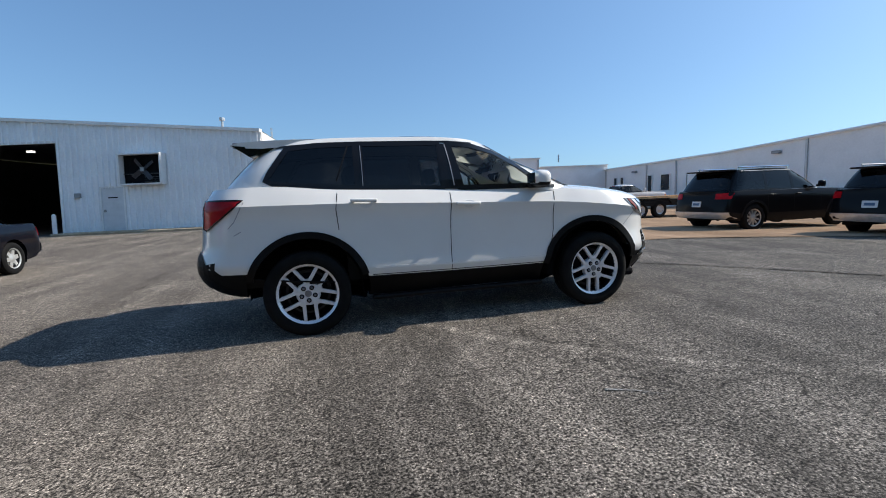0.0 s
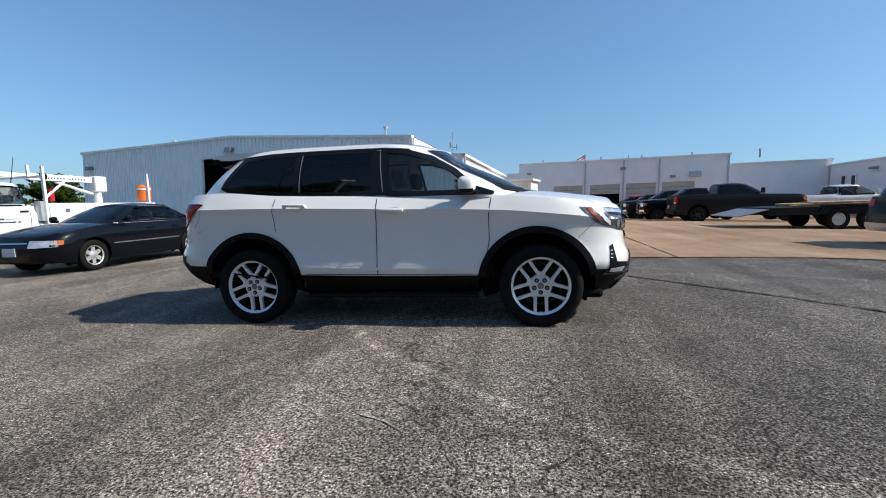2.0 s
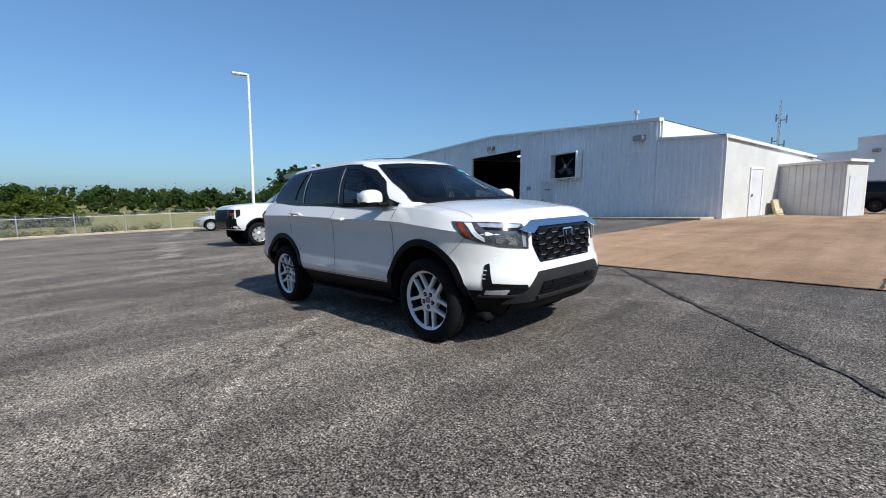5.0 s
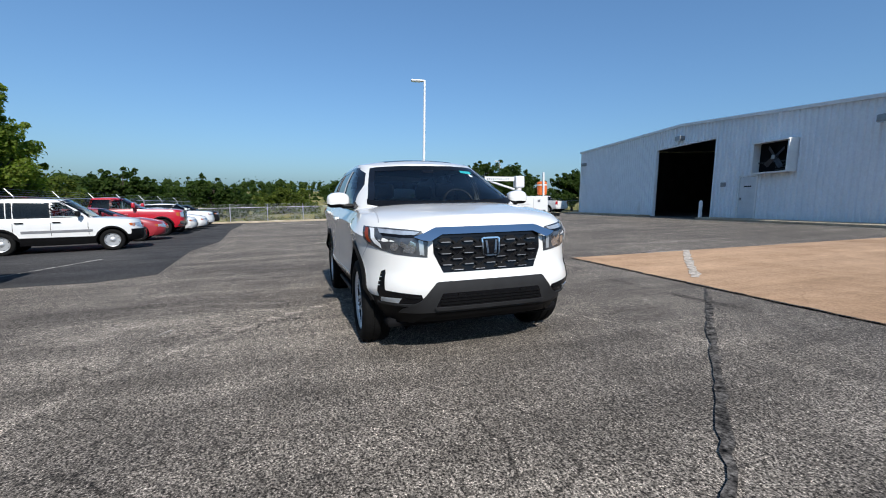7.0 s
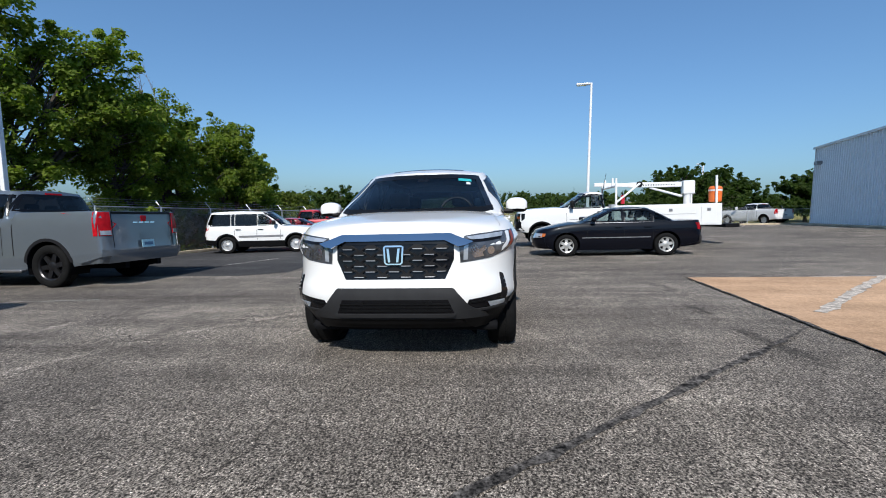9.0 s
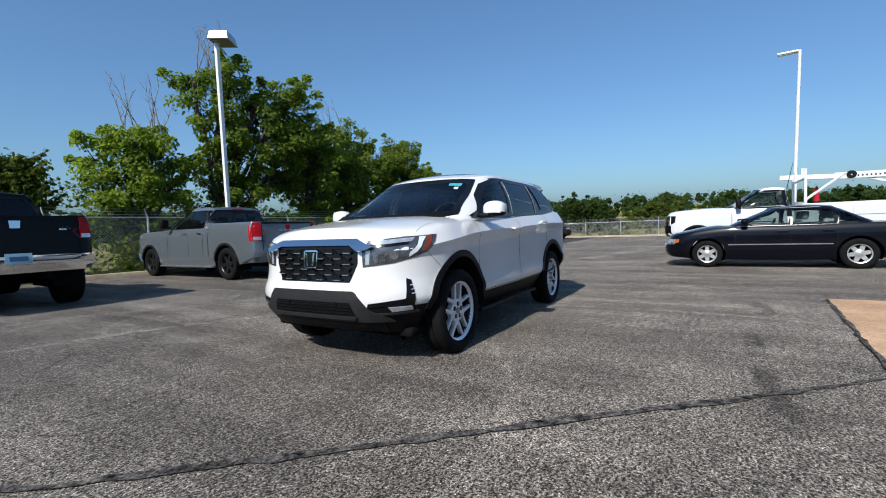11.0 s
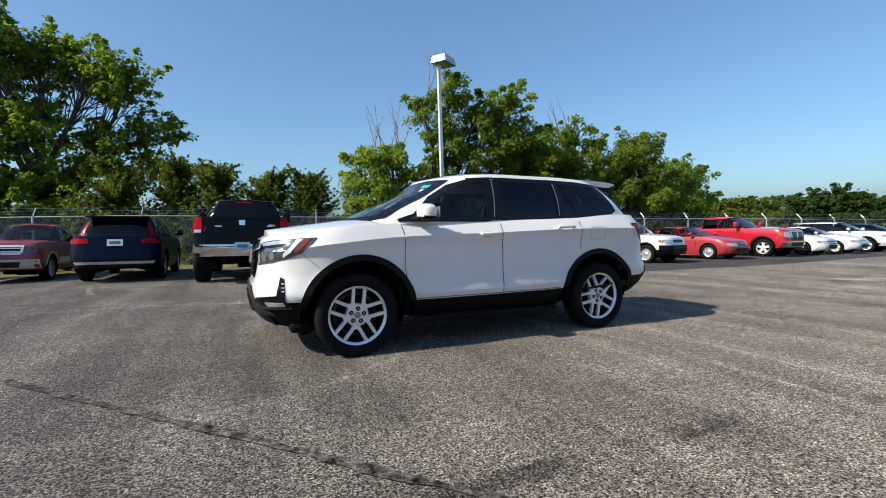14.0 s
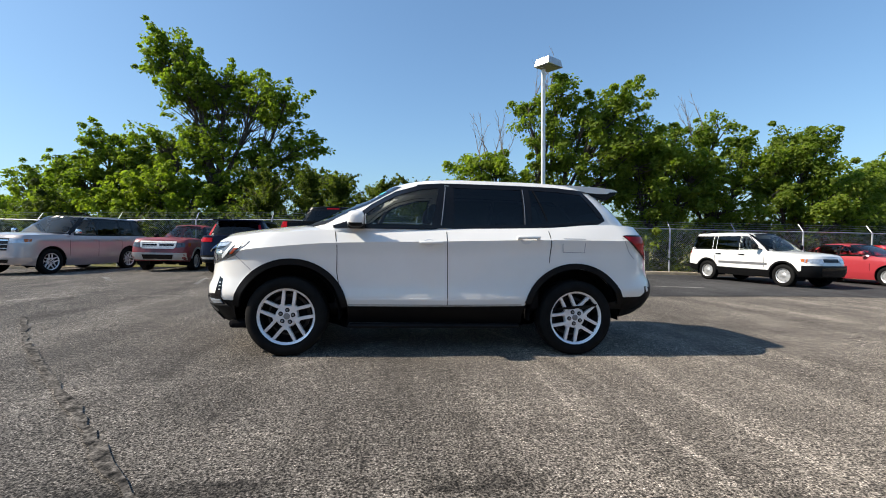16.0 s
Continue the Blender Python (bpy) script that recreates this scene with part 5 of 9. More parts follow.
    part("screen_band", cab_sh.strip([(-0.74, 1.285), (-0.60, 1.640), (-0.30, 1.652), (0.0, 1.655), (0.30, 1.652), (0.60, 1.640), (0.74, 1.285)], 0.055, "x", 1, 0.005, 0.05), GLOSS_BLK, sh, "black band round the windscreen")
    part("rain_sensor", cab_sh.panel([(-0.06, 1.59), (-0.06, 1.64), (0.06, 1.64), (0.06, 1.59)], "x", 1, 0.0045, 0.05), GLOSS_BLK, sh, "black sensor patch")
    part("sticker", cab_sh.panel([(0.40, 1.590), (0.395, 1.622), (0.535, 1.612), (0.545, 1.578)], "x", 1, 0.006, 0.04), mat("teal_sticker", (0.03, 0.38, 0.40), 0.5, 0, 0.08, 20), sh, "small teal service sticker")
    part("sticker", cab_sh.panel([(0.49, 1.545), (0.485, 1.572), (0.53, 1.567), (0.535, 1.540)], "x", 1, 0.006, 0.04), PLATE, sh, "tiny pale sticker")
    part("rear_screen", cab_sh.panel(grow(backlight, 0.01), "x", -1, 0.003, 0.08), PRIVACY, car, "tinted rear window", smooth=True).visible_shadow = False
    part("screen_base", cab_sh.strip([(-0.775, 1.275), (-0.70, 1.258), (-0.35, 1.246), (0.0, 1.242), (0.35, 1.246), (0.70, 1.258), (0.775, 1.275)], 0.05, "x", 1, 0.008, 0.04, 0.006), BLACK_PL, sh, "black strip at the foot of the windscreen")
    # cowl and wipers
    part("cowl", all_sh.panel([(1.28, -0.66), (1.40, -0.3), (1.43, 0), (1.40, 0.3), (1.28, 0.66), (1.22, 0.66), (1.32, 0.3), (1.35, 0), (1.32, -0.3), (1.22, -0.66)], "z", 1, 0.004, 0.08), BLACK_PL, car, "black cowl panel")
    # sunroof and aerial
    part("sunroof", cab_sh.panel([(0.25, -0.42), (0.25, 0.42), (-0.45, 0.44), (-0.45, -0.44)], "z", 1, 0.003, 0.1), GLOSS_BLK, car, "dark glass sunroof panel")
    fin = prism([(-1.50, 1.76), (-1.34, 1.765), (-1.46, 1.82), (-1.50, 1.825)], -0.03, 0.03, "y")
    part("aerial_fin", fin, WHITE_PAINT, car)
    # rear spoiler: carries the roof's line back past the rear screen
    top = [(-1.26, 0.694, 1.732), (-1.48, 0.696, 1.730), (-1.72, 0.688, 1.722), (-1.92, 0.655, 1.710), (-1.99, 0.58, 1.702)]
    low = [(x, y - 0.004, z - d) for (x, y, z), d in zip(top, (0.045, 0.060, 0.066, 0.044, 0.018))]
    bm = mesh_of(lid(top, lambda x: 0.048, 14, 2.4) + lid(low, lambda x: 0.046, 14, 2.4)
                 + [[(p[0], s * p[1], p[2]) for p in (a, b, d, c)] for s in (1, -1) for a, b, c, d in zip(top, top[1:], low, low[1:])]
                 + [[(top[-1][0], top[-1][1] * (2 * k / 14 - 1), z + 0.047 * (1 - abs(2 * k / 14 - 1) ** 2.4)) for z, k in ((top[-1][2], j), (top[-1][2], j + 1), (low[-1][2], j + 1), (low[-1][2], j))] for j in range(14)])
    part("spoiler", bm, WHITE_PAINT, car, "white roof spoiler", smooth=35)
    for s in (1, -1):
        bm = prism([(-1.44, 1.672), (-1.62, 1.674), (-1.80, 1.674), (-1.97, 1.686), (-1.88, 1.625), (-1.83, 1.590), (-1.74, 1.612), (-1.62, 1.640)], min(s * 0.575, s * 0.662), max(s * 0.575, s * 0.662), "y")
        part("spoiler_fin", bm, GLOSS_BLK, car, "gloss black spoiler side fin")
        part("spoiler_seam", cab_sh.strip([(-1.46, s * 0.60), (-1.46, s * 0.30), (-1.46, 0.0)], 0.006, "z", 1, 0.004, 0.05), SEAM, car)
    # wheel arch cladding, liners
    for xw in (WX, -WX):
        for s in (1, -1):
            part("arch_trim", body_sh.strip(arch_path(1.375 if xw > 0 else -1.39, 0.385, 0.508, 0.47 if xw > 0 else 0.52), 0.058, "y", s, 0.012, 0.05, 0.03), BLACK_PL, car, "matt black wheel-arch cladding", smooth=True)
            bm = bmesh.new()
            prev = None
            for k in range(25):
                a = math.radians(-4 + 188 * k / 24)
                x, z = xw + 0.485 * math.cos(a), WZ + 0.485 * math.sin(a)
                out = 0.955 - (0.19 if xw > 0 else 0.10) * max(0.0, math.cos(a) * (1 if xw > 0 else -1))
                row = [bm.verts.new((x, s * out, z)), bm.verts.new((x, s * 0.52, z))]
                if prev:
                    bm.faces.new((prev[0], prev[1], row[1], row[0]))
                prev = row
            vs = [bm.verts.new((xw + 0.485 * math.cos(math.radians(-4 + 188 * k / 24)), s * 0.52, WZ + 0.485 * math.sin(math.radians(-4 + 188 * k / 24)))) for k in range(25)]
            bm.faces.new(vs)
            part("wheel_liner", bm, DARK_IN, car, "dark wheel-arch liner")
    add_wheels(car, (WX, -WX), 0.835, WZ, "hero", 0.374, 0.255, 0.276, "split", (-0.09, math.pi, 0.45, math.pi + 0.05))
    # seams
    for s in (1, -1):
        for nm, pth in (("door_seam", [(0.985, 1.22), (0.955, 1.05), (0.955, 0.80), (0.925, 0.62), (0.87, 0.485)]), ("door_seam", [(-0.085, 1.245), (-0.10, 0.9), (-0.105, 0.493)]),
                        ("door_seam", [(-1.10, 1.28), (-1.125, 1.10), (-1.11, 0.92)]), ("door_seam", [(0.87, 0.487), (-0.105, 0.495), (-0.84, 0.505)]),
                        ("fuel_flap_seam", [(-1.25, 1.165), (-1.47, 1.165), (-1.47, 1.03), (-1.25, 1.03), (-1.24, 1.10), (-1.25, 1.165)] if s > 0 else [(-1.90, 0.95), (-1.96, 0.92)]),
                        ("bumper_seam", [(1.885, 0.943), (1.736, 0.81)]), ("bumper_seam", [(-1.86, 1.19), (-1.95, 1.03), (-2.00, 0.98)])):
            part(nm, body_sh.strip(pth, 0.007, "y", s, 0.0022, 0.04), SEAM if "door" not in nm else BLACK_PL, car)
        part("crease_trim", body_sh.strip([(0.87, 0.545), (-0.1, 0.55), (-0.82, 0.57)], 0.018, "y", s, 0.004, 0.06, 0.004), WHITE_PAINT, car)
        # handles
        for xh, zh in ((0.065, 1.105), (-0.885, 1.150)):
            p, n = body_sh.drop("y", s, xh, zh)
            bm = bmesh.new()
            box(bm, (-0.115, -0.013, -0.016), (0.115, 0.013, 0.016), 0.012, None, 3)
            bm.transform(Matrix.Translation(p + n * 0.034) @ Matrix.Rotation(radians(1.5), 4, "Y"))
            h = part("door_handle", bm, WHITE_PAINT, car, "white door handle", smooth=True)
            for dx in (-0.095, 0.095):
                bm = boxm((-0.015, -0.018, -0.011), (0.015, 0.018, 0.011), 0.005)
                bm.transform(Matrix.Translation(p + n * 0.014 + Vector((dx, 0, 0))))
                part("handle_foot", bm, WHITE_PAINT, h)
            # flat greyer patch: the shade of the hand recess is in its colour
            part("handle_cup", body_sh.panel([(xh + 0.02 + 0.055 * math.cos(a * math.pi / 8), zh - 0.012 + 0.036 * math.sin(a * math.pi / 8)) for a in range(16)], "y", s, 0.0025, 0.05), mat("cup_shade_paint", (0.62, 0.63, 0.64), 0.35, 0, 0.02, 3, coat=1.0), h, "flat grey patch for the shaded recess behind the handle")
        # mirror
        bm = bmesh.new()
        bmesh.ops.create_uvsphere(bm, u_segments=24, v_segments=16, radius=1.0)
        for v in bm.verts:
            x, y, z = v.co
            sq = lambda c, p: math.copysign(abs(c) ** p, c)
            v.co = (0.77 + 0.085 * sq(x, 0.62) + (0.0 if x > 0 else 0.01), s * (1.03 + 0.115 * sq(y * s, 0.66)), 1.305 + 0.078 * sq(z, 0.62) - 0.012 * (abs(y)))
        dark = [f for f in bm.faces if f.calc_center_median().z < 1.262]
        bm_d = bm.copy()
        bmesh.ops.delete(bm, geom=dark, context="FACES")
        mir = part("door_mirror", bm, WHITE_PAINT, car, "white door mirror with black base", smooth=50)
        bmesh.ops.delete(bm_d, geom=[f for f in bm_d.faces if f.calc_center_median().z >= 1.262], context="FACES")
        part("mirror_base", bm_d, BLACK_PL, mir, smooth=50)
        part("mirror_arm", boxm((0.70, min(s * 0.86, s * 1.0), 1.215), (0.86, max(s * 0.86, s * 1.0), 1.262), 0.02), BLACK_PL, mir)
        part("mirror_glass", boxm((0.676, min(s * 0.95, s * 1.12), 1.255), (0.684, max(s * 0.95, s * 1.12), 1.355), 0.003), CHROME, mir, "mirror glass")
        # tail lamp
        tl = [(-1.865, 1.205), (-2.20, 1.21), (-2.22, 0.98), (-2.18, 0.965), (-2.02, 1.085)]
        part("tail_lamp", body_sh.panel(tl, "y", s, 0.008, 0.05, 0.008), RED_LENS, car, "dark red wrap-around tail lamp", smooth=True)
        part("lamp_border", body_sh.strip(tl, 0.014, "y", s, 0.010, 0.04, closed=True), GLOSS_BLK, car, "black border of the tail lamp")
        part("tail_lamp", body_sh.panel([(s * 0.62, 1.195), (s * 0.86, 1.205), (s * 0.86, 1.0), (s * 0.78, 1.03), (s * 0.70, 1.09), (s * 0.62, 1.13)], "x", -1, 0.006, 0.05, 0.006), RED_LENS, car, "dark red tail lamp", smooth=True)
        # reflector and lower rear
        part("rear_corner", body_sh.panel([(-2.06, 0.59), (-2.19, 0.65), (-2.25, 0.76), (-2.32, 0.79), (-2.33, 0.59)], "y", s, 0.006, 0.05), BLACK_PL, car, "black rear bumper corner")
    # ---- front ----
    def fp(nm, pts, material, label="", off=0.006, thick=0.02, parent=car, res=0.06, smooth=True):
        return part(nm, body_sh.panel(pts, "x", 1, off, res, thick), material, parent, label, smooth)

    GREYB = mat("grey_bumper_plastic", (0.022, 0.022, 0.023), 0.55, 0.0, 0.1, 10, bump=0.05, bump_scale=300, spec=0.3)
    DRL = mat("drl_strip", (0.80, 0.82, 0.84), 0.15, 0.1, 0.05, 10, coat=1.0)
    MARKER = mat("marker_lens", (0.22, 0.035, 0.012), 0.12, 0.0, 0.15, 9.0, spec=0.4)
    grille = [(-0.465, 0.985), (0.465, 0.985), (0.465, 0.86), (0.395, 0.708), (-0.395, 0.708), (-0.465, 0.86)]
    g = fp("grille", grille, GLOSS_BLK, "black grille with staggered hexagonal bars", 0.004, 0.01)
    row_z = [0.955, 0.911, 0.867, 0.823, 0.779, 0.735]
    for j, z in enumerate(row_z):
        half = 0.455 - max(0, 0.86 - z) * 0.45
        n = 5
        wv = 0.185
        k0 = -3 if j % 2 else -2.5
        x = k0 * wv
        while x < half:
            a, b = max(x + 0.035, -half), min(x + wv - 0.035, half)
            if b - a > 0.05:
                bb = part("grille_bar", body_sh.panel([(a, z - 0.004), (a + 0.03, z + 0.018), (b - 0.03, z + 0.018), (b, z - 0.004), (b - 0.02, z - 0.012), (a + 0.02, z - 0.012)], "x", 1, 0.026, 0.08, 0.02), BLACK_PL, g)
                part("bar_edge", body_sh.strip([(a + 0.02, z - 0.012), (b - 0.02, z - 0.012)], 0.007, "x", 1, 0.029, 0.08), STEEL, bb, "thin satin edge on the bar")
            for c, d in ((b, b + 0.035), (a, a - 0.035)):
                if -half < c < half and -half < d < half and j < len(row_z) - 1:
                    part("grille_bar", body_sh.strip([(c, z - 0.004), (d, z - 0.036)], 0.014, "x", 1, 0.022, 0.05, 0.015), BLACK_PL, g)
            x += wv
    # emblem: a plain bright shield, no lettering
    em = fp("emblem", [(-0.080, 0.955), (-0.060, 0.965), (0.060, 0.965), (0.080, 0.955), (0.072, 0.835), (0.055, 0.820), (-0.055, 0.820), (-0.072, 0.835)], CHROME, "bright shield-shaped emblem", 0.046, 0.03)
    fp("emblem_field", [(-0.066, 0.952), (0.066, 0.952), (0.060, 0.840), (0.046, 0.830), (-0.046, 0.830), (-0.060, 0.840)], GLOSS_BLK, "", 0.049, 0.001, em)
    for s in (1, -1):
        fp("emblem_bar", [(s * 0.052, 0.945), (s * 0.034, 0.945), (s * 0.022, 0.842), (s * 0.040, 0.842)], CHROME, "", 0.053, 0.003, em)
    # chrome bar over the grille, running into the lamps
    cb = [(-0.615, 0.992), (-0.53, 1.020), (-0.455, 1.050), (-0.43, 1.058), (0.43, 1.058), (0.455, 1.050), (0.53, 1.020), (0.615, 0.992), (0.56, 0.968), (0.50, 0.957), (0.44, 0.985), (0.395, 1.006), (-0.395, 1.006), (-0.44, 0.985), (-0.50, 0.957), (-0.56, 0.968)]
    bm = body_sh.panel(cb, "x", 1, 0.006, 0.05, 0.012)
    for v in bm.verts:
        v.co.x += max(0.0, 1.058 - v.co.z) * 0.55
    part("chrome_bar", bm, CHROME, car, "wide chrome bar above the grille", True)
    fp("grille_brow", [(-0.44, 1.006), (0.44, 1.006), (0.475, 0.975), (-0.475, 0.975)], GLOSS_BLK, "black strip under the chrome bar", 0.014, 0.014)
    for s in (1, -1):
        hl = [(s * 0.505, 0.950), (s * 0.545, 1.034), (s * 0.66, 1.048), (s * 0.79, 1.060), (s * 0.838, 1.062), (s * 0.838, 0.893), (s * 0.743, 0.859), (s * 0.62, 0.842), (s * 0.512, 0.830)]
        h = fp("headlamp", hl, LAMP_DARK, "clear headlamp with dark housing and white daytime strip", 0.006, 0.006)
        part("lamp_side", body_sh.panel([(1.752, 1.074), (1.91, 1.064), (2.025, 1.061), (2.025, 0.888), (1.978, 0.902), (1.883, 0.940), (1.80, 1.02)], "y", s, 0.007, 0.05, 0.006), LAMP_DARK, h, "", True)
        fp("lamp_bezel", [(s * 0.56, 1.026), (s * 0.84, 1.054), (s * 0.835, 1.022), (s * 0.70, 1.008), (s * 0.60, 1.000)], CLEAR_LENS, "pale upper light bar", 0.009, 0.001, h)
        fp("lamp_divider", [(s * 0.56, 1.003), (s * 0.70, 1.006), (s * 0.83, 1.020), (s * 0.82, 1.000), (s * 0.70, 0.986), (s * 0.56, 0.980)], GLOSS_BLK, "dark divider", 0.010, 0.001, h)
        fp("reflector", [(s * 0.540, 0.955), (s * 0.575, 0.968), (s * 0.568, 0.852), (s * 0.535, 0.846)], CLEAR_LENS, "pale reflector edge", 0.009, 0.001, h)
        fp("reflector", [(s * 0.595, 0.940), (s * 0.63, 0.962), (s * 0.655, 0.93), (s * 0.70, 0.958), (s * 0.715, 0.93), (s * 0.68, 0.905), (s * 0.69, 0.875), (s * 0.62, 0.862), (s * 0.60, 0.89)], REFLECTOR, "bright reflector bowl", 0.010, 0.001, h)
        fp("projector", [(s * 0.745 + 0.028 * math.cos(a * math.pi / 6), 0.918 + 0.032 * math.sin(a * math.pi / 6)) for a in range(12)], REFLECTOR, "round projector lens", 0.010, 0.001, h)
        part("light_strip", body_sh.panel([(1.860, 1.058), (1.907, 1.018), (1.968, 0.947), (2.022, 0.905), (2.022, 0.940), (1.962, 0.992), (1.915, 1.056)], "y", s, 0.011, 0.05, 0.002), DRL, h, "white daytime light strip", True)
        part("marker", body_sh.panel([(1.842, 1.060), (1.800, 1.064), (1.835, 1.018), (1.908, 0.955), (1.938, 0.950), (1.890, 1.005)], "y", s, 0.011, 0.05, 0.002), MARKER, h, "dark orange-red side marker", True)
        # side vent and fog pocket
        fp("bumper_vent", [(s * 0.825, 0.578), (s * 0.86, 0.575), (s * 0.86, 0.47), (s * 0.72, 0.455), (s * 0.56, 0.455), (s * 0.555, 0.50), (s * 0.575, 0.546)], GLOSS_BLK, "black bumper pocket with fog lamp", 0.006, 0.01)
        vt = part("bumper_vent_side", body_sh.panel([(2.048, 0.735), (2.020, 0.722), (2.018, 0.56), (2.010, 0.49), (2.10, 0.49), (2.085, 0.577), (2.058, 0.690)], "y", s, 0.007, 0.05, 0.01), GLOSS_BLK, car, "black vertical bumper vent", True)
        for j in range(3):
            part("vent_fin", body_sh.strip([(2.018, 0.680 - 0.032 * j), (2.040, 0.678 - 0.032 * j)], 0.006, "y", s, 0.012, 0.03), PLATE, vt, "small bright vent fin")
        fg = fp("fog_lamp", [(s * 0.715, 0.520), (s * 0.845, 0.522), (s * 0.84, 0.488), (s * 0.73, 0.482)], CLEAR_LENS, "clear rectangular fog lamp", 0.014, 0.01)
        fp("fog_trim", [(s * 0.56, 0.470), (s * 0.86, 0.478), (s * 0.86, 0.464), (s * 0.58, 0.455)], GREYB, "dark grey strip under the fog lamp", 0.016, 0.012)
        fp("pocket_slat", [(s * 0.58, 0.53), (s * 0.69, 0.54), (s * 0.69, 0.528), (s * 0.58, 0.518)], BLACK_PL, "", 0.014, 0.01)
        part("hood_seam", body_sh.strip([(1.90, s * 0.826), (1.744, s * 0.805), (1.45, s * 0.778), (1.206, s * 0.753)], 0.007, "z", 1, 0.002, 0.04), SEAM, car)
    # bumper centre: dark grey frame with intake
    fp("bumper_frame", [(-0.445, 0.642), (0.445, 0.642), (0.465, 0.632), (0.575, 0.50), (0.70, 0.43), (0.72, 0.40), (-0.72, 0.40), (-0.70, 0.43), (-0.575, 0.50), (-0.465, 0.632)], GREYB, "dark grey plastic bumper centre", 0.016, 0.014)
    it = fp("intake", [(-0.415, 0.555), (0.415, 0.555), (0.46, 0.45), (0.44, 0.435), (-0.44, 0.435), (-0.46, 0.45)], GLOSS_BLK, "black lower intake", 0.020, 0.003)
    for j, z in enumerate((0.53, 0.505, 0.48)):
        fp("intake_slat", [(-0.43, z), (0.43, z), (0.435, z - 0.012), (-0.435, z - 0.012)], BLACK_PL, "", 0.027, 0.006, it)
    fp("intake_lip", [(-0.47, 0.448), (0.47, 0.448), (0.45, 0.428), (-0.45, 0.428)], GREYB, "dark lower lip", 0.032, 0.014, it)
    for s in (1, -1):
        fp("tow_cover", [(s * 0.24, 0.545), (s * 0.29, 0.548), (s * 0.30, 0.52), (s * 0.25, 0.518)], BLACK_PL, "", 0.030, 0.008, it)
    fp("skid_lip", [(-0.66, 0.405), (0.66, 0.405), (0.64, 0.30), (-0.64, 0.30)], BLACK_PL, "black lower lip", 0.012, 0.01)
    # ---- rear ----
    rp = lambda nm, pts, material, label="", off=0.006, thick=0.01: part(nm, body_sh.panel(pts, "x", -1, off, 0.07, thick), material, car, label, True)
    rp("bumper_rear", [(-0.93, 0.46), (0.93, 0.46), (0.93, 0.70), (0.75, 0.66), (-0.75, 0.66), (-0.93, 0.70)], BLACK_PL, "black rear bumper")
    rp("plate_recess", [(-0.30, 0.98), (0.30, 0.98), (0.26, 0.80), (-0.26, 0.80)], BLACK_PL, "dark plate recess")
    rp("chrome_strip", [(-0.45, 1.02), (0.45, 1.02), (0.45, 0.99), (-0.45, 0.99)], CHROME, "bright tailgate strip", 0.01)
    for s in (1, -1):
        bm = bmesh.new()
        rod(bm, (1.42, s * 0.3, 0.30), (1.42, s * 0.75, 0.36), 0.03, 0.03, 8)
        rod(bm, (-1.42, s * 0.2, 0.32), (-1.42, s * 0.75, 0.36), 0.04, 0.04, 8)
        part("suspension_arm", bm, DARK_IN, car)
    part("air_dam", boxm((1.78, -0.80, 0.235), (1.98, 0.80, 0.32), 0.035), DARK_IN, car, "black flexible air dam")
    part("side_step", boxm((-0.85, 0.82, 0.255), (0.85, 0.89, 0.30), 0.02), BLACK_PL, car)
    part("side_step", boxm((-0.85, -0.89, 0.255), (0.85, -0.82, 0.30), 0.02), BLACK_PL, car)
    # ---- inside ----
    cabin_inside(car, 0.42, -0.55, 0.40, 1.34, 0.98, 1.30, SEAT_M)
    return car


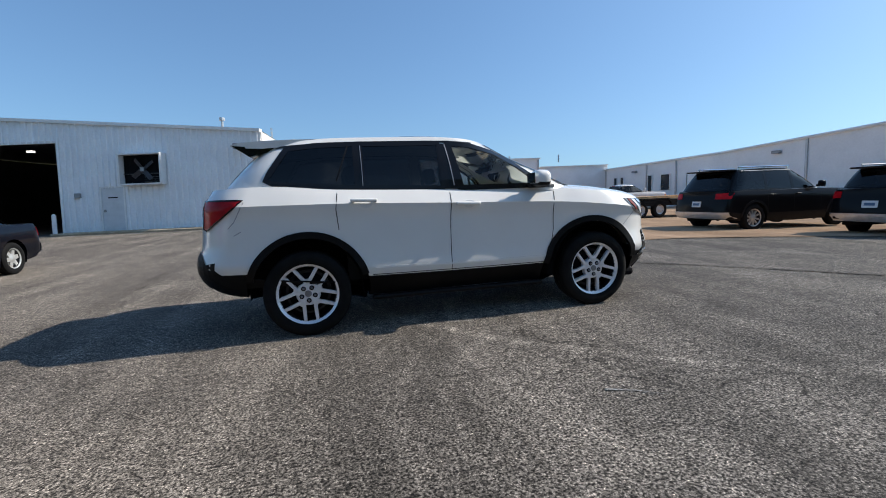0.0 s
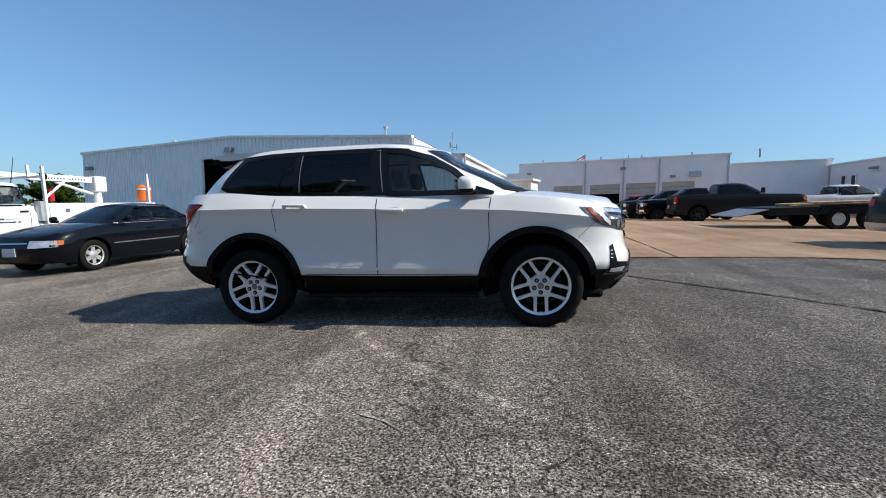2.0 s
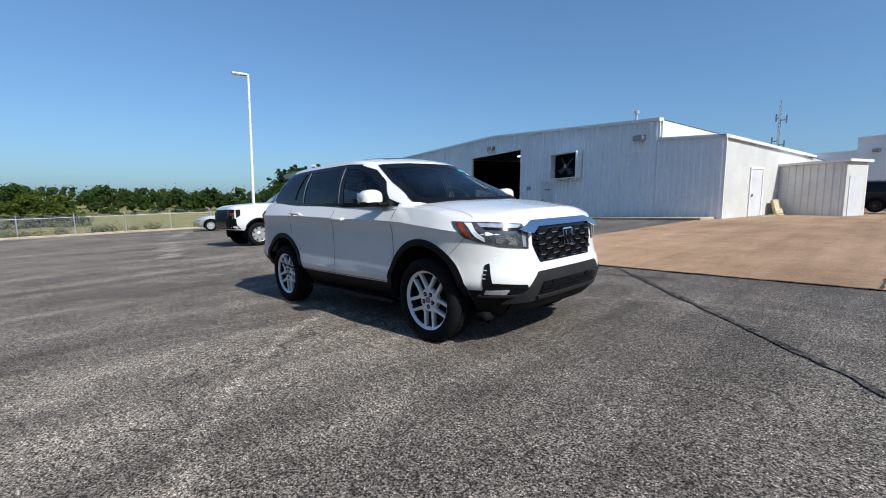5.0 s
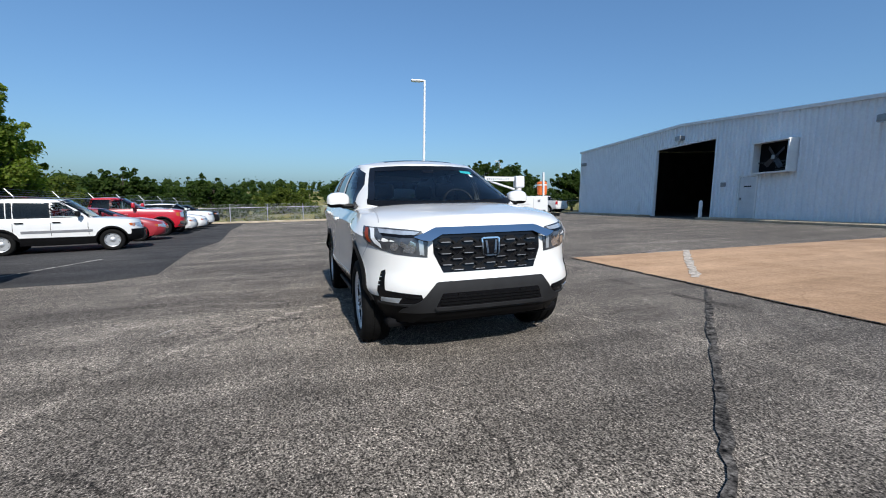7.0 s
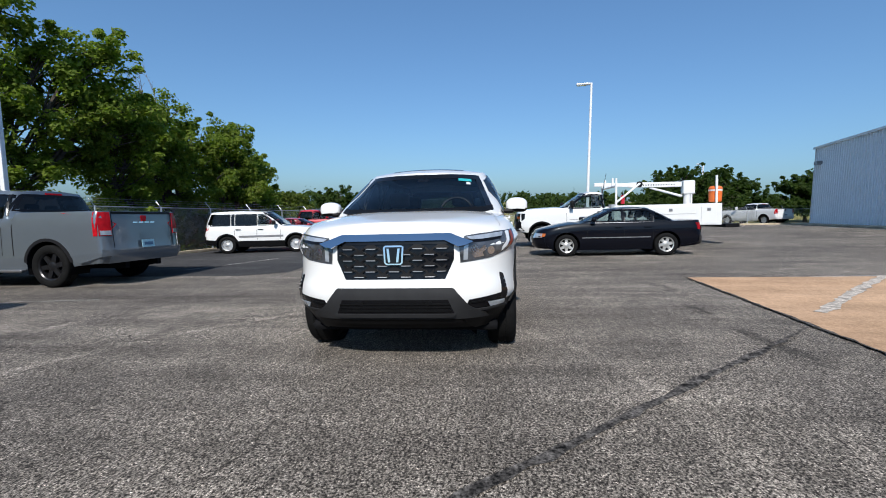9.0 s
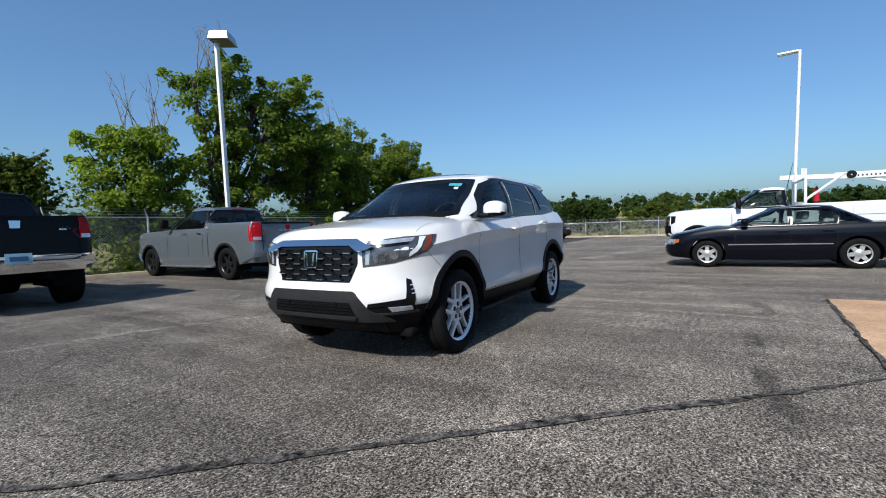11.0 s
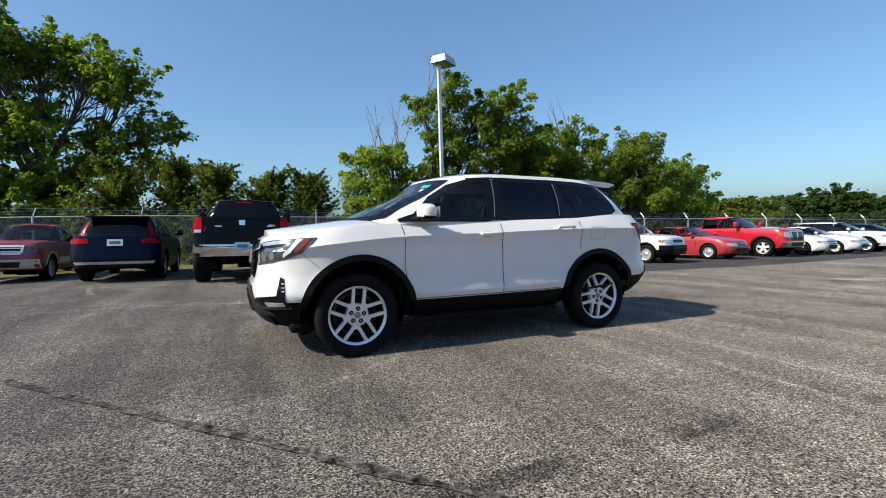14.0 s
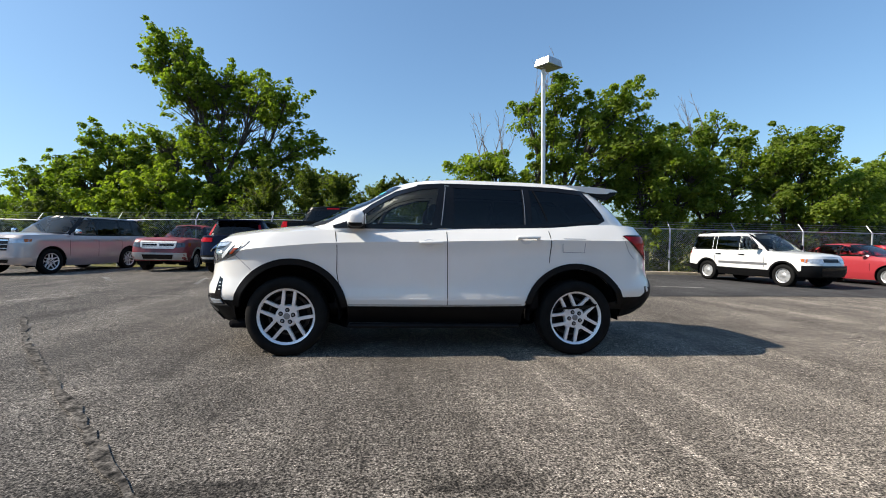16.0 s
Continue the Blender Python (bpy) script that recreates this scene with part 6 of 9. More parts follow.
def cabin_inside(car, x_front, x_rear, half, head_z, dash_x, belt_z, cloth, wheel_side=1, rows=2):
    """Dashboard, steering wheel, seats with headrests, floor and door cards."""
    dz = belt_z
    bm = boxm((dash_x - 0.28, -half - 0.34, dz - 0.42), (dash_x + 0.30, half + 0.34, dz - 0.06), 0.07, None, 3)
    part("dashboard", bm, BLACK_PL, car, smooth=True)
    part("cabin_floor", boxm((x_rear - 1.0, -half - 0.36, 0.42), (dash_x + 0.2, half + 0.36, 0.48)), DARK_IN, car)
    for s in (1, -1):
        part("door_card", boxm((x_rear - 0.5, min(s * (half + 0.40), s * (half + 0.44)), 0.45), (dash_x, max(s * (half + 0.40), s * (half + 0.44)), dz - 0.08)), BLACK_PL, car)
    bm = bmesh.new()
    n = 28
    cx, cy, cz = dash_x - 0.38, wheel_side * half * 0.92, dz - 0.06
    rot = Matrix.Rotation(radians(-25), 4, "Y")
    for i in range(n):
        a, b = 2 * math.pi * i / n, 2 * math.pi * (i + 1) / n
        rod(bm, Vector((cx, cy, cz)) + rot @ Vector((0, 0.185 * math.cos(a), 0.185 * math.sin(a))), Vector((cx, cy, cz)) + rot @ Vector((0, 0.185 * math.cos(b), 0.185 * math.sin(b))), 0.016, 0.016, 6, False)
    for a in (math.pi, 0, -math.pi / 2):
        rod(bm, (cx, cy, cz), Vector((cx, cy, cz)) + rot @ Vector((0, 0.18 * math.cos(a), 0.18 * math.sin(a))), 0.02, 0.015, 6)
    rod(bm, (cx, cy, cz), (cx + 0.3, cy, cz - 0.15), 0.05, 0.04, 8)
    part("steering_wheel", bm, BLACK_PL, car)
    places = [(x_front, s * half) for s in (1, -1)]
    if rows > 1:
        places += [(x_rear, s * half) for s in (1, -1)]
    for x, y in places:
        bm = boxm((x - 0.28, y - 0.25, 0.62), (x + 0.30, y + 0.25, 0.82), 0.06, None, 3)
        st = part("seat", bm, cloth, car, smooth=True)
        bm = boxm((-0.08, -0.24, 0), (0.08, 0.24, head_z - 0.86), 0.06, None, 3)
        bm.transform(Matrix.Translation((x - 0.27, y, 0.78)) @ Matrix.Rotation(radians(-14), 4, "Y"))
        part("backrest", bm, cloth, st, smooth=True)
        bm = boxm((-0.06, -0.13, 0), (0.06, 0.13, 0.19), 0.05, None, 3)
        bm.transform(Matrix.Translation((x - 0.40, y, head_z - 0.02)) @ Matrix.Rotation(radians(-8), 4, "Y"))
        part("headrest", bm, cloth, st, smooth=True)


hero = hero_car()


# ---- other vehicles ----
def bg_vehicle(name, label, m, p):
    """A parked vehicle from a table of sizes; forward is +x, the origin on the ground between the axles."""
    g = p.get
    car = thing(name, label, g("cat", "car"), m, g("group", ""))
    wb, w, h = p["wb"], p["w"] / 2, p["h"]
    af, ar = wb / 2, -wb / 2
    xf, xr = af + p["fo"], ar - p["ro"]
    r, clear = p["r"], g("clear", 0.24)
    belt, hood, nose_z = p["belt"], p["hood"], p["nose_z"]
    cowl, ws_top, rf_rear, rb = p["cowl"], p["ws_top"], p["roof_rear"], p["rear_base"]
    tail_z = g("tail_z", belt)
    paintm, gl, kind = p["paint"], g("glass", TINT), p["kind"]
    lift = g("lift", 0.0)
    clear += lift
    belt, hood, nose_z, tail_z, h = belt + lift, hood + lift, nose_z + lift, tail_z + lift, h + lift
    fn = lambda t: (lambda x: curve_at(t, x))
    zb = [(xr, clear + 0.14), (ar, clear + 0.04), (0, clear), (af, clear + 0.02), (xf, clear + 0.08)]
    zmid = [(xr, clear + 0.34), (ar, clear + 0.26), (af, clear + 0.24), (xf, clear + 0.28)]
    if kind == "pickup":
        bed0 = p["bed0"]
        zs = [(xr, tail_z), (bed0 - 0.05, tail_z + 0.01), (bed0 + 0.05, belt), (cowl - 0.2, belt), (cowl + 0.1, hood), (xf - 0.35, nose_z + 0.04), (xf, nose_z - 0.05)]
    else:
        zs = [(xr, tail_z), (rb, belt + 0.02), (0, belt), (cowl - 0.2, belt), (cowl + 0.15, hood), (xf - 0.3, nose_z + 0.03), (xf, nose_z - 0.06)]
    zs = sorted(zs)
    bl = g("boxy", 0.5)
    S = dict(nc=9, ns=g("ns", 44), z_lines=[fn(zb), fn(zmid), fn(zs)], per=[2, 7], front_x=xf - 0.1, rear_x=xr + 0.1,
             nose=[(clear + 0.05, xf - 0.10), (clear + 0.22, xf), (clear + 0.40, xf - 0.01), (nose_z - 0.12, xf - 0.05), (nose_z, xf - 0.12)],
             tail=[(clear + 0.1, xr + 0.08), (clear + 0.25, xr), (clear + 0.45, xr + 0.02), (tail_z - 0.05, xr + g("tail_in", 0.06))],
             side=[(clear, w - 0.06), (clear + 0.15, w - 0.015), (clear + 0.35, w), (belt - 0.25, w), (belt - 0.08, w - 0.015), (belt, w - 0.055)],
             Df=g("Df", 0.55), Dr=g("Dr", 0.3), qf=g("qf", 4.5), qr=g("qr", 5.0),
             cab=dict(n=8, ns=36, base_z=lambda x: curve_at(zs, x) - 0.02, roof_z=fn([(rf_rear, h - 0.075), ((rf_rear + ws_top) / 2, h - 0.04), (ws_top, h - 0.085)]),
                      xF=(cowl + 0.12, ws_top), xR=(rb, rf_rear), hw=(w - 0.07, w - g("tumble", 0.22)), Df=0.4, Dr=g("cabDr", 0.3), qf=4.0, qr=5.0, bulge=0.03))
    rows, tags, crows = car_shell(S)
    top = lid(rows[-1], fn([(xr, 0.0), (rb - 0.1, 0.02), (cowl, 0.03), (cowl + 0.3, 0.06), (xf - 0.2, 0.035), (xf, 0.0)]), 14, 3.0)
    roof = lid(crows[-1], lambda x: 0.04, 12, 2.2)
    k0 = sum(1 for t in tags if t == 0)
    low, up, gh = skin(rows[:k0 + 1]), skin(rows[k0:]), skin(crows)
    body = Shell(low + up + top)
    cab = Shell(gh + roof)
    R = r + g("arch_gap", 0.085)
    zc = r
    arches = [(af, zc + lift * 0.35), (ar, zc + lift * 0.35)]
    bm = mesh_of(up + top)
    cut_arches(bm, arches, R)
    if kind == "pickup":
        gone = [f for f in bm.faces if f.calc_center_median().x < bed0 - 0.06 and f.calc_center_median().x > xr + 0.12 and abs(f.calc_center_median().y) < w - 0.13 and f.calc_center_median().z > tail_z - 0.1]
        bmesh.ops.delete(bm, geom=gone, context="FACES")
    part("body", bm, paintm, car, smooth=35)
    bm = mesh_of(low)
    cut_arches(bm, arches, R)
    part("sill", bm, g("sill", paintm), car, smooth=35)
    bm = mesh_of(lid(rows[0], lambda x: 0, 6))
    cut_arches(bm, arches, R)
    part("underbody", bm, DARK_IN, car)
    if kind == "pickup" and g("bed", True):
        inner = w - 0.12
        bm = bmesh.new()
        for lo, hi in (((xr + 0.10, -inner, tail_z - 0.55), (bed0 - 0.06, inner, tail_z - 0.5)), ((bed0 - 0.10, -inner, tail_z - 0.5), (bed0 - 0.06, inner, tail_z - 0.01)), ((xr + 0.10, -inner, tail_z - 0.5), (xr + 0.14, inner, tail_z - 0.01)),
                       ((xr + 0.14, -inner, tail_z - 0.5), (bed0 - 0.10, -inner + 0.03, tail_z - 0.01)), ((xr + 0.14, inner - 0.03, tail_z - 0.5), (bed0 - 0.10, inner, tail_z - 0.01))):
            box(bm, lo, hi)
        part("bed_liner", bm, BLACK_PL, car, "black bed liner")
    # windows
    za = lambda x: curve_at(zs, x) + 0.035
    zt = h - g("head", 0.135)
    full = belt - 0.02 + (h - 0.06 - belt + 0.02)

    def front_line(z):
        t = (z - belt) / max(h - 0.08 - belt, 0.1)
        return cowl - g("a_in", 0.16) + (ws_top - cowl) * t

    def rear_line(z):
        t = (z - belt) / max(h - 0.08 - belt, 0.1)
        return rb + g("c_in", 0.16) + (rf_rear - rb) * t

    z0, z1 = belt + 0.035, zt
    cuts = [front_line] + [(lambda z, c=c: c) for c in p["pillars"]] + [rear_line]
    wins = []
    for i, (a, b) in enumerate(zip(cuts, cuts[1:])):
        ga, gb = (0.0 if i == 0 else 0.035), (0.0 if i == len(cuts) - 2 else 0.035)
        poly = [(a(z0) - ga, z0), (b(z0) + gb, z0), (b(z1) + gb, z1), (a(z1) - ga, z1)]
        if kind == "sedan" and i == len(cuts) - 2:
            poly = [(a(z0) - ga, z0), (b(z0) + gb, z0), ((b(z0) + b(z1)) / 2, (z0 + z1) / 2 + 0.06), (b(z1) + gb + 0.08, z1), (a(z1) - ga, z1)]
        wins.append(poly)
    zs0, zs1 = hood + 0.05, h - 0.12
    hb, ht = w - 0.17, w - g("tumble", 0.22) - 0.07
    shield = [(-hb, zs0), (-ht, zs1), (0, zs1 + 0.03), (ht, zs1), (hb, zs0)]
    zr0 = (tail_z if kind == "pickup" else belt) + 0.08
    back = [(-hb + 0.05, zr0), (-ht + 0.05, h - 0.16), (ht - 0.05, h - 0.16), (hb - 0.05, zr0)]
    bm = mesh_of(gh)
    bmesh.ops.recalc_face_normals(bm, faces=bm.faces[:])

    def gone(f):
        c, n = f.calc_center_median(), f.normal
        if abs(n.y) > 0.5:
            return any(inside(q, c.x, c.z) for q in wins)
        if n.x > 0.2:
            return inside(shield, c.y, c.z)
        return n.x < -0.2 and inside(back, c.y, c.z)

    bmesh.ops.delete(bm, geom=[f for f in bm.faces if gone(f)], context="FACES")
    part("cabin_frame", bm, paintm, car, smooth=35)
    part("roof", mesh_of(roof), g("roof_paint", paintm), car, smooth=35)
    for s in (1, -1):
        for i, q in enumerate(wins):
            gm = g("front_glass", gl) if i == 0 else gl
            o = part("side_window", cab.panel(grow(q, 0.02), "y", s, 0.004, 0.14), gm, car, "side window glass", smooth=True)
            o.visible_shadow = gm is TINT
            part("window_seal", cab.strip(grow(q, 0.015), g("seal", 0.05), "y", s, 0.008, 0.14, 0.01, closed=True), GLOSS_BLK, o)
        if g("chrome_trim"):
            for za_, da, db in ((z0 - 0.034, 0.05, -0.05), (z1 + 0.032, -0.02, 0.06)):
                part("window_trim", cab.strip([(front_line(za_) + da, za_), (rear_line(za_) + db, za_)], 0.012, "y", s, 0.011, 0.14, 0.006), STEEL, car, "thin bright window trim")
    o = part("windscreen", cab.panel(grow(shield, 0.02), "x", 1, 0.004, 0.16), g("front_glass", SHADE), car, "windscreen glass", smooth=True)
    o.visible_shadow = False
    part("screen_seal", cab.strip(grow(shield, 0.015), 0.055, "x", 1, 0.007, 0.12, closed=True), GLOSS_BLK, o)
    o = part("rear_screen", cab.panel(grow(back, 0.02), "x", -1, 0.004, 0.16), gl, car, "rear window glass", smooth=True)
    part("screen_seal", cab.strip(grow(back, 0.015), 0.05, "x", -1, 0.007, 0.12, closed=True), GLOSS_BLK, o)
    # arches, seams, handles, mirrors
    for xw, zw in arches:
        for s in (1, -1):
            if g("flare", True):
                part("arch_trim", body.strip(arch_path(xw, zw, R, clear + 0.16), g("flare_w", 0.06), "y", s, 0.012, 0.10, 0.02), g("flare_mat", BLACK_PL), car, smooth=True)
            bm = bmesh.new()
            prev = None
            ring = []
            for k in range(15):
                a = math.radians(-20 + 220 * k / 14)
                x, z = xw + (R - 0.02) * math.cos(a), zw + (R - 0.02) * math.sin(a)
                row = [bm.verts.new((x, s * (w - 0.02), z)), bm.verts.new((x, s * (w - 0.42), z))]
                ring.append(row[1])
                if prev:
                    bm.faces.new((prev[0], prev[1], row[1], row[0]))
                prev = row
            bm.faces.new(ring)
            part("wheel_liner", bm, DARK_IN, car)
    lo_z = clear + 0.30
    seams = [cowl - 0.02 - g("a_in", 0.16) * 0.4] + list(p["pillars"][:2])
    for s in (1, -1):
        for x in seams:
            part("door_seam", body.strip([(x, belt - 0.01), (x - 0.01, (belt + lo_z) / 2), (x, lo_z)], 0.012, "y", s, 0.003, 0.12), BLACK_PL, car)
        for x in p["pillars"][:2]:
            q, n = body.drop("y", s, x + 0.14, belt - 0.13)
            bm = boxm((-0.10, -0.015, -0.018), (0.10, 0.015, 0.018), 0.012)
            bm.transform(Matrix.Translation(q + n * 0.025))
            part("door_handle", bm, g("handle", paintm), car)
        if g("moulding"):
            part("side_moulding", body.strip([(af - R - 0.05, g("moulding") + lift), (ar + R + 0.05, g("moulding") + lift)], g("mould_w", 0.07), "y", s, 0.012, 0.15, 0.012), g("mould_mat", BLACK_PL), car, "long side moulding")
        mx = cowl - g("a_in", 0.16) - 0.10
        y0, y1 = sorted((s * (w - 0.02), s * (w + g("mir", 0.20))))
        mz = belt + 0.07
        mr = part("door_mirror", boxm((mx - 0.07, y0 + (0.06 if s > 0 else 0), mz - 0.02), (mx + 0.07, y1 - (0 if s > 0 else 0.06), mz + g("mir_h", 0.14)), 0.045, None, 3), g("mirror", paintm), car, smooth=True)
        part("mirror_arm", boxm((mx - 0.03, y0 - (0 if s > 0 else 0), mz - 0.03), (mx + 0.03, y1 - 0.05 if s > 0 else y1, mz + 0.03), 0.01), BLACK_PL, mr)
    # front
    F = lambda nm, pts, mt_, off=0.008, th=0.012, lab="": part(nm, body.panel(pts, "x", 1, off, 0.12, th), mt_, car, lab, True)
    ft = nose_z - 0.08
    gw, gh_, lamp_h = g("grille_w", 0.45) * w, g("grille_h", 0.2), g("lamp_h", 0.15)
    F("grille", [(-gw, ft), (gw, ft), (gw * 0.95, ft - gh_), (-gw * 0.95, ft - gh_)], g("grille_mat", GLOSS_BLK), 0.008, 0.012, "front grille")
    for k in range(g("bars", 2)):
        z = ft - gh_ * (k + 0.5) / g("bars", 2)
        F("grille_bar", [(-gw, z + 0.012), (gw, z + 0.012), (gw, z - 0.012), (-gw, z - 0.012)], g("bar_mat", CHROME), 0.02, 0.012)
    for s in (1, -1):
        F("headlamp", [(s * (gw + 0.02), ft), (s * (w - 0.10), ft - 0.01), (s * (w - 0.08), ft - lamp_h * 0.9), (s * (gw + 0.03), ft - lamp_h)], g("lamp_mat", CLEAR_LENS), 0.010, 0.014, "headlamp lens")
        part("marker", body.panel([(xf - 0.34, ft - 0.01), (xf - 0.20, ft - 0.01), (xf - 0.20, ft - lamp_h * 0.8), (xf - 0.32, ft - lamp_h * 0.6)], "y", s, 0.008, 0.12, 0.008), g("marker", AMBER), car, "side marker lamp")
    bz0, bz1 = clear + 0.12, clear + g("bump_h", 0.30)
    F("bumper", [(-(w - 0.05), bz1), (w - 0.05, bz1), (w - 0.05, bz0), (-(w - 0.05), bz0)], g("bumper", paintm), g("bump_out", 0.02), 0.03, "front bumper")
    F("intake", [(-w * 0.55, bz1 - 0.06), (w * 0.55, bz1 - 0.06), (w * 0.5, bz0 + 0.03), (-w * 0.5, bz0 + 0.03)], GLOSS_BLK, g("bump_out", 0.02) + 0.006, 0.004)
    if g("front_plate"):
        F("licence_plate", [(-0.15, bz1 + 0.02), (0.15, bz1 + 0.02), (0.15, bz1 - 0.13), (-0.15, bz1 - 0.13)], PLATE, g("bump_out", 0.02) + 0.02, 0.01, "plate with plain bars")
    # rear
    B = lambda nm, pts, mt_, off=0.008, th=0.012, lab="": part(nm, body.panel(pts, "x", -1, off, 0.12, th), mt_, car, lab, True)
    tz = tail_z - g("tail_drop", 0.06)
    tw, th_ = g("tail_w", 0.17), g("tail_h", 0.38)
    for s in (1, -1):
        B("tail_lamp", [(s * (w - 0.03), tz), (s * (w - tw), tz), (s * (w - tw), tz - th_), (s * (w - 0.03), tz - th_)], RED_LENS, 0.012, 0.012, "red tail lamp")
        if kind == "pickup":
            B("reverse_lamp", [(s * (w - 0.045), tz - th_ * 0.78), (s * (w - tw + 0.012), tz - th_ * 0.78), (s * (w - tw + 0.012), tz - th_ * 0.96), (s * (w - 0.045), tz - th_ * 0.96)], CLEAR_LENS, 0.018, 0.004, "clear reversing lamp")
        part("tail_lamp_side", body.panel([(xr + 0.05, tz), (xr + 0.22, tz), (xr + 0.20, tz - th_), (xr + 0.05, tz - th_)], "y", s, 0.008, 0.12, 0.008), RED_LENS, car)
    B("bumper_rear", [(-(w - 0.04), bz1 + 0.02), (w - 0.04, bz1 + 0.02), (w - 0.04, bz0 + 0.02), (-(w - 0.04), bz0 + 0.02)], g("rear_bumper", g("bumper", paintm)), 0.05 if kind == "pickup" else 0.02, 0.05, "rear bumper")
    pz = g("plate_z", bz1 + 0.14) + (lift if "plate_z" in p else 0)
    pl = B("licence_plate", [(-0.16, pz + 0.08), (0.16, pz + 0.08), (0.16, pz - 0.08), (-0.16, pz - 0.08)], g("plate", PLATE), 0.06 if kind == "pickup" else 0.014, 0.01, "plate with plain bars")
    part("plate_bar", body.panel([(-0.11, pz + 0.03), (0.11, pz + 0.03), (0.11, pz - 0.035), (-0.11, pz - 0.035)], "x", -1, 0.064 if kind == "pickup" else 0.018, 0.2), PLATE_BAR, pl)
    if kind == "pickup":
        B("tailgate_seam", [(-(w - tw - 0.02), tz + 0.02), (-(w - tw - 0.035), tz + 0.02), (-(w - tw - 0.035), bz1 + 0.05), (-(w - tw - 0.02), bz1 + 0.05)], BLACK_PL, 0.003, 0)
        B("tailgate_seam", [((w - tw - 0.02), tz + 0.02), ((w - tw - 0.035), tz + 0.02), ((w - tw - 0.035), bz1 + 0.05), ((w - tw - 0.02), bz1 + 0.05)], BLACK_PL, 0.003, 0)
        B("tailgate_badge", [(-0.07, tz - 0.06), (0.07, tz - 0.06), (0.06, tz - 0.18), (-0.06, tz - 0.18)], g("badge", CHROME), 0.012, 0.01, "plain badge shape")
        part("bed_seam", body.strip([(bed0 - 0.01, belt - 0.02), (bed0 - 0.01, lo_z)], 0.02, "y", 1, 0.003, 0.12), BLACK_PL, car)
        part("bed_seam", body.strip([(bed0 - 0.01, belt - 0.02), (bed0 - 0.01, lo_z)], 0.02, "y", -1, 0.003, 0.12), BLACK_PL, car)
        part("third_brake_light", cab.panel([(-0.18, h - 0.085), (0.18, h - 0.085), (0.18, h - 0.12), (-0.18, h - 0.12)], "x", -1, 0.012, 0.2, 0.01), RED_LENS, car)
        for s in (1, -1):
            part("frame_rail", boxm((xr + 0.1, s * 0.42 - 0.05, clear - 0.02), (xf - 0.3, s * 0.42 + 0.05, clear + 0.12)), DARK_IN, car)
        for xw in (af, ar):
            bm = bmesh.new()
            rod(bm, (xw, -w + 0.25, r), (xw, w - 0.25, r), 0.05, 0.05, 10)
            rod(bm, (xw, -0.15, r), (xw, 0.15, r), 0.14, 0.14, 12)
            part("axle", bm, DARK_IN, car)
        B("tailgate_lip", [(-(w - tw - 0.04), tz + 0.012), ((w - tw - 0.04), tz + 0.012), ((w - tw - 0.04), tz - 0.035), (-(w - tw - 0.04), tz - 0.035)], BLACK_PL, 0.010, 0.01, "black tailgate lip")
        for a, c in g("tail_bars", ()):
            B("badge_bar", [(a, tz - 0.19), (c, tz - 0.19), (c, tz - 0.215), (a, tz - 0.215)], CHROME, 0.010, 0.004, "small bright badge bar")
    if g("tips"):
        for s in (1, -1):
            B("exhaust_tip", [(s * (w - 0.18), bz0 + 0.06), (s * (w - 0.42), bz0 + 0.06), (s * (w - 0.42), bz0 - 0.01), (s * (w - 0.18), bz0 - 0.01)], CHROME, 0.05, 0.02, "bright exhaust tip")
            B("tip_hole", [(s * (w - 0.20), bz0 + 0.045), (s * (w - 0.40), bz0 + 0.045), (s * (w - 0.40), bz0 + 0.005), (s * (w - 0.20), bz0 + 0.005)], GLOSS_BLK, 0.054, 0.002)
            part("upright_lamp", cab.panel([(s * (w - 0.16), belt + 0.04), (s * (w - 0.24), belt + 0.04), (s * (w - 0.34), h - 0.20), (s * (w - 0.29), h - 0.20)], "x", -1, 0.012, 0.12, 0.01), RED_LENS, car, "slim upright red tail lamp", True)
        B("skid_strip", [(-(w - 0.12), bz1 - 0.02), (w - 0.12, bz1 - 0.02), (w - 0.16, bz1 - 0.07), (-(w - 0.16), bz1 - 0.07)], GALV, 0.03, 0.01, "pale strip across the rear bumper")
        part("rear_wiper", cab.strip([(-0.30, belt + 0.12), (0.02, belt + 0.14)], 0.02, "x", -1, 0.014, 0.1, 0.01), BLACK_PL, car)
    if g("frame_chrome"):
        for pts in ([(-gw - 0.02, ft + 0.03), (gw + 0.02, ft + 0.03), (gw + 0.02, ft - 0.015), (-gw - 0.02, ft - 0.015)], [(-gw, ft - gh_ + 0.02), (gw, ft - gh_ + 0.02), (gw * 0.9, ft - gh_ - 0.035), (-gw * 0.9, ft - gh_ - 0.035)],
                    [(-gw - 0.03, ft), (-gw + 0.03, ft), (-gw + 0.05, ft - gh_), (-gw, ft - gh_)], [(gw - 0.03, ft), (gw + 0.03, ft), (gw, ft - gh_), (gw - 0.05, ft - gh_)], [(-0.035, ft), (0.035, ft), (0.035, ft - gh_), (-0.035, ft - gh_)]):
            F("grille_frame", pts, g("frame_chrome"), 0.028, 0.02, "bright grille frame")
    if g("step"):
        for s in (1, -1):
            part("running_board", boxm((ar + R + 0.08, min(s * (w - 0.10), s * (w + 0.02)), clear - 0.03), (af - R - 0.08, max(s * (w - 0.10), s * (w + 0.02)), clear + 0.02), 0.015), g("step"), car, "satin running board")
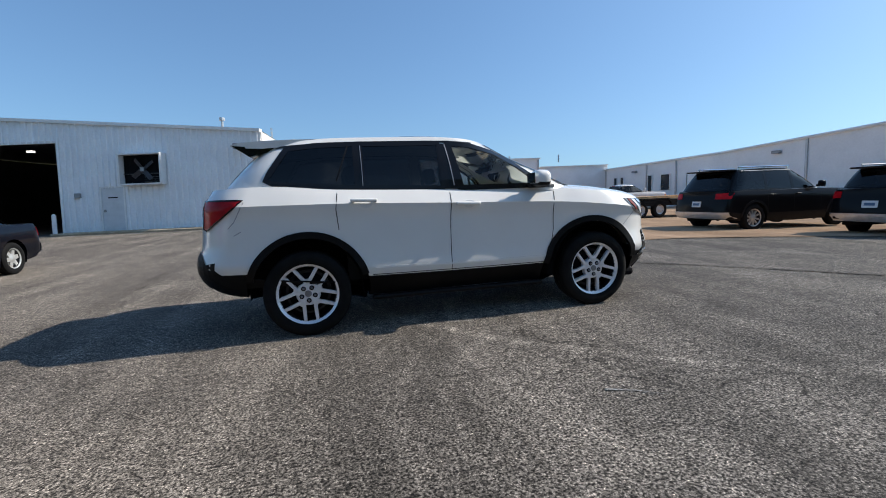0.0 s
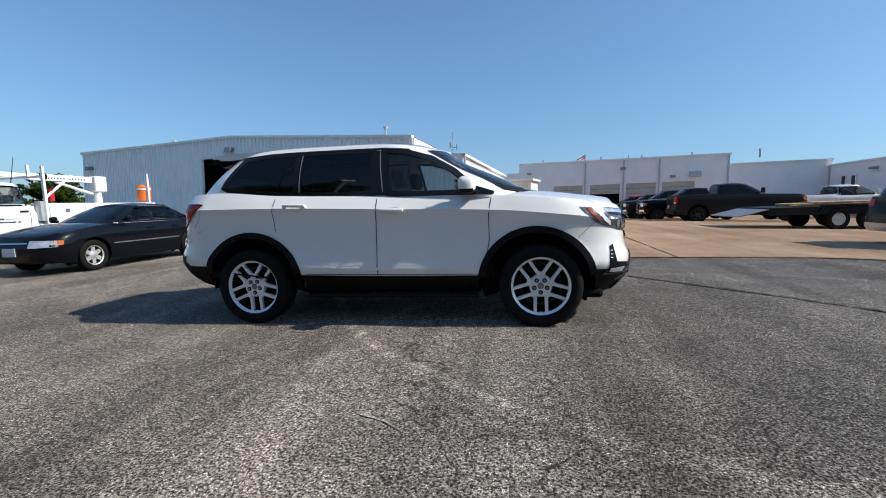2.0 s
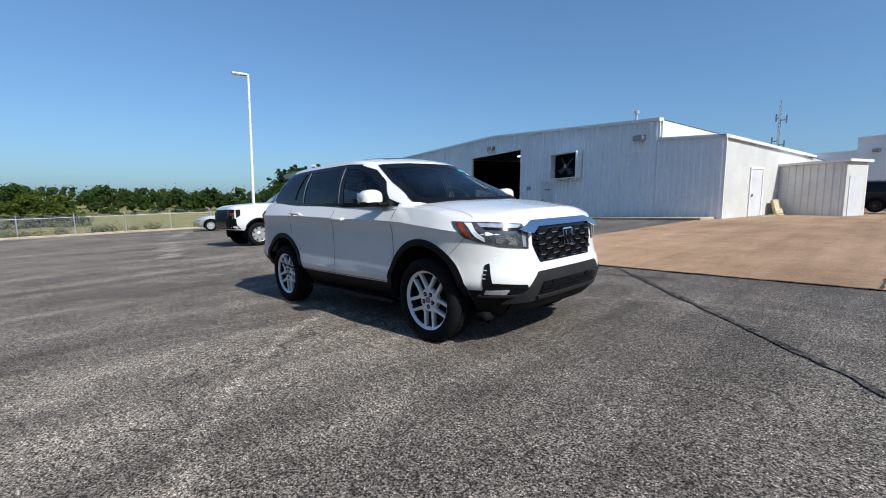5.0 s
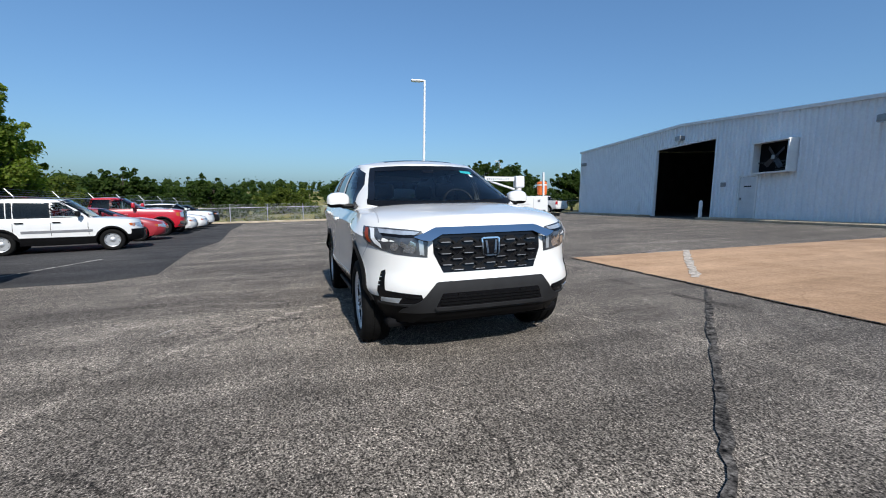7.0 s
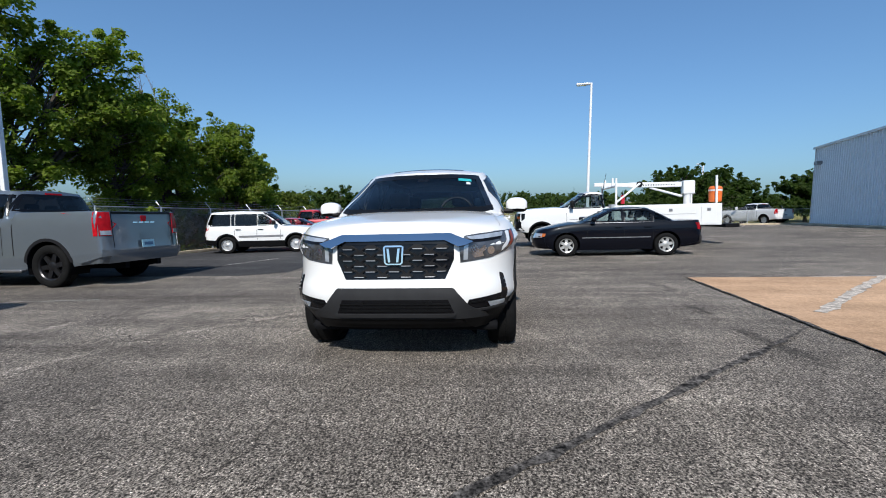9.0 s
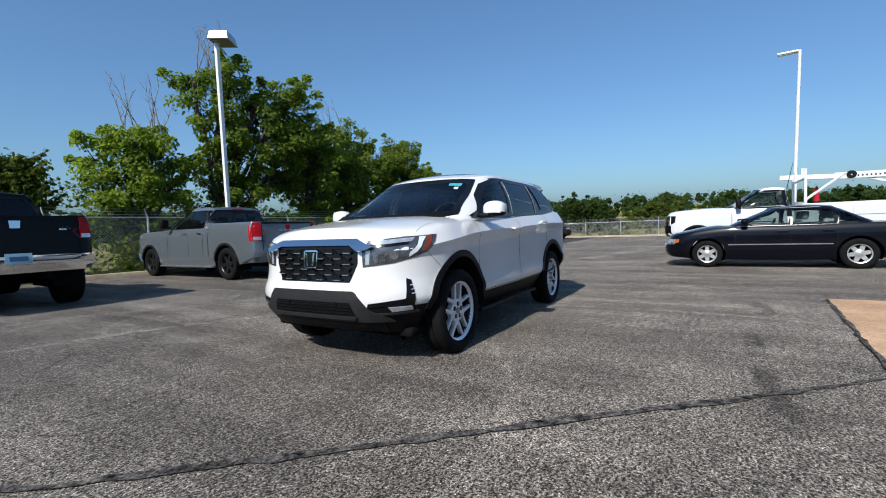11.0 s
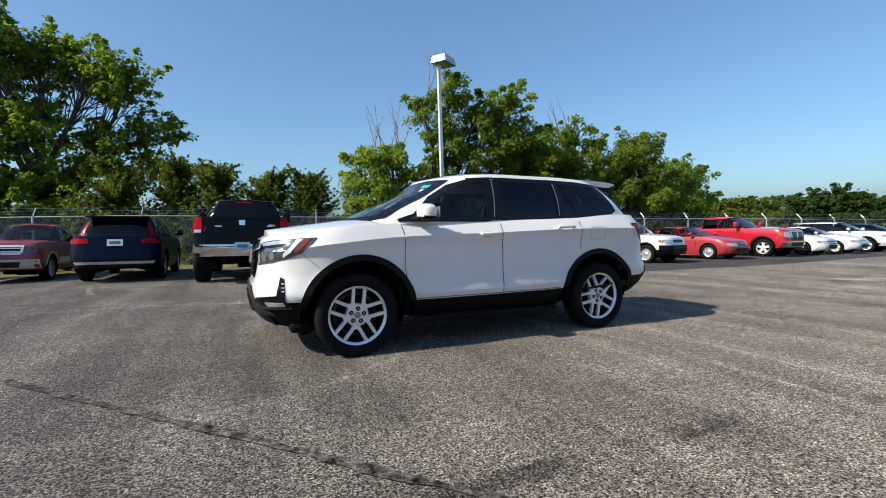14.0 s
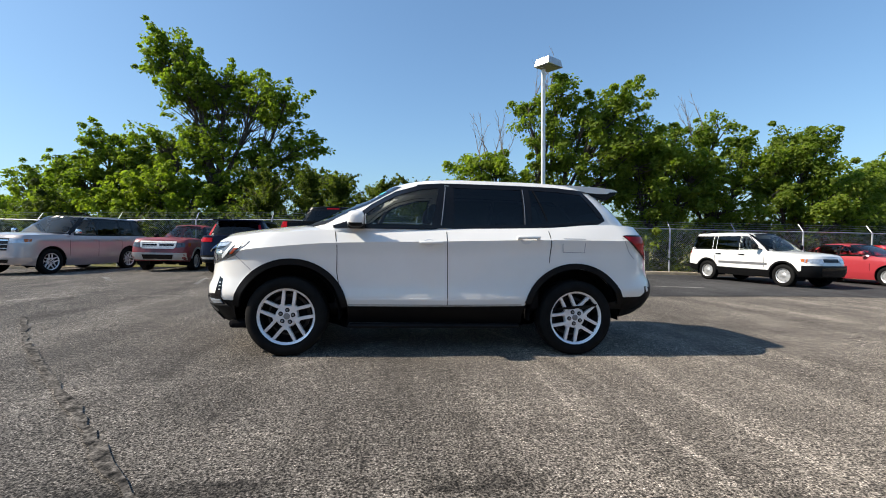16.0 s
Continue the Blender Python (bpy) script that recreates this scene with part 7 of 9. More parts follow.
    if g("badge_text"):
        cu = bpy.data.curves.new("lettering", "FONT")
        cu.body, cu.size, cu.extrude, cu.align_x = g("badge_text"), 0.085, 0.003, "CENTER"
        tmp = bpy.data.objects.new("lettering", cu)
        bm = bmesh.new()
        bm.from_mesh(tmp.to_mesh())
        tmp.to_mesh_clear()
        bpy.data.objects.remove(tmp)
        q, n = body.drop("x", -1, -(w - tw - 0.19), tz - 0.22)
        bm.transform(Matrix.Translation(q + n * 0.008) @ Matrix(((0, 0, -1, 0), (-1, 0, 0, 0), (0, 1, 0, 0), (0, 0, 0, 1))))
        part("badge_lettering", bm, CHROME, car, "raised bright 4X4 lettering")
    if g("rails"):
        for s in (1, -1):
            bm = bmesh.new()
            y = s * (w - g("tumble", 0.22) - 0.04)
            rod(bm, (ws_top - 0.2, y, h + 0.01), (rf_rear + 0.15, y, h + 0.01), 0.018, 0.018, 8)
            for x in (ws_top - 0.25, (ws_top + rf_rear) / 2, rf_rear + 0.2):
                rod(bm, (x, y, h - 0.06), (x, y, h + 0.01), 0.018, 0.018, 6)
            part("roof_rail", bm, g("rails"), car, "roof rail")
    if g("spoiler"):
        part("spoiler", boxm((rf_rear - 0.22, -(w - 0.28), h - 0.09), (rf_rear + 0.10, w - 0.28, h - 0.045), 0.02), paintm if g("spoiler") is True else g("spoiler"), car)
    add_wheels(car, (af, ar), w - g("tyre_w", 0.22) / 2 - 0.015 + g("poke", 0.0), r, g("wheel_key", name + str(round(r, 3)) + p["style"] + str(g("tyre_w", 0.22))), r, g("tyre_w", 0.22), g("rim_r", r * 0.68), p["style"])
    cabin_inside(car, (ws_top + cowl) / 2 - 0.62, max(rf_rear + 0.45, ws_top - 1.65), w * 0.42, min(belt + 0.14, h - 0.32), cowl - 0.42, belt + 0.05, g("cloth", SEAT_M), 1, 1 if g("single_row") else 2)
    return car, body, cab, dict(xf=xf, xr=xr, w=w, h=h, belt=belt, clear=clear)


def at(x, y, yaw, z=None):
    return Matrix.Translation((x, y, ground_z(x, y) + 0.004 if z is None else z)) @ Matrix.Rotation(radians(yaw), 4, "Z")


PICK = dict(cat="pickup truck", kind="pickup", wb=3.74, fo=0.95, ro=1.18, w=2.03, h=1.92, r=0.405, belt=1.30, hood=1.28, nose_z=1.20, cowl=0.98, ws_top=0.22, roof_rear=-1.02, rear_base=-1.16, bed0=-1.20, tail_z=1.36, clear=0.34, pillars=[-0.22, -0.95],
            style="dark", tumble=0.30, Df=0.40, qf=7, qr=8, Dr=0.14, cabDr=0.2, grille_w=0.55, grille_h=0.32, lamp_h=0.26, bars=3, bump_h=0.36, bumper=CHROME, tyre_w=0.27, mir=0.26, mir_h=0.24, head=0.16, c_in=0.12, tail_w=0.19, tail_h=0.42, tail_drop=0.02, ns=56, arch_gap=0.10)
SUV = dict(cat="car", kind="suv", wb=2.95, fo=0.92, ro=1.05, w=1.96, h=1.76, r=0.375, belt=1.12, hood=1.10, nose_z=1.02, cowl=0.92, ws_top=0.15, roof_rear=-2.0, rear_base=-2.38, pillars=[-0.15, -1.08, ], style="mesh", tumble=0.26, rails=CHROME, spoiler=True,
           sill=BLACK_PL, grille_w=0.5, grille_h=0.3, lamp_h=0.13, bars=3, tail_z=1.12, tail_w=0.32, tail_h=0.16, tail_drop=0.04, rear_bumper=BLACK_PL, plate_z=0.78, tail_in=0.10)
SEDAN = dict(cat="car", kind="sedan", wb=2.715, fo=0.92, ro=1.03, w=1.78, h=1.40, r=0.315, belt=0.94, hood=0.93, nose_z=0.76, cowl=0.88, ws_top=0.12, roof_rear=-1.02, rear_base=-1.72, pillars=[-0.22, -1.0], style="six", tumble=0.28, clear=0.17,
             flare=False, grille_w=0.4, grille_h=0.10, lamp_h=0.14, bars=1, tail_z=0.98, tail_w=0.36, tail_h=0.18, tail_drop=0.08, tyre_w=0.195, arch_gap=0.06, plate_z=0.72, bump_h=0.36, head=0.11, c_in=0.2, mir_h=0.11, mir=0.17)

# black four-door sedan across the lot
sedan_p = dict(SEDAN, paint=SEDAN_PAINT, glass=CLEAR, front_glass=CLEAR, cloth=SEAT_GREY, moulding=0.53, mould_w=0.022, mould_mat=STEEL, front_plate=True, chrome_trim=True)
bg_vehicle("sedan_car", "black older four-door sedan with silver wheels, parked beside the service truck", at(-8.22, 4.28, -91), sedan_p)

# silver crew-cab pickup by the fence
bg_vehicle("pickup_truck", "silver-grey crew-cab pickup with black wheels, backed out from the fence", at(-3.2, -9.75, -92),
           dict(PICK, wb=3.95, ro=1.25, w=2.07, h=2.0, r=0.42, belt=1.37, hood=1.36, nose_z=1.28, tail_z=1.47, paint=SILVER_PAINT, seal=0.03, tail_w=0.24, tail_h=0.46, tail_bars=((-0.28, -0.17), (-0.13, -0.02), (0.02, 0.13), (0.17, 0.28)), plate=PLATE_BLUE, rear_bumper=SILVER_PAINT, flare_mat=GREY_PAINT, handle=CHROME, mirror=BLACK_PL, badge=RED_LENS, plate_z=0.80, step=STEEL))
# lifted black pickup
bg_vehicle("pickup_truck", "lifted black pickup with chrome rear bumper by the fence", at(2.22, -9.3, -92),
           dict(PICK, paint=BLACK_PAINT, plate=PLATE_BLUE, rear_bumper=CHROME, lift=0.20, r=0.46, wb=3.57, tyre_w=0.33, poke=0.10, style="dark", flare=True, arch_gap=0.12, plate_z=0.68, tail_h=0.36, rim_r=0.24, badge_text="4X4", tail_bars=((0.42, 0.56), (-0.64, -0.54))))
# dark blue crossover, tail to the lot
bg_vehicle("crossover_car", "dark blue crossover SUV parked nose to the fence", at(5.15, -10.6, -90),
           dict(SUV, paint=BLUE_PAINT, wb=2.70, w=1.87, h=1.69, ro=1.02, roof_rear=-1.75, rear_base=-2.05, rails=None, tail_h=0.12, tail_w=0.40, tips=True, seal=0.03, pillars=[-0.1, -0.95], style="five", plate_z=0.98))
# old compact pickup facing the lot
bg_vehicle("pickup_truck", "faded maroon old compact pickup with chrome bumper, facing the lot", at(7.95, -12.1, 90),
           dict(PICK, paint=RED_OLD, wb=2.75, w=1.73, h=1.60, r=0.34, lift=0.0, belt=1.04, hood=1.06, nose_z=1.03, cowl=0.62, ws_top=0.10, roof_rear=-0.85, rear_base=-0.95, bed0=-1.0, tail_z=1.02, clear=0.28, pillars=[-0.72], ro=1.05, fo=0.85, style="steel", tyre_w=0.22, mir=0.18, mir_h=0.13,
                Df=0.28, qf=9, grille_w=0.60, grille_h=0.17, lamp_h=0.16, lamp_mat=LAMP_DARK, bars=2, bump_h=0.34, grille_mat=GLOSS_BLK, bar_mat=GALV, front_glass=SHADE, glass=SHADE, single_row=True, mirror=BLACK_PL, flare_mat=GALV, moulding=0.55, mould_mat=GALV, mould_w=0.16, front_plate=False, frame_chrome=GALV, bumper=GALV))
# champagne full-size SUV
bg_vehicle("suv_car", "champagne full-size SUV with bright wheels beside the maroon pickup", at(11.7, -11.5, 79),
           dict(SUV, paint=BEIGE_PAINT, wb=3.05, w=2.05, h=1.92, r=0.40, belt=1.22, hood=1.24, nose_z=1.18, roof_rear=-2.35, rear_base=-2.55, ro=1.2, cowl=1.02, ws_top=0.30, pillars=[-0.15, -1.15, -1.75], style="split", rails=None, sill=BEIGE_PAINT, flare=False, grille_h=0.36, lamp_h=0.14, mirror=CHROME, front_glass=SHADE, tail_z=1.22))
# white boxy compact SUV
bg_vehicle("suv_car", "white boxy older compact SUV with black bumpers", at(-11.75, -8.35, 101),
           dict(SUV, paint=TRUCK_WHITE, wb=2.62, fo=0.80, ro=0.95, w=1.75, h=1.68, r=0.335, belt=1.06, hood=1.02, nose_z=0.94, cowl=0.85, ws_top=0.22, roof_rear=-2.02, rear_base=-2.2, pillars=[-0.15, -1.0, -1.15], style="steel", rails=None, spoiler=None, bumper=BLACK_PL, rear_bumper=BLACK_PL,
                moulding=0.66, mould_w=0.075, tumble=0.20, grille_h=0.10, grille_w=0.36, bars=1, bar_mat=GLOSS_BLK, lamp_h=0.14, flare_w=0.05, handle=BLACK_PL, mirror=BLACK_PL, front_glass=SHADE, glass=TINT, bump_h=0.42, bump_out=0.05, head=0.17, seal=0.016, a_in=0.22, mould_mat=STEEL))
# maroon sedan, red pickup and the row beyond
bg_vehicle("sedan_car", "dusty red older sedan parked beside the white SUV", at(-16.0, -8.75, 97), dict(SEDAN, paint=RED_SEDAN, front_glass=SHADE, glass=SHADE, style="steel", wb=2.6))
bg_vehicle("pickup_truck", "bright red crew-cab pickup with chrome bumper in the parked row", at(-19.9, -9.3, 96), dict(PICK, paint=RED_PAINT, style="five", grille_mat=GLOSS_BLK, bar_mat=GLOSS_BLK, frame_chrome=CHROME, seal=0.03, grille_h=0.36, wb=3.57, h=1.90, front_glass=SHADE))
bg_vehicle("sedan_car", "white sedan with black grille in the parked row", at(-23.0, -8.9, 96), dict(SEDAN, paint=TRUCK_WHITE, grille_h=0.2, grille_w=0.5, style="dark"))
bg_vehicle("sedan_car", "white sporty sedan with silver wheels in the parked row", at(-25.7, -8.8, 96), dict(SEDAN, paint=TRUCK_WHITE, style="five", grille_h=0.06))
bg_vehicle("suv_car", "white crossover in the parked row", at(-29.0, -8.9, 96), dict(SUV, paint=TRUCK_WHITE, wb=2.72, w=1.86, h=1.67, roof_rear=-1.8, rear_base=-2.1, rails=None, pillars=[-0.1, -0.95], style="five"))
bg_vehicle("crossover_car", "dark grey crossover at the end of the parked row", at(-32.6, -9.0, 96), dict(SUV, paint=GREY_PAINT, wb=2.62, w=1.80, h=1.60, roof_rear=-1.7, rear_base=-2.0, rails=None, pillars=[-0.1, -0.9], style="five"))
# silver minivan far off
bg_vehicle("minivan_car", "silver minivan near the far kerb", at(-28.4, 7.6, -108), dict(SUV, paint=VAN_PAINT, wb=3.0, w=1.95, h=1.73, hood=1.02, nose_z=0.86, belt=1.06, cowl=1.2, ws_top=0.25, roof_rear=-2.2, rear_base=-2.4, rails=None, style="steel", sill=VAN_PAINT, flare=False, front_glass=SHADE))
# two black SUVs on the concrete
bg_vehicle("suv_car", "black three-row SUV with chrome trim on the concrete", at(11.75, 5.95, 0), dict(SUV, paint=BLACK_PAINT, wb=3.05, w=2.0, h=1.78, chrome_trim=True, rear_bumper=GALV, tail_w=0.40))
bg_vehicle("suv_car", "black SUV beside the other black SUV on the concrete", at(13.3, 2.65, 0), dict(SUV, paint=BLACK_PAINT, wb=2.86, w=1.94, h=1.70, rails=GALV, rear_bumper=GALV, roof_rear=-1.9, rear_base=-2.2))
# dark crew-cab pickup and others on the concrete
bg_vehicle("pickup_truck", "dark grey heavy crew-cab pickup on the concrete", at(12.8, 20.9, -5), dict(PICK, paint=GREY_PAINT, wb=4.06, h=2.02, r=0.43, style="dark", tail_z=1.46, belt=1.42, hood=1.40, nose_z=1.30, ws_top=0.32, cowl=1.08, rear_bumper=BLACK_PL, bumper=BLACK_PL))
bg_vehicle("pickup_truck", "white crew-cab pickup beyond the trailer", at(20.5, 24.5, -3), dict(PICK, paint=TRUCK_WHITE, style="dark", bumper=TRUCK_WHITE))
for x, y, pm, knd, lab in ((10.6, 33.2, RED_PAINT, SUV, "red boxy SUV parked before the service bays"), (10.9, 30.2, BLACK_PAINT, SUV, "black SUV parked before the service bays"),
                           (11.3, 27.2, GREY_PAINT, PICK, "dark pickup parked before the service bays"), (11.6, 24.2, BLACK_PAINT, PICK, "black pickup parked before the service bays")):
    bg_vehicle("pickup_truck" if knd is PICK else "suv_car", lab, at(x, y, 176), dict(knd, paint=pm, style="dark"))
bg_vehicle("suv_car", "dark SUV standing behind the small shed", at(1.65, 31.6, 178), dict(SUV, paint=GREY_PAINT, style="dark"))
bg_vehicle("pickup_truck", "white pickup far off beyond the workshop", at(-38.5, 25.0, -160), dict(PICK, paint=TRUCK_WHITE, style="steel", bumper=TRUCK_WHITE))
bg_vehicle("pickup_truck", "white and red pickup parked far off", at(-40.5, 18.0, -120), dict(PICK, paint=TRUCK_WHITE, style="steel", rear_bumper=CHROME))


# ---- service truck with crane body ----
def service_truck():
    car, body, cab, d = bg_vehicle("service_truck", "white service truck with tool body, ladder rack and small crane", at(-12.45, 4.72, -90),
                                   dict(PICK, cat="truck", paint=TRUCK_WHITE, wb=4.1, lift=0.10, ro=0.95, h=1.98, r=0.41, belt=1.32, hood=1.36, nose_z=1.28, cowl=1.22, ws_top=0.50, roof_rear=-0.28, rear_base=-0.36, bed0=-0.42, tail_z=0.92, pillars=[-0.22], bed=False, style="steel",
                                        bumper=BLACK_PL, grille_mat=BLACK_PL, bar_mat=BLACK_PL, lamp_mat=GLOSS_BLK, marker=GLOSS_BLK, front_glass=SHADE, glass=SHADE, single_row=True, mirror=BLACK_PL, handle=BLACK_PL, grille_h=0.52, lamp_h=0.36, bump_h=0.46, tail_h=0.1, clear=0.42, rear_bumper=BLACK_PL))
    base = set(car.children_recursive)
    for k, (y0, y1) in enumerate(((0.62, 1.14), (-1.14, -0.62))):
        side = part("tool_body", boxm((-3.05, y0, 0.72), (-0.55, y1, 1.50), 0.02), TRUCK_WHITE, car, "white steel tool compartments")
        s = 1 if y0 > 0 else -1
        ye = 1.14 * s
        for a, b in ((-0.60, -1.25), (-1.29, -2.45), (-2.49, -3.0)):
            zl = 0.76 if b > -1.3 or a < -2.4 else 1.14
            dr = part("tool_door", boxm((b, min(ye, ye + s * 0.018), zl), (a, max(ye, ye + s * 0.018), 1.40), 0.008), TRUCK_WHITE, side)
            part("latch", boxm(((a + b) / 2 - 0.06, min(ye + s * 0.018, ye + s * 0.035), 1.24), ((a + b) / 2 + 0.06, max(ye + s * 0.018, ye + s * 0.035), 1.34), 0.006), STEEL, dr)
    part("bed_floor", boxm((-3.05, -0.62, 0.72), (-0.55, 0.62, 0.86)), GALV, car)
    part("tailboard", boxm((-3.08, -0.62, 0.86), (-3.02, 0.62, 1.40), 0.01), TRUCK_WHITE, car)
    part("rear_deck", boxm((-3.55, -1.1, 0.62), (-3.06, 1.1, 0.76), 0.02), BLACK_PL, car, "black rear step bumper")
    for s in (1, -1):
        part("mud_flap", boxm((-2.62, s * 0.62 - 0.2 if s > 0 else -1.02, 0.14), (-2.60, 1.02 if s > 0 else -0.42, 0.72)), RUBBER, car)
    rack = part("ladder_rack", rodm((-0.62, -1.05, 2.22), (-0.62, 1.05, 2.22), 0.035, None, 8), TRUCK_WHITE, car, "white steel ladder rack")
    for x in (-0.62, -2.95):
        for y in (-1.02, 1.02):
            part("rack_post", boxm((x - 0.035, y - 0.035, 1.50), (x + 0.035, y + 0.035, 2.5), 0.008), TRUCK_WHITE, rack)
    for y in (-0.55, 0.55):
        part("rack_post", boxm((-0.655, y - 0.03, 2.2), (-0.585, y + 0.03, 2.55), 0.008), TRUCK_WHITE, rack)
    part("rack_brace", rodm((-0.62, 0.95, 1.6), (-1.2, 0.95, 2.3), 0.03, None, 8), TRUCK_WHITE, rack)
    crane = part("crane_post", rodm((-2.75, -0.70, 1.50), (-2.75, -0.70, 2.05), 0.13, 0.11, 16), TRUCK_WHITE, car, "white crane post")
    part("crane_head", boxm((-3.0, -0.86, 1.92), (-2.55, -0.54, 2.46), 0.05), TRUCK_WHITE, crane)
    bm = boxm((0, -0.085, -0.10), (1.35, 0.085, 0.10), 0.015)
    bm.transform(Matrix.Translation((-2.6, -0.70, 2.32)) @ Matrix.Rotation(radians(-1), 4, "Y"))
    boom = part("boom", bm, TRUCK_WHITE, crane, "white crane boom")
    bm = boxm((0, -0.06, -0.075), (1.1, 0.06, 0.075), 0.012)
    bm.transform(Matrix.Translation((-1.35, -0.70, 2.34)) @ Matrix.Rotation(radians(-3), 4, "Y"))
    part("boom", bm, TRUCK_WHITE, crane)
    for k in range(13):
        part("boom_bar", boxm((-2.42 + 0.065 * k, -0.615, 2.295), (-2.385 + 0.065 * k, -0.611, 2.345)), BLACK_PL, boom, "small dark bar of lettering")
    bm = lathe([(0.02, -0.10), (0.12, -0.10), (0.12, 0.10), (0.02, 0.10)], 20)
    bm.transform(Matrix.Translation((-1.52, -0.70, 2.36)))
    part("winch_sheave", bm, BLACK_PL, crane, "black round winch sheave")
    part("boom_cylinder", rodm((-2.62, -0.70, 1.85), (-1.8, -0.70, 2.22), 0.05, 0.04, 10), TRUCK_WHITE, crane)
    ex = part("fire_extinguisher", rodm((-0.80, 0.90, 1.56), (-0.80, 0.90, 1.88), 0.07, 0.07, 14), RED_PAINT, car, "red fire extinguisher")
    part("valve", rodm((-0.80, 0.90, 1.88), (-0.80, 0.90, 1.99), 0.04, 0.02, 10), BLACK_PL, ex)
    ORANGE = mat("orange_plastic", (0.75, 0.16, 0.03), 0.45, 0, 0.08, 6)
    co = part("water_cooler", lathe([(0.001, 1.55), (0.19, 1.55), (0.21, 1.60), (0.22, 2.0), (0.23, 2.03), (0.22, 2.06), (0.18, 2.12), (0.001, 2.13)], 24, "z"), ORANGE, car, "orange drum water cooler")
    co.data.transform(Matrix.Translation((-3.0, 0.78, 0)))
    part("cooler_band", lathe([(0.225, 1.94), (0.228, 1.97), (0.225, 2.0)], 24, "z"), TRUCK_WHITE, co).data.transform(Matrix.Translation((-3.0, 0.78, 0)))
    part("vertical_tank", rodm((-0.52, 1.0, 1.02), (-0.52, 1.0, 1.55), 0.13, 0.13, 14), GALV, car, "grey cylinder behind the cab")
    part("whip_aerial", rodm((-0.3, 0.4, 1.98), (-0.45, 0.4, 2.75), 0.012, 0.006, 6), BLACK_PL, car)
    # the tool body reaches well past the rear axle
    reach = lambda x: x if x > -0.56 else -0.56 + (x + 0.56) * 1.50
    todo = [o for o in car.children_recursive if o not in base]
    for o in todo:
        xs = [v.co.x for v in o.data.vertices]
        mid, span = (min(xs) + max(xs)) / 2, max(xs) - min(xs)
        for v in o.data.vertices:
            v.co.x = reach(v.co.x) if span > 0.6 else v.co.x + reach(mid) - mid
    # door lettering as plain bars
    for z, a, b, t in ((1.10, 0.62, 0.40, 0.045), (1.10, 0.36, 0.05, 0.014), (1.02, 0.62, 0.14, 0.035), (1.02, 0.10, 0.02, 0.03)):
        part("sign_bar", body.strip([(a, z), (b, z)], t, "y", 1, 0.004, 0.1), mat("sign_blue_grey", (0.05, 0.055, 0.09), 0.5, 0, 0.05, 9), car)
        part("sign_bar", body.strip([(a, z), (b, z)], t, "y", -1, 0.004, 0.1), MATS["sign_blue_grey"], car)
    part("badge_bar", body.strip([(1.02, 1.02), (0.72, 1.02)], 0.022, "y", 1, 0.004, 0.1), STEEL, car)
    for s in (1, -1):
        part("marker_lamp", body.panel([(3.0, 1.18), (2.86, 1.18), (2.86, 1.11), (2.98, 1.10)], "y", s, 0.012, 0.1), AMBER, car)


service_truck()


# ---- flatbed trailer with timber ----
def trailer():
    tr = thing("flatbed_trailer", "black steel flatbed trailer with raised ramp, loaded with timber planks", "trailer", at(12.4, 13.0, 2))
    part("deck", boxm((-2.6, -1.05, 0.70), (4.0, 1.05, 0.80), 0.01), BLACK_PL, tr)
    for y in (-1.0, 1.0):
        part("deck_beam", boxm((-2.6, y - 0.05, 0.52), (4.6, y + 0.05, 0.70), 0.01), BLACK_PL, tr)
    bm = boxm((-1.0, -1.0, -0.02), (0, 1.0, 0.02), 0.006)
    bm.transform(Matrix.Translation((-2.6, 0, 0.74)) @ Matrix.Rotation(radians(-13), 4, "Y"))
    part("ramp", bm, STEEL, tr, "grey steel loading ramp")
    for x in (-0.45, 0.55):
        for s in (1, -1):
            core, tyre, rim, bits = wheel_meshes("trailer", 0.36, 0.22, 0.22, "steel")
            w_ = new("wheel", core)
            w_.parent = tr
            w_.matrix_basis = Matrix.Translation((x, s * 0.98, 0.36)) @ (Matrix() if s > 0 else Matrix.Rotation(math.pi, 4, "Z"))
            for nm, me in (("tyre", tyre), ("rim", rim)):
                o = new(nm, me)
                o.parent = w_
    for s in (1, -1):
        bm = prism([(-1.1, 0.62), (-0.9, 0.86), (1.0, 0.86), (1.2, 0.62), (1.15, 0.62), (0.97, 0.82), (-0.87, 0.82), (-1.05, 0.62)], s * 0.86, s * 1.12, "y")
        part("mudguard", bm, BLACK_PL, tr)
    part("drawbar", boxm((4.0, -0.08, 0.45), (5.6, 0.08, 0.6), 0.01), BLACK_PL, tr)
    PINE = mat("sawn_pine", (0.50, 0.30, 0.14), 0.7, 0, 0.25, 5, obj_random=0.25, bump=0.1, bump_scale=20)
    rnd = random.Random(4)
    for k in range(14):
        z = 0.80 + 0.052 * (k // 6)
        y = -0.85 + 0.29 * (k % 6)
        tagged(finish(boxm((-1.2 + rnd.uniform(-0.4, 0.4), y, z + 0.002), (3.2 + rnd.uniform(-0.5, 0.3), y + 0.26, z + 0.05), 0.006), "timber_plank", PINE), "pale sawn timber plank on the trailer", "plank", "timber on the trailer").matrix_world = at(12.4, 13.0, 2 + rnd.uniform(-1.5, 1.5))


trailer()


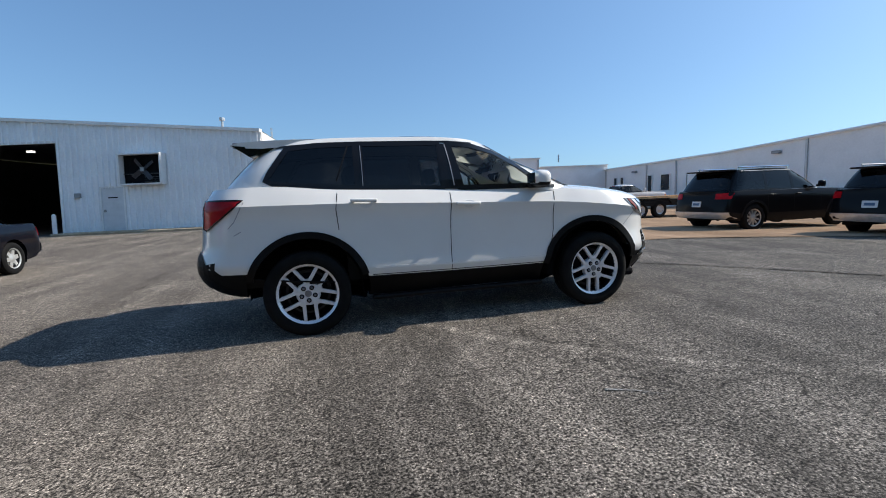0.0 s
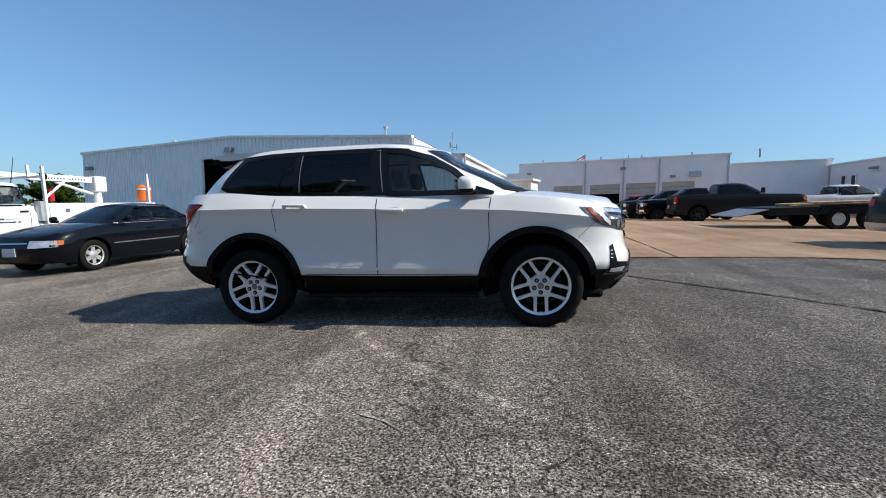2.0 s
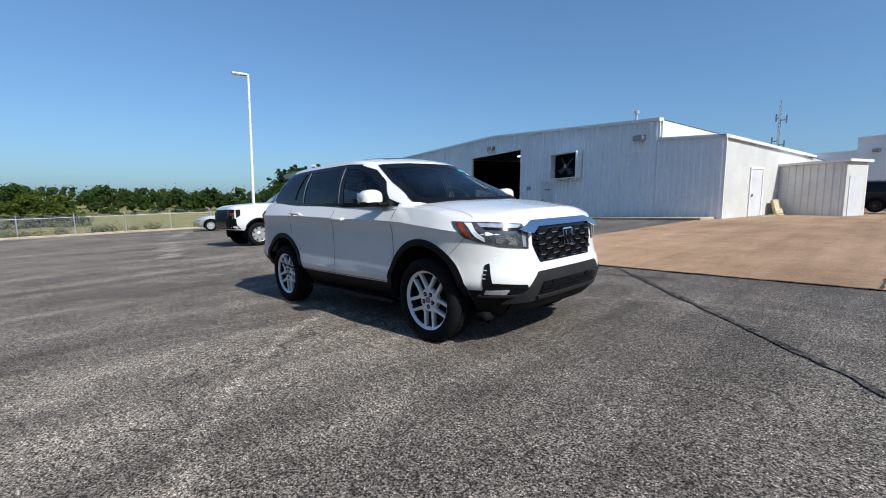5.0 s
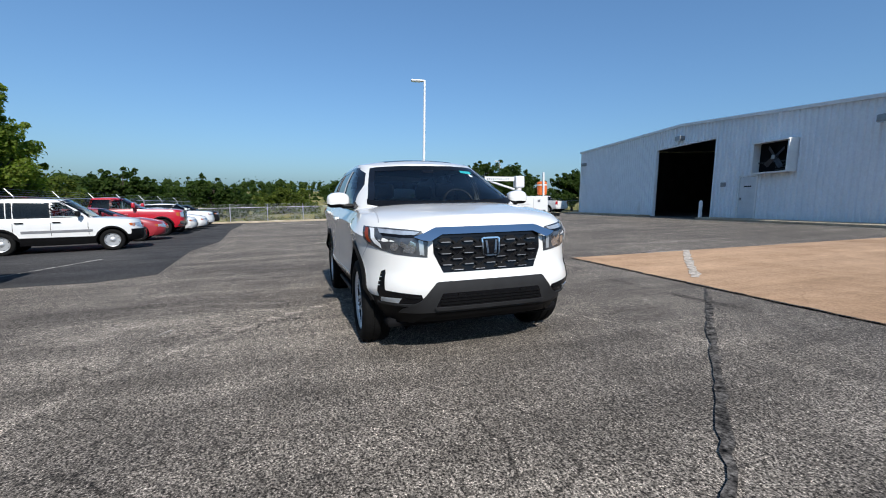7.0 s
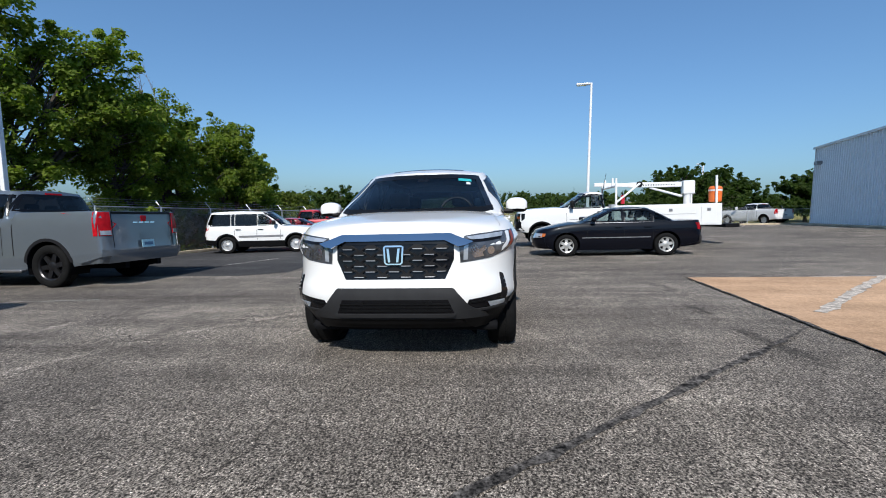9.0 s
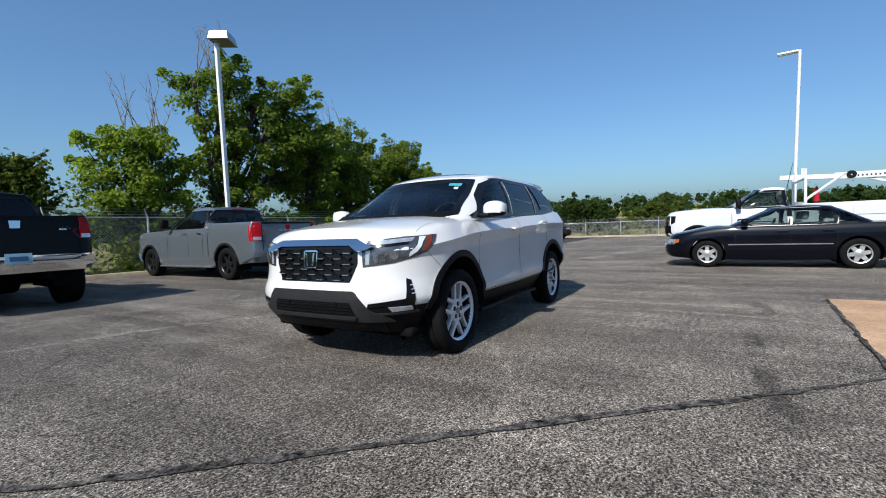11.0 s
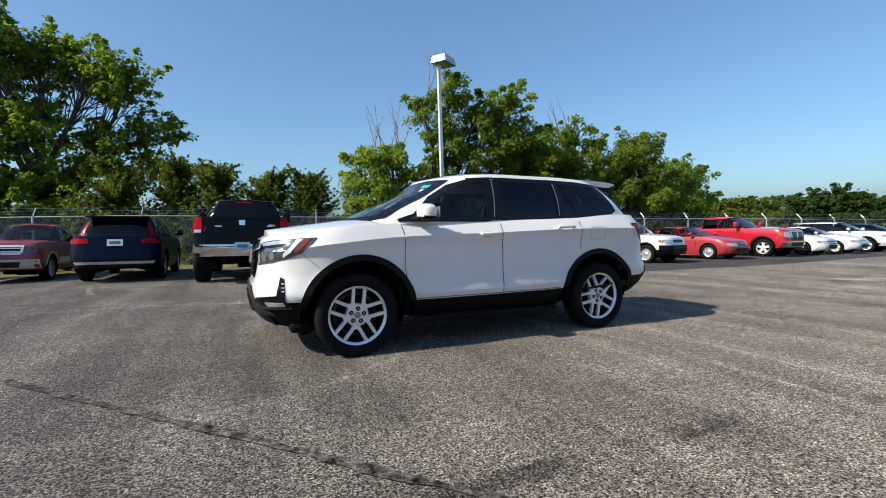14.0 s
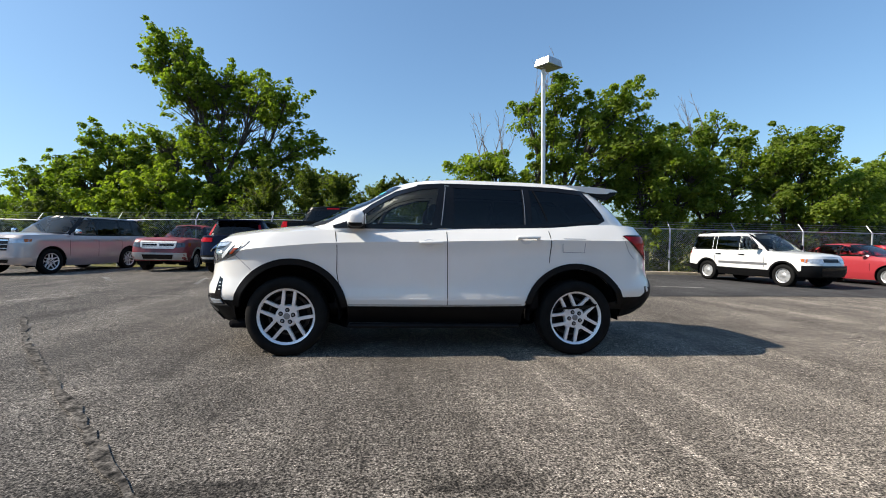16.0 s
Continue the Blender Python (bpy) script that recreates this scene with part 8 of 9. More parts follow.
# ---- light poles, mast, flags ----
def pole_shoebox(x, y, top):
    p = thing("light_pole", "tall grey steel light pole with a box lamp head", "lamp post", at(x, y, 0) @ SLOPE.inverted())
    part("shaft", boxm((-0.07, -0.07, 0.55), (0.07, 0.07, top - 0.12), 0.015), POLE_W, p)
    part("footing", rodm((0, 0, -0.1), (0, 0, 0.55), 0.3, 0.3, 20), KERB, p, "round concrete footing")
    part("base_plate", boxm((-0.16, -0.16, 0.552), (0.16, 0.16, 0.60)), GALV, p)
    bm = bmesh.new()
    box(bm, (-0.42, -0.32, -0.16), (0.42, 0.32, 0.16), 0.02)
    for v in bm.verts:
        if v.co.z < 0:
            v.co.x *= 1.18
            v.co.y *= 1.18
    bm.transform(Matrix.Translation((-0.18, 0.12, top)) @ Matrix.Rotation(radians(35), 4, "Z"))
    hd = part("lamp_head", bm, GALV, p, "grey box lamp head")
    bm = boxm((-0.38, -0.28, -0.185), (0.38, 0.28, -0.165))
    bm.transform(Matrix.Translation((-0.18, 0.12, top)) @ Matrix.Rotation(radians(35), 4, "Z"))
    part("lens", bm, mat("lamp_lens_dim", (0.25, 0.23, 0.18), 0.3, 0, 0.1, 8), hd)


def pole_arm(x, y, top, turn, arm=0.85):
    p = thing("light_pole", "tall slim white light pole with a flat lamp arm", "lamp post", at(x, y, 0) @ SLOPE.inverted() @ Matrix.Rotation(radians(turn), 4, "Z"))
    part("shaft", rodm((0, 0, 0.5), (0, 0, top), 0.095, 0.062, 12), POLE_W, p)
    part("footing", rodm((0, 0, -0.1), (0, 0, 0.5), 0.28, 0.28, 16), KERB, p)
    part("lamp_head", boxm((0.05, -0.16, top - 0.10), (arm, 0.16, top), 0.03), POLE_W, p, "flat white lamp head")
    part("lens", boxm((0.3, -0.13, top - 0.125), (arm - 0.05, 0.13, top - 0.105)), CLEAR_LENS, p)


pole_shoebox(-5.92, -13.2, 8.65)
pole_arm(-22.2, 6.55, 8.95, -100)
pole_arm(-50.0, 25.4, 6.9, -110, 0.7)
ms = thing("radio_mast", "thin grey lattice radio mast with antennas beyond the buildings", "mast", at(-13.4, 100, 0, -1.0) @ SLOPE.inverted())
for k in range(3):
    a = 2 * math.pi * k / 3
    part("leg", rodm((0.32 * math.cos(a), 0.32 * math.sin(a), 0), (0.16 * math.cos(a), 0.16 * math.sin(a), 18.6), 0.07, 0.05, 6), GALV, ms)
bm = bmesh.new()
for k in range(24):
    z = 0.7 + k * 0.75
    for j in range(3):
        a, b = 2 * math.pi * j / 3, 2 * math.pi * (j + 1) / 3
        rr = 0.32 - 0.16 * z / 18.6
        rod(bm, (rr * math.cos(a), rr * math.sin(a), z), (rr * math.cos(b), rr * math.sin(b), z + 0.7), 0.03, 0.03, 4)
part("lattice", bm, GALV, ms)
for z, dx in ((10.5, 1.0), (11.2, -0.9), (15.0, 1.1), (15.4, -0.5)):
    part("antenna", boxm((min(0, dx), -0.08, z), (max(0, dx), 0.08, z + 0.16)), GALV, ms)
    part("antenna", boxm((dx - 0.12, -0.12, z - 0.5), (dx + 0.12, 0.12, z + 0.9)), GALV, ms)
for x, y, top, cols in ((10.6, 58.0, 7.4, ((0.35, 0.03, 0.04), (0.75, 0.72, 0.70))), (9.2, 58.0, 6.6, ((0.02, 0.04, 0.2), (0.02, 0.04, 0.2))), (12.2, 58.0, 6.6, ((0.25, 0.3, 0.5), (0.3, 0.3, 0.5)))):
    f_ = thing("flagpole", "flagpole with a drooping flag behind the service building", "flagpole", at(x, y, 0) @ SLOPE.inverted())
    part("shaft", rodm((0, 0, -0.3), (0, 0, top + 0.4), 0.05, 0.03, 8), GALV, f_)
    for k in range(7):
        c = cols[k % 2]
        bm = bmesh.new()
        n = 8
        rowv = []
        for i in range(n + 1):
            t = i / n
            xx, zz = -1.1 * t, top + 0.2 - 0.7 * t - 0.16 * k
            rowv.append((bm.verts.new((xx, 0.14 * math.sin(5 * t + k * 0.3), zz)), bm.verts.new((xx, 0.14 * math.sin(5 * t + k * 0.3 + 0.3), zz - 0.155))))
        for a, b in zip(rowv, rowv[1:]):
            bm.faces.new((a[0], a[1], b[1], b[0]))
        part("flag_stripe", bm, mat("flag_%d_%d" % (int(c[0] * 100), int(c[2] * 100)), c, 0.8, 0, 0.1, 6), f_)


# ---- chain-link fence ----
FENCE_WIRE = mat("fence_wire", (0.42, 0.43, 0.44), 0.5, 0.6, 0.1, 5)


def fence(path, name_label, bay=3.0, height=1.85, lean=1):
    fc = thing("chain_link_fence", name_label, "fence")
    for (x0, y0), (x1, y1) in zip(path, path[1:]):
        d = Vector((x1 - x0, y1 - y0, 0))
        n = max(1, round(d.length / bay))
        step = d / n
        side = Vector((-d.y, d.x, 0)).normalized() * lean
        zg = lambda p: ground_z(p.x, p.y) - 0.05
        for k in range(n):
            a = Vector((x0, y0, 0)) + step * k
            a.z = zg(a)
            b = Vector((x0, y0, 0)) + step * (k + 1)
            b.z = zg(b)
            po = part("post", rodm(a, a + Vector((0, 0, height + 0.03)), 0.035, None, 8), GALV, fc)
            part("barb_arm", rodm(a + Vector((0, 0, height)), a + side * 0.28 + Vector((0, 0, height + 0.32)), 0.02, 0.014, 6), GALV, po)
            part("top_rail", rodm(a + Vector((0, 0, height)), b + Vector((0, 0, height)), 0.021, None, 6), GALV, fc)
            bm = bmesh.new()
            for j in range(3):
                o = side * (0.09 * (j + 1)) + Vector((0, 0, height + 0.10 * (j + 1)))
                rod(bm, a + o, b + o, 0.004, None, 3, False)
            part("barbed_wire", bm, FENCE_WIRE, fc)
            bm = bmesh.new()
            u = (b - a).normalized()
            ln = (b - a).length
            hgt = height - 0.06
            sp = 0.085
            m = int((ln + hgt) / sp)
            for sgn in (1, -1):
                for i in range(m):
                    s0 = i * sp - (hgt if sgn > 0 else 0)
                    p0, p1 = (s0, 0.0), (s0 + sgn * hgt, hgt)
                    # clip to the bay
                    pts = []
                    for (sa, za), (sb, zb) in ((p0, p1),):
                        t0, t1 = 0.0, 1.0
                        ds = sb - sa
                        for lim, sg in ((0.0, 1), (ln, -1)):
                            da, db = sg * (sa - lim), sg * (sb - lim)
                            if da < 0 and db < 0:
                                t0 = 2
                            elif da < 0:
                                t0 = max(t0, da / (da - db))
                            elif db < 0:
                                t1 = min(t1, da / (da - db))
                        if t0 < t1:
                            pts = [(sa + ds * t0, za + (zb - za) * t0), (sa + ds * t1, za + (zb - za) * t1)]
                    if pts:
                        q0 = a + u * pts[0][0] + Vector((0, 0, 0.04 + pts[0][1]))
                        q1 = a + u * pts[1][0] + Vector((0, 0, 0.04 + pts[1][1]))
                        wv = Vector((0, 0, 0.004))
                        bm.faces.new([bm.verts.new(p) for p in (q0 - wv, q1 - wv, q1 + wv, q0 + wv)])
            part("wire_mesh", bm, FENCE_WIRE, fc)
    return fc


fence([(30, -14.6), (-0.5, -14.1), (-14, -12.3), (-37.2, -9.6)], "galvanised chain-link fence with barbed wire along the lot", 3.0, 1.95, 1)
fence([(-37.2, -9.6), (-37.2, 42)], "galvanised chain-link fence with barbed wire at the lot's far side", 3.0, 1.35, 1)


# ---- trees and shrubs ----
def leaf_mat(name, c0, c1):
    m = bpy.data.materials.new(name)
    m.use_nodes = True
    nt = m.node_tree
    L, N = nt.links.new, nt.nodes.new
    b = nt.nodes["Principled BSDF"]
    b.inputs["Roughness"].default_value = 0.55
    b.inputs["Specular IOR Level"].default_value = 0.12
    geo = N("ShaderNodeNewGeometry")
    ramp = N("ShaderNodeValToRGB")
    ramp.color_ramp.elements[0].color, ramp.color_ramp.elements[1].color = (*c0, 1), (*c1, 1)
    tc = N("ShaderNodeTexCoord")
    nz = N("ShaderNodeTexNoise")
    nz.inputs["Scale"].default_value = 0.6
    nz.inputs["Detail"].default_value = 4
    L(tc.outputs["Object"], nz.inputs["Vector"])
    add = N("ShaderNodeMath")
    add.operation = "MULTIPLY_ADD"
    add.inputs[1].default_value = 0.55
    L(geo.outputs["Random Per Island"], add.inputs[0])
    sub = N("ShaderNodeMapRange")
    sub.inputs[1].default_value, sub.inputs[2].default_value, sub.inputs[3].default_value, sub.inputs[4].default_value = 0.35, 0.65, 0.0, 0.45
    L(nz.outputs["Fac"], sub.inputs[0])
    L(sub.outputs[0], add.inputs[2])
    L(add.outputs[0], ramp.inputs[0])
    L(ramp.outputs[0], b.inputs["Base Color"])
    tr = N("ShaderNodeBsdfTranslucent")
    sc = N("ShaderNodeVectorMath")
    sc.operation = "MULTIPLY"
    sc.inputs[1].default_value = (1.3, 1.5, 0.5)
    L(ramp.outputs[0], sc.inputs[0])
    L(sc.outputs[0], tr.inputs[0])
    mx = N("ShaderNodeMixShader")
    mx.inputs[0].default_value = 0.55
    out = nt.nodes["Material Output"]
    L(b.outputs[0], mx.inputs[1])
    L(tr.outputs[0], mx.inputs[2])
    L(mx.outputs[0], out.inputs[0])
    MATS[name] = m
    return m


LEAF = leaf_mat("leaf_green", (0.068, 0.112, 0.018), (0.255, 0.315, 0.060))
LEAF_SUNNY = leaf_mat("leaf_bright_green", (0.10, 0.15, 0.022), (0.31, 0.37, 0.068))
LEAF_DARK = leaf_mat("leaf_dark", (0.024, 0.048, 0.012), (0.075, 0.115, 0.028))
LEAF_CEDAR = leaf_mat("cedar_green", (0.034, 0.058, 0.011), (0.20, 0.235, 0.048))
LEAF_UNDER = leaf_mat("undergrowth_green", (0.022, 0.038, 0.009), (0.13, 0.16, 0.040))
LEAF_DRY = leaf_mat("weed_green", (0.09, 0.11, 0.03), (0.26, 0.25, 0.09))
BARK = mat("bark", (0.085, 0.070, 0.055), 0.9, 0, 0.3, 6, bump=0.5, bump_scale=18)
BARK_PALE = mat("pale_dead_wood", (0.22, 0.19, 0.16), 0.9, 0, 0.25, 6)


def leaf_cloud(rng, centres, radii, count, size, flat=0.8):
    """Vertices and faces of many small folded leaves in clumps."""
    centres, radii = np.asarray(centres), np.asarray(radii)
    wts = radii**2
    which = rng.choice(len(centres), size=count, p=wts / wts.sum())
    d = rng.normal(size=(count, 3))
    d /= np.linalg.norm(d, axis=1, keepdims=True)
    rad = radii[which] * np.abs(0.15 + 0.62 * rng.normal(size=count))
    pos = centres[which] + d * rad[:, None] * np.array([1, 1, flat])
    nrm = d + rng.normal(size=(count, 3)) * 0.7 + np.array([0.3, 0, 0.7])
    nrm /= np.linalg.norm(nrm, axis=1, keepdims=True)
    t = np.cross(nrm, rng.normal(size=(count, 3)))
    t /= np.linalg.norm(t, axis=1, keepdims=True)
    bta = np.cross(nrm, t)
    s = size * (0.6 + 0.8 * rng.random(count))[:, None]
    v = np.empty((count, 4, 3))
    v[:, 0] = pos - t * s
    v[:, 1] = pos - bta * s * 0.55 + nrm * s * 0.15
    v[:, 2] = pos + t * s
    v[:, 3] = pos + bta * s * 0.55 + nrm * s * 0.15
    return v.reshape(-1, 3), np.arange(count * 4).reshape(-1, 4)


def with_cores(v, f, centres, radii, k=0.72):
    """Adds a dark low-faced core inside each clump, so that no sky shows through a dense wood."""
    ico = bmesh.new()
    bmesh.ops.create_icosphere(ico, subdivisions=2, radius=1.0)
    base = np.array([v.co[:] for v in ico.verts])
    tris = [[v.index for v in f.verts] for f in ico.faces]
    ico.free()
    rng = np.random.default_rng(len(radii))
    vs, fs, n = v.tolist(), f.tolist(), len(v)
    for c, r in zip(centres, radii):
        wob = base * (r * k * (1 + 0.22 * rng.normal(size=(len(base), 1))))
        vs += (np.asarray(c) + wob).tolist()
        fs += [[n + i for i in t] for t in tris]
        n += len(base)
    return vs, fs


def leaf_object(name, v, f, material, parent=None, kind=""):
    me = bpy.data.meshes.new(name)
    me.from_pydata(v if isinstance(v, list) else v.tolist(), [], f if isinstance(f, list) else f.tolist())
    me.materials.append(material)
    ob = new(name, me)
    if parent:
        ob.parent = parent
    if kind:
        ob["kind"] = kind
    return ob


def limb_to(bm, rnd, a, b, r0, r1, bow=0.12, n=5):
    """A crooked tapering limb from a to b; returns the points along it."""
    a, b = Vector(a), Vector(b)
    ln = (b - a).length
    pts, off = [a], Vector((0, 0, 0))
    for k in range(1, n + 1):
        t = k / n
        off = off + Vector((rnd.uniform(-1, 1), rnd.uniform(-1, 1), rnd.uniform(-0.4, 1))) * ln * bow / n
        pts.append(a.lerp(b, t) + off * (4 * t * (1 - t)))
    for k in range(n):
        ra, rb = r0 + (r1 - r0) * k / n, r0 + (r1 - r0) * (k + 1) / n
        rod(bm, pts[k], pts[k + 1], ra, rb, 7 if r0 > 0.06 else 5, False)
    return pts


def sprays(rng, tips, count, size, droop=0.25):
    """Leaves on short twigs round each tip: vertices and faces of small folded leaves."""
    tips = np.asarray(tips)
    which = rng.integers(0, len(tips), count)
    c, r = tips[which, :3], tips[which, 3]
    d = rng.normal(size=(count, 3))
    d /= np.linalg.norm(d, axis=1, keepdims=True)
    d[:, 2] *= 0.75
    rad = r * rng.random(count) ** 0.45
    pos = c + d * rad[:, None]
    pos[:, 2] -= droop * (rad**2) / np.maximum(r, 0.1)
    nrm = d * 0.6 + rng.normal(size=(count, 3)) * 0.55 + np.array([0.15, 0.0, 0.75])
    nrm /= np.linalg.norm(nrm, axis=1, keepdims=True)
    t = np.cross(nrm, rng.normal(size=(count, 3)))
    t /= np.linalg.norm(t, axis=1, keepdims=True)
    bt = np.cross(nrm, t)
    sz = size * (0.55 + 0.8 * rng.random(count))[:, None]
    v = np.empty((count, 4, 3))
    v[:, 0] = pos - t * sz
    v[:, 1] = pos - bt * sz * 0.62 + nrm * sz * 0.18
    v[:, 2] = pos + t * sz
    v[:, 3] = pos + bt * sz * 0.62 + nrm * sz * 0.18
    return v.reshape(-1, 3), np.arange(count * 4).reshape(-1, 4)


def dead_twigs(rnd, base, n, ln):
    """Bare forked twigs that stand above a crown."""
    bm = bmesh.new()
    for k in range(n):
        p = Vector(base) + Vector((rnd.uniform(-0.7, 0.7), rnd.uniform(-0.4, 0.4), rnd.uniform(-0.3, 0.3)))
        d = Vector((rnd.uniform(-0.45, 0.45), rnd.uniform(-0.3, 0.3), 1)).normalized()
        for j in range(5):
            q = p + d * ln / 5
            rod(bm, p, q, 0.026 - 0.005 * j, 0.021 - 0.004 * j, 5, False)
            for _ in range(2):
                e = (d + Vector((rnd.uniform(-1, 1), rnd.uniform(-1, 1), 0.1)) * 0.75).normalized()
                rod(bm, q, q + e * ln * rnd.uniform(0.1, 0.28), 0.010, 0.003, 4, False)
            d = (d + Vector((rnd.uniform(-1, 1), rnd.uniform(-1, 1), 0.3)) * 0.22).normalized()
            p = q
    return bm


def tree(x, y, lobes, label, seed, size=0.09, material=None, density=1.0, trunk_r=0.16, lean=(0, 0), twigs=0, twig_at=(0, 0, 0), fork=0.3, clump=1.0):
    """A broad-leaved tree: a forked trunk, a limb to each lobe of the crown (dx, dy, z, radius), branches and leafy sprays on each."""
    rng, rnd = np.random.default_rng(seed), random.Random(seed)
    t = thing("tree", label, "tree", at(x, y, 0, ground_z(x, y) - 0.06) @ SLOPE.inverted())
    bm = bmesh.new()
    top = max(l[2] for l in lobes)
    crotch = Vector((lean[0] * fork, lean[1] * fork, top * fork))
    limb_to(bm, rnd, (0, 0, 0), crotch, trunk_r, trunk_r * 0.72, 0.08)
    tips = []
    for dx, dy, z, r in lobes:
        c = Vector((dx, dy, z))
        way = limb_to(bm, rnd, crotch, c, trunk_r * 0.55, 0.05, 0.22, 6)
        n = max(8, int(13 * r * r * clump))
        for k in range(n):
            d = Vector((rnd.gauss(0, 1), rnd.gauss(0, 1), rnd.gauss(0.15, 0.85))).normalized()
            q = c + Vector((d.x, d.y, d.z * 0.85)) * r * rnd.uniform(0.45, 1.12)
            if q.z < 0.4:
                continue
            br = limb_to(bm, rnd, way[rnd.randint(3, 6)], q, 0.035, 0.008, 0.25, 4)
            tips.append((*q, rnd.uniform(0.30, 0.62)))
            if rnd.random() < 0.6:
                tips.append((*br[3], rnd.uniform(0.25, 0.45)))
            if rnd.random() < 0.35:
                e = q + Vector((d.x, d.y, d.z * 0.5 + 0.35)).normalized() * rnd.uniform(0.3, 0.65)
                tips.append((*e, rnd.uniform(0.16, 0.28)))
    part("trunk", bm, BARK, t, smooth=True)
    area = sum(q[3] ** 2 for q in tips)
    v, f = sprays(rng, tips, int(area * 560 * density * (0.09 / size) ** 2), size)
    leaf_object("crown", v, f, material or LEAF, t)
    if twigs:
        part("dead_branch", dead_twigs(rnd, twig_at, twigs, 1.9), BARK_PALE, t, "bare dead twigs")
    return t


def cedar(x, y, height, spread, label, seed, leaves, material):
    """A small dense tree of feathery sprays that rise outward from the stem."""
    rng, rnd = np.random.default_rng(seed), random.Random(seed)
    t = thing("tree", label, "tree", at(x, y, 0, ground_z(x, y) - 0.06) @ SLOPE.inverted())
    bm = bmesh.new()
    limb_to(bm, rnd, (0, 0, 0), (0, 0, height * 0.85), 0.12, 0.03, 0.06)
    cs, rs = [], []
    for k in range(int(34 + 10 * height)):
        h = height * rnd.uniform(0.04, 0.80)
        a, ln = rnd.uniform(0, 2 * math.pi), spread * (1.15 - 0.75 * h / height) * rnd.uniform(0.55, 1.1)
        up = rnd.uniform(0.25, 0.9)
        for j in range(7):
            q = (j + 0.6) / 7
            cs.append((ln * q * math.cos(a), ln * q * math.sin(a), h + ln * up * q * q))
            rs.append(0.34 * (1.15 - q * 0.95) + 0.03)
        rod(bm, (0, 0, h), cs[-1], 0.025, 0.006, 5, False)
    part("trunk", bm, BARK, t, smooth=True)
    v, f = leaf_cloud(rng, cs, rs, leaves, 0.068)
    v[:, 2] = np.maximum(v[:, 2], 0.15)
    v, f = with_cores(v, f, cs, rs, 0.35)
    leaf_object("crown", v, f, material, t)
    return t


# the big tree and its neighbours beyond the corner of the fence
tree(11.9, -26.3, [(2.6, 0.2, 12.6, 2.0), (3.2, 0.3, 14.0, 1.3), (1.4, 0.2, 10.6, 2.2), (-0.6, 0.4, 11.2, 1.9), (-3.0, 1.0, 10.2, 1.9), (-4.6, 1.6, 9.8, 1.5), (-5.6, 0.6, 7.4, 1.5), (-3.4, 0.8, 6.4, 1.7), (0.6, 0.2, 7.4, 2.3), (3.4, 0.5, 7.2, 2.0),
                   (-5.4, 0.4, 5.0, 1.3), (-1.4, 0.6, 4.4, 1.8), (2.2, 0.9, 4.2, 2.0), (5.2, 0.6, 5.6, 1.7)], "large spreading leafy green tree behind the fence", 11, 0.12, LEAF, 0.75, 0.34, (0.6, 0.0), fork=0.24)
tree(18.7, -26.0, [(0.0, 0.2, 7.0, 1.6), (-2.2, 0.3, 5.6, 1.7), (1.8, 0.2, 5.4, 1.7), (0.2, 0.8, 4.4, 2.0), (-2.6, 1.0, 3.0, 1.7), (2.6, 0.8, 3.2, 1.6)], "rounded leafy green tree behind the fence", 12, 0.12, LEAF, 0.85, 0.2)
tree(26.5, -30.0, [(0.0, 0.0, 4.6, 1.9), (-2.6, 0.0, 3.6, 1.8), (2.6, 0, 3.4, 1.8), (0, 0.6, 2.2, 2.0)], "low leafy green tree behind the fence", 16, 0.13, LEAF, 0.8, 0.16)
tree(14.6, -23.4, [(0.0, 0.0, 4.4, 1.8), (-2.2, 0.0, 3.0, 1.7), (2.2, 0.3, 3.2, 1.8), (-4.4, 0.2, 2.4, 1.5)], "bushy bright green young tree behind the fence", 14, 0.11, LEAF_SUNNY, 0.8, 0.14, fork=0.2)
# the row along the fence behind the light pole
tree(-6.9, -15.1, [(-0.2, 0.9, 7.9, 1.0), (1.2, 0.6, 7.3, 0.95), (-1.5, 1.0, 6.9, 1.1), (-2.2, 1.6, 6.0, 1.1), (-2.7, 1.9, 7.1, 1.05), (-3.4, 2.0, 5.9, 1.1), (-3.5, 1.5, 4.6, 1.2), (0.3, 0.6, 6.0, 1.0), (-0.8, 0.8, 5.0, 1.2), (-2.0, 1.0, 4.2, 1.2), (0.9, 0.7, 4.4, 0.9), (-0.4, 0.6, 3.2, 1.2)],
     "tall open green tree with bare top twigs behind the light pole", 21, 0.082, LEAF, 0.85, 0.17, (-0.3, 0.2), 7, (0.4, 0.4, 7.8), 0.22)
tree(-3.9, -15.6, [(0.4, 0.2, 4.9, 0.95), (-0.5, 0.2, 4.5, 1.0), (1.1, 0.1, 4.2, 0.8), (0.2, 0.4, 3.3, 1.2), (-1.0, 0.3, 3.2, 1.0), (1.2, 0.3, 2.7, 1.0)], "bright green leafy tree with dead twigs behind the fence", 22, 0.080, LEAF_SUNNY, 0.95, 0.11, (0, 0), 9, (-0.3, 0.1, 5.1), 0.2)
tree(-11.4, -14.6, [(0.2, 0.2, 6.2, 1.0), (-1.4, 0.1, 6.2, 0.9), (1.2, 0.4, 5.2, 1.1), (-0.6, 0.4, 5.0, 1.3), (-2.2, 0.2, 4.6, 1.1), (0.6, 0.5, 3.6, 1.4), (-1.6, 0.5, 3.2, 1.4), (0.2, 0.6, 2.2, 1.3)], "broad leafy green tree behind the fence", 23, 0.082, LEAF, 0.85, 0.15, fork=0.2)
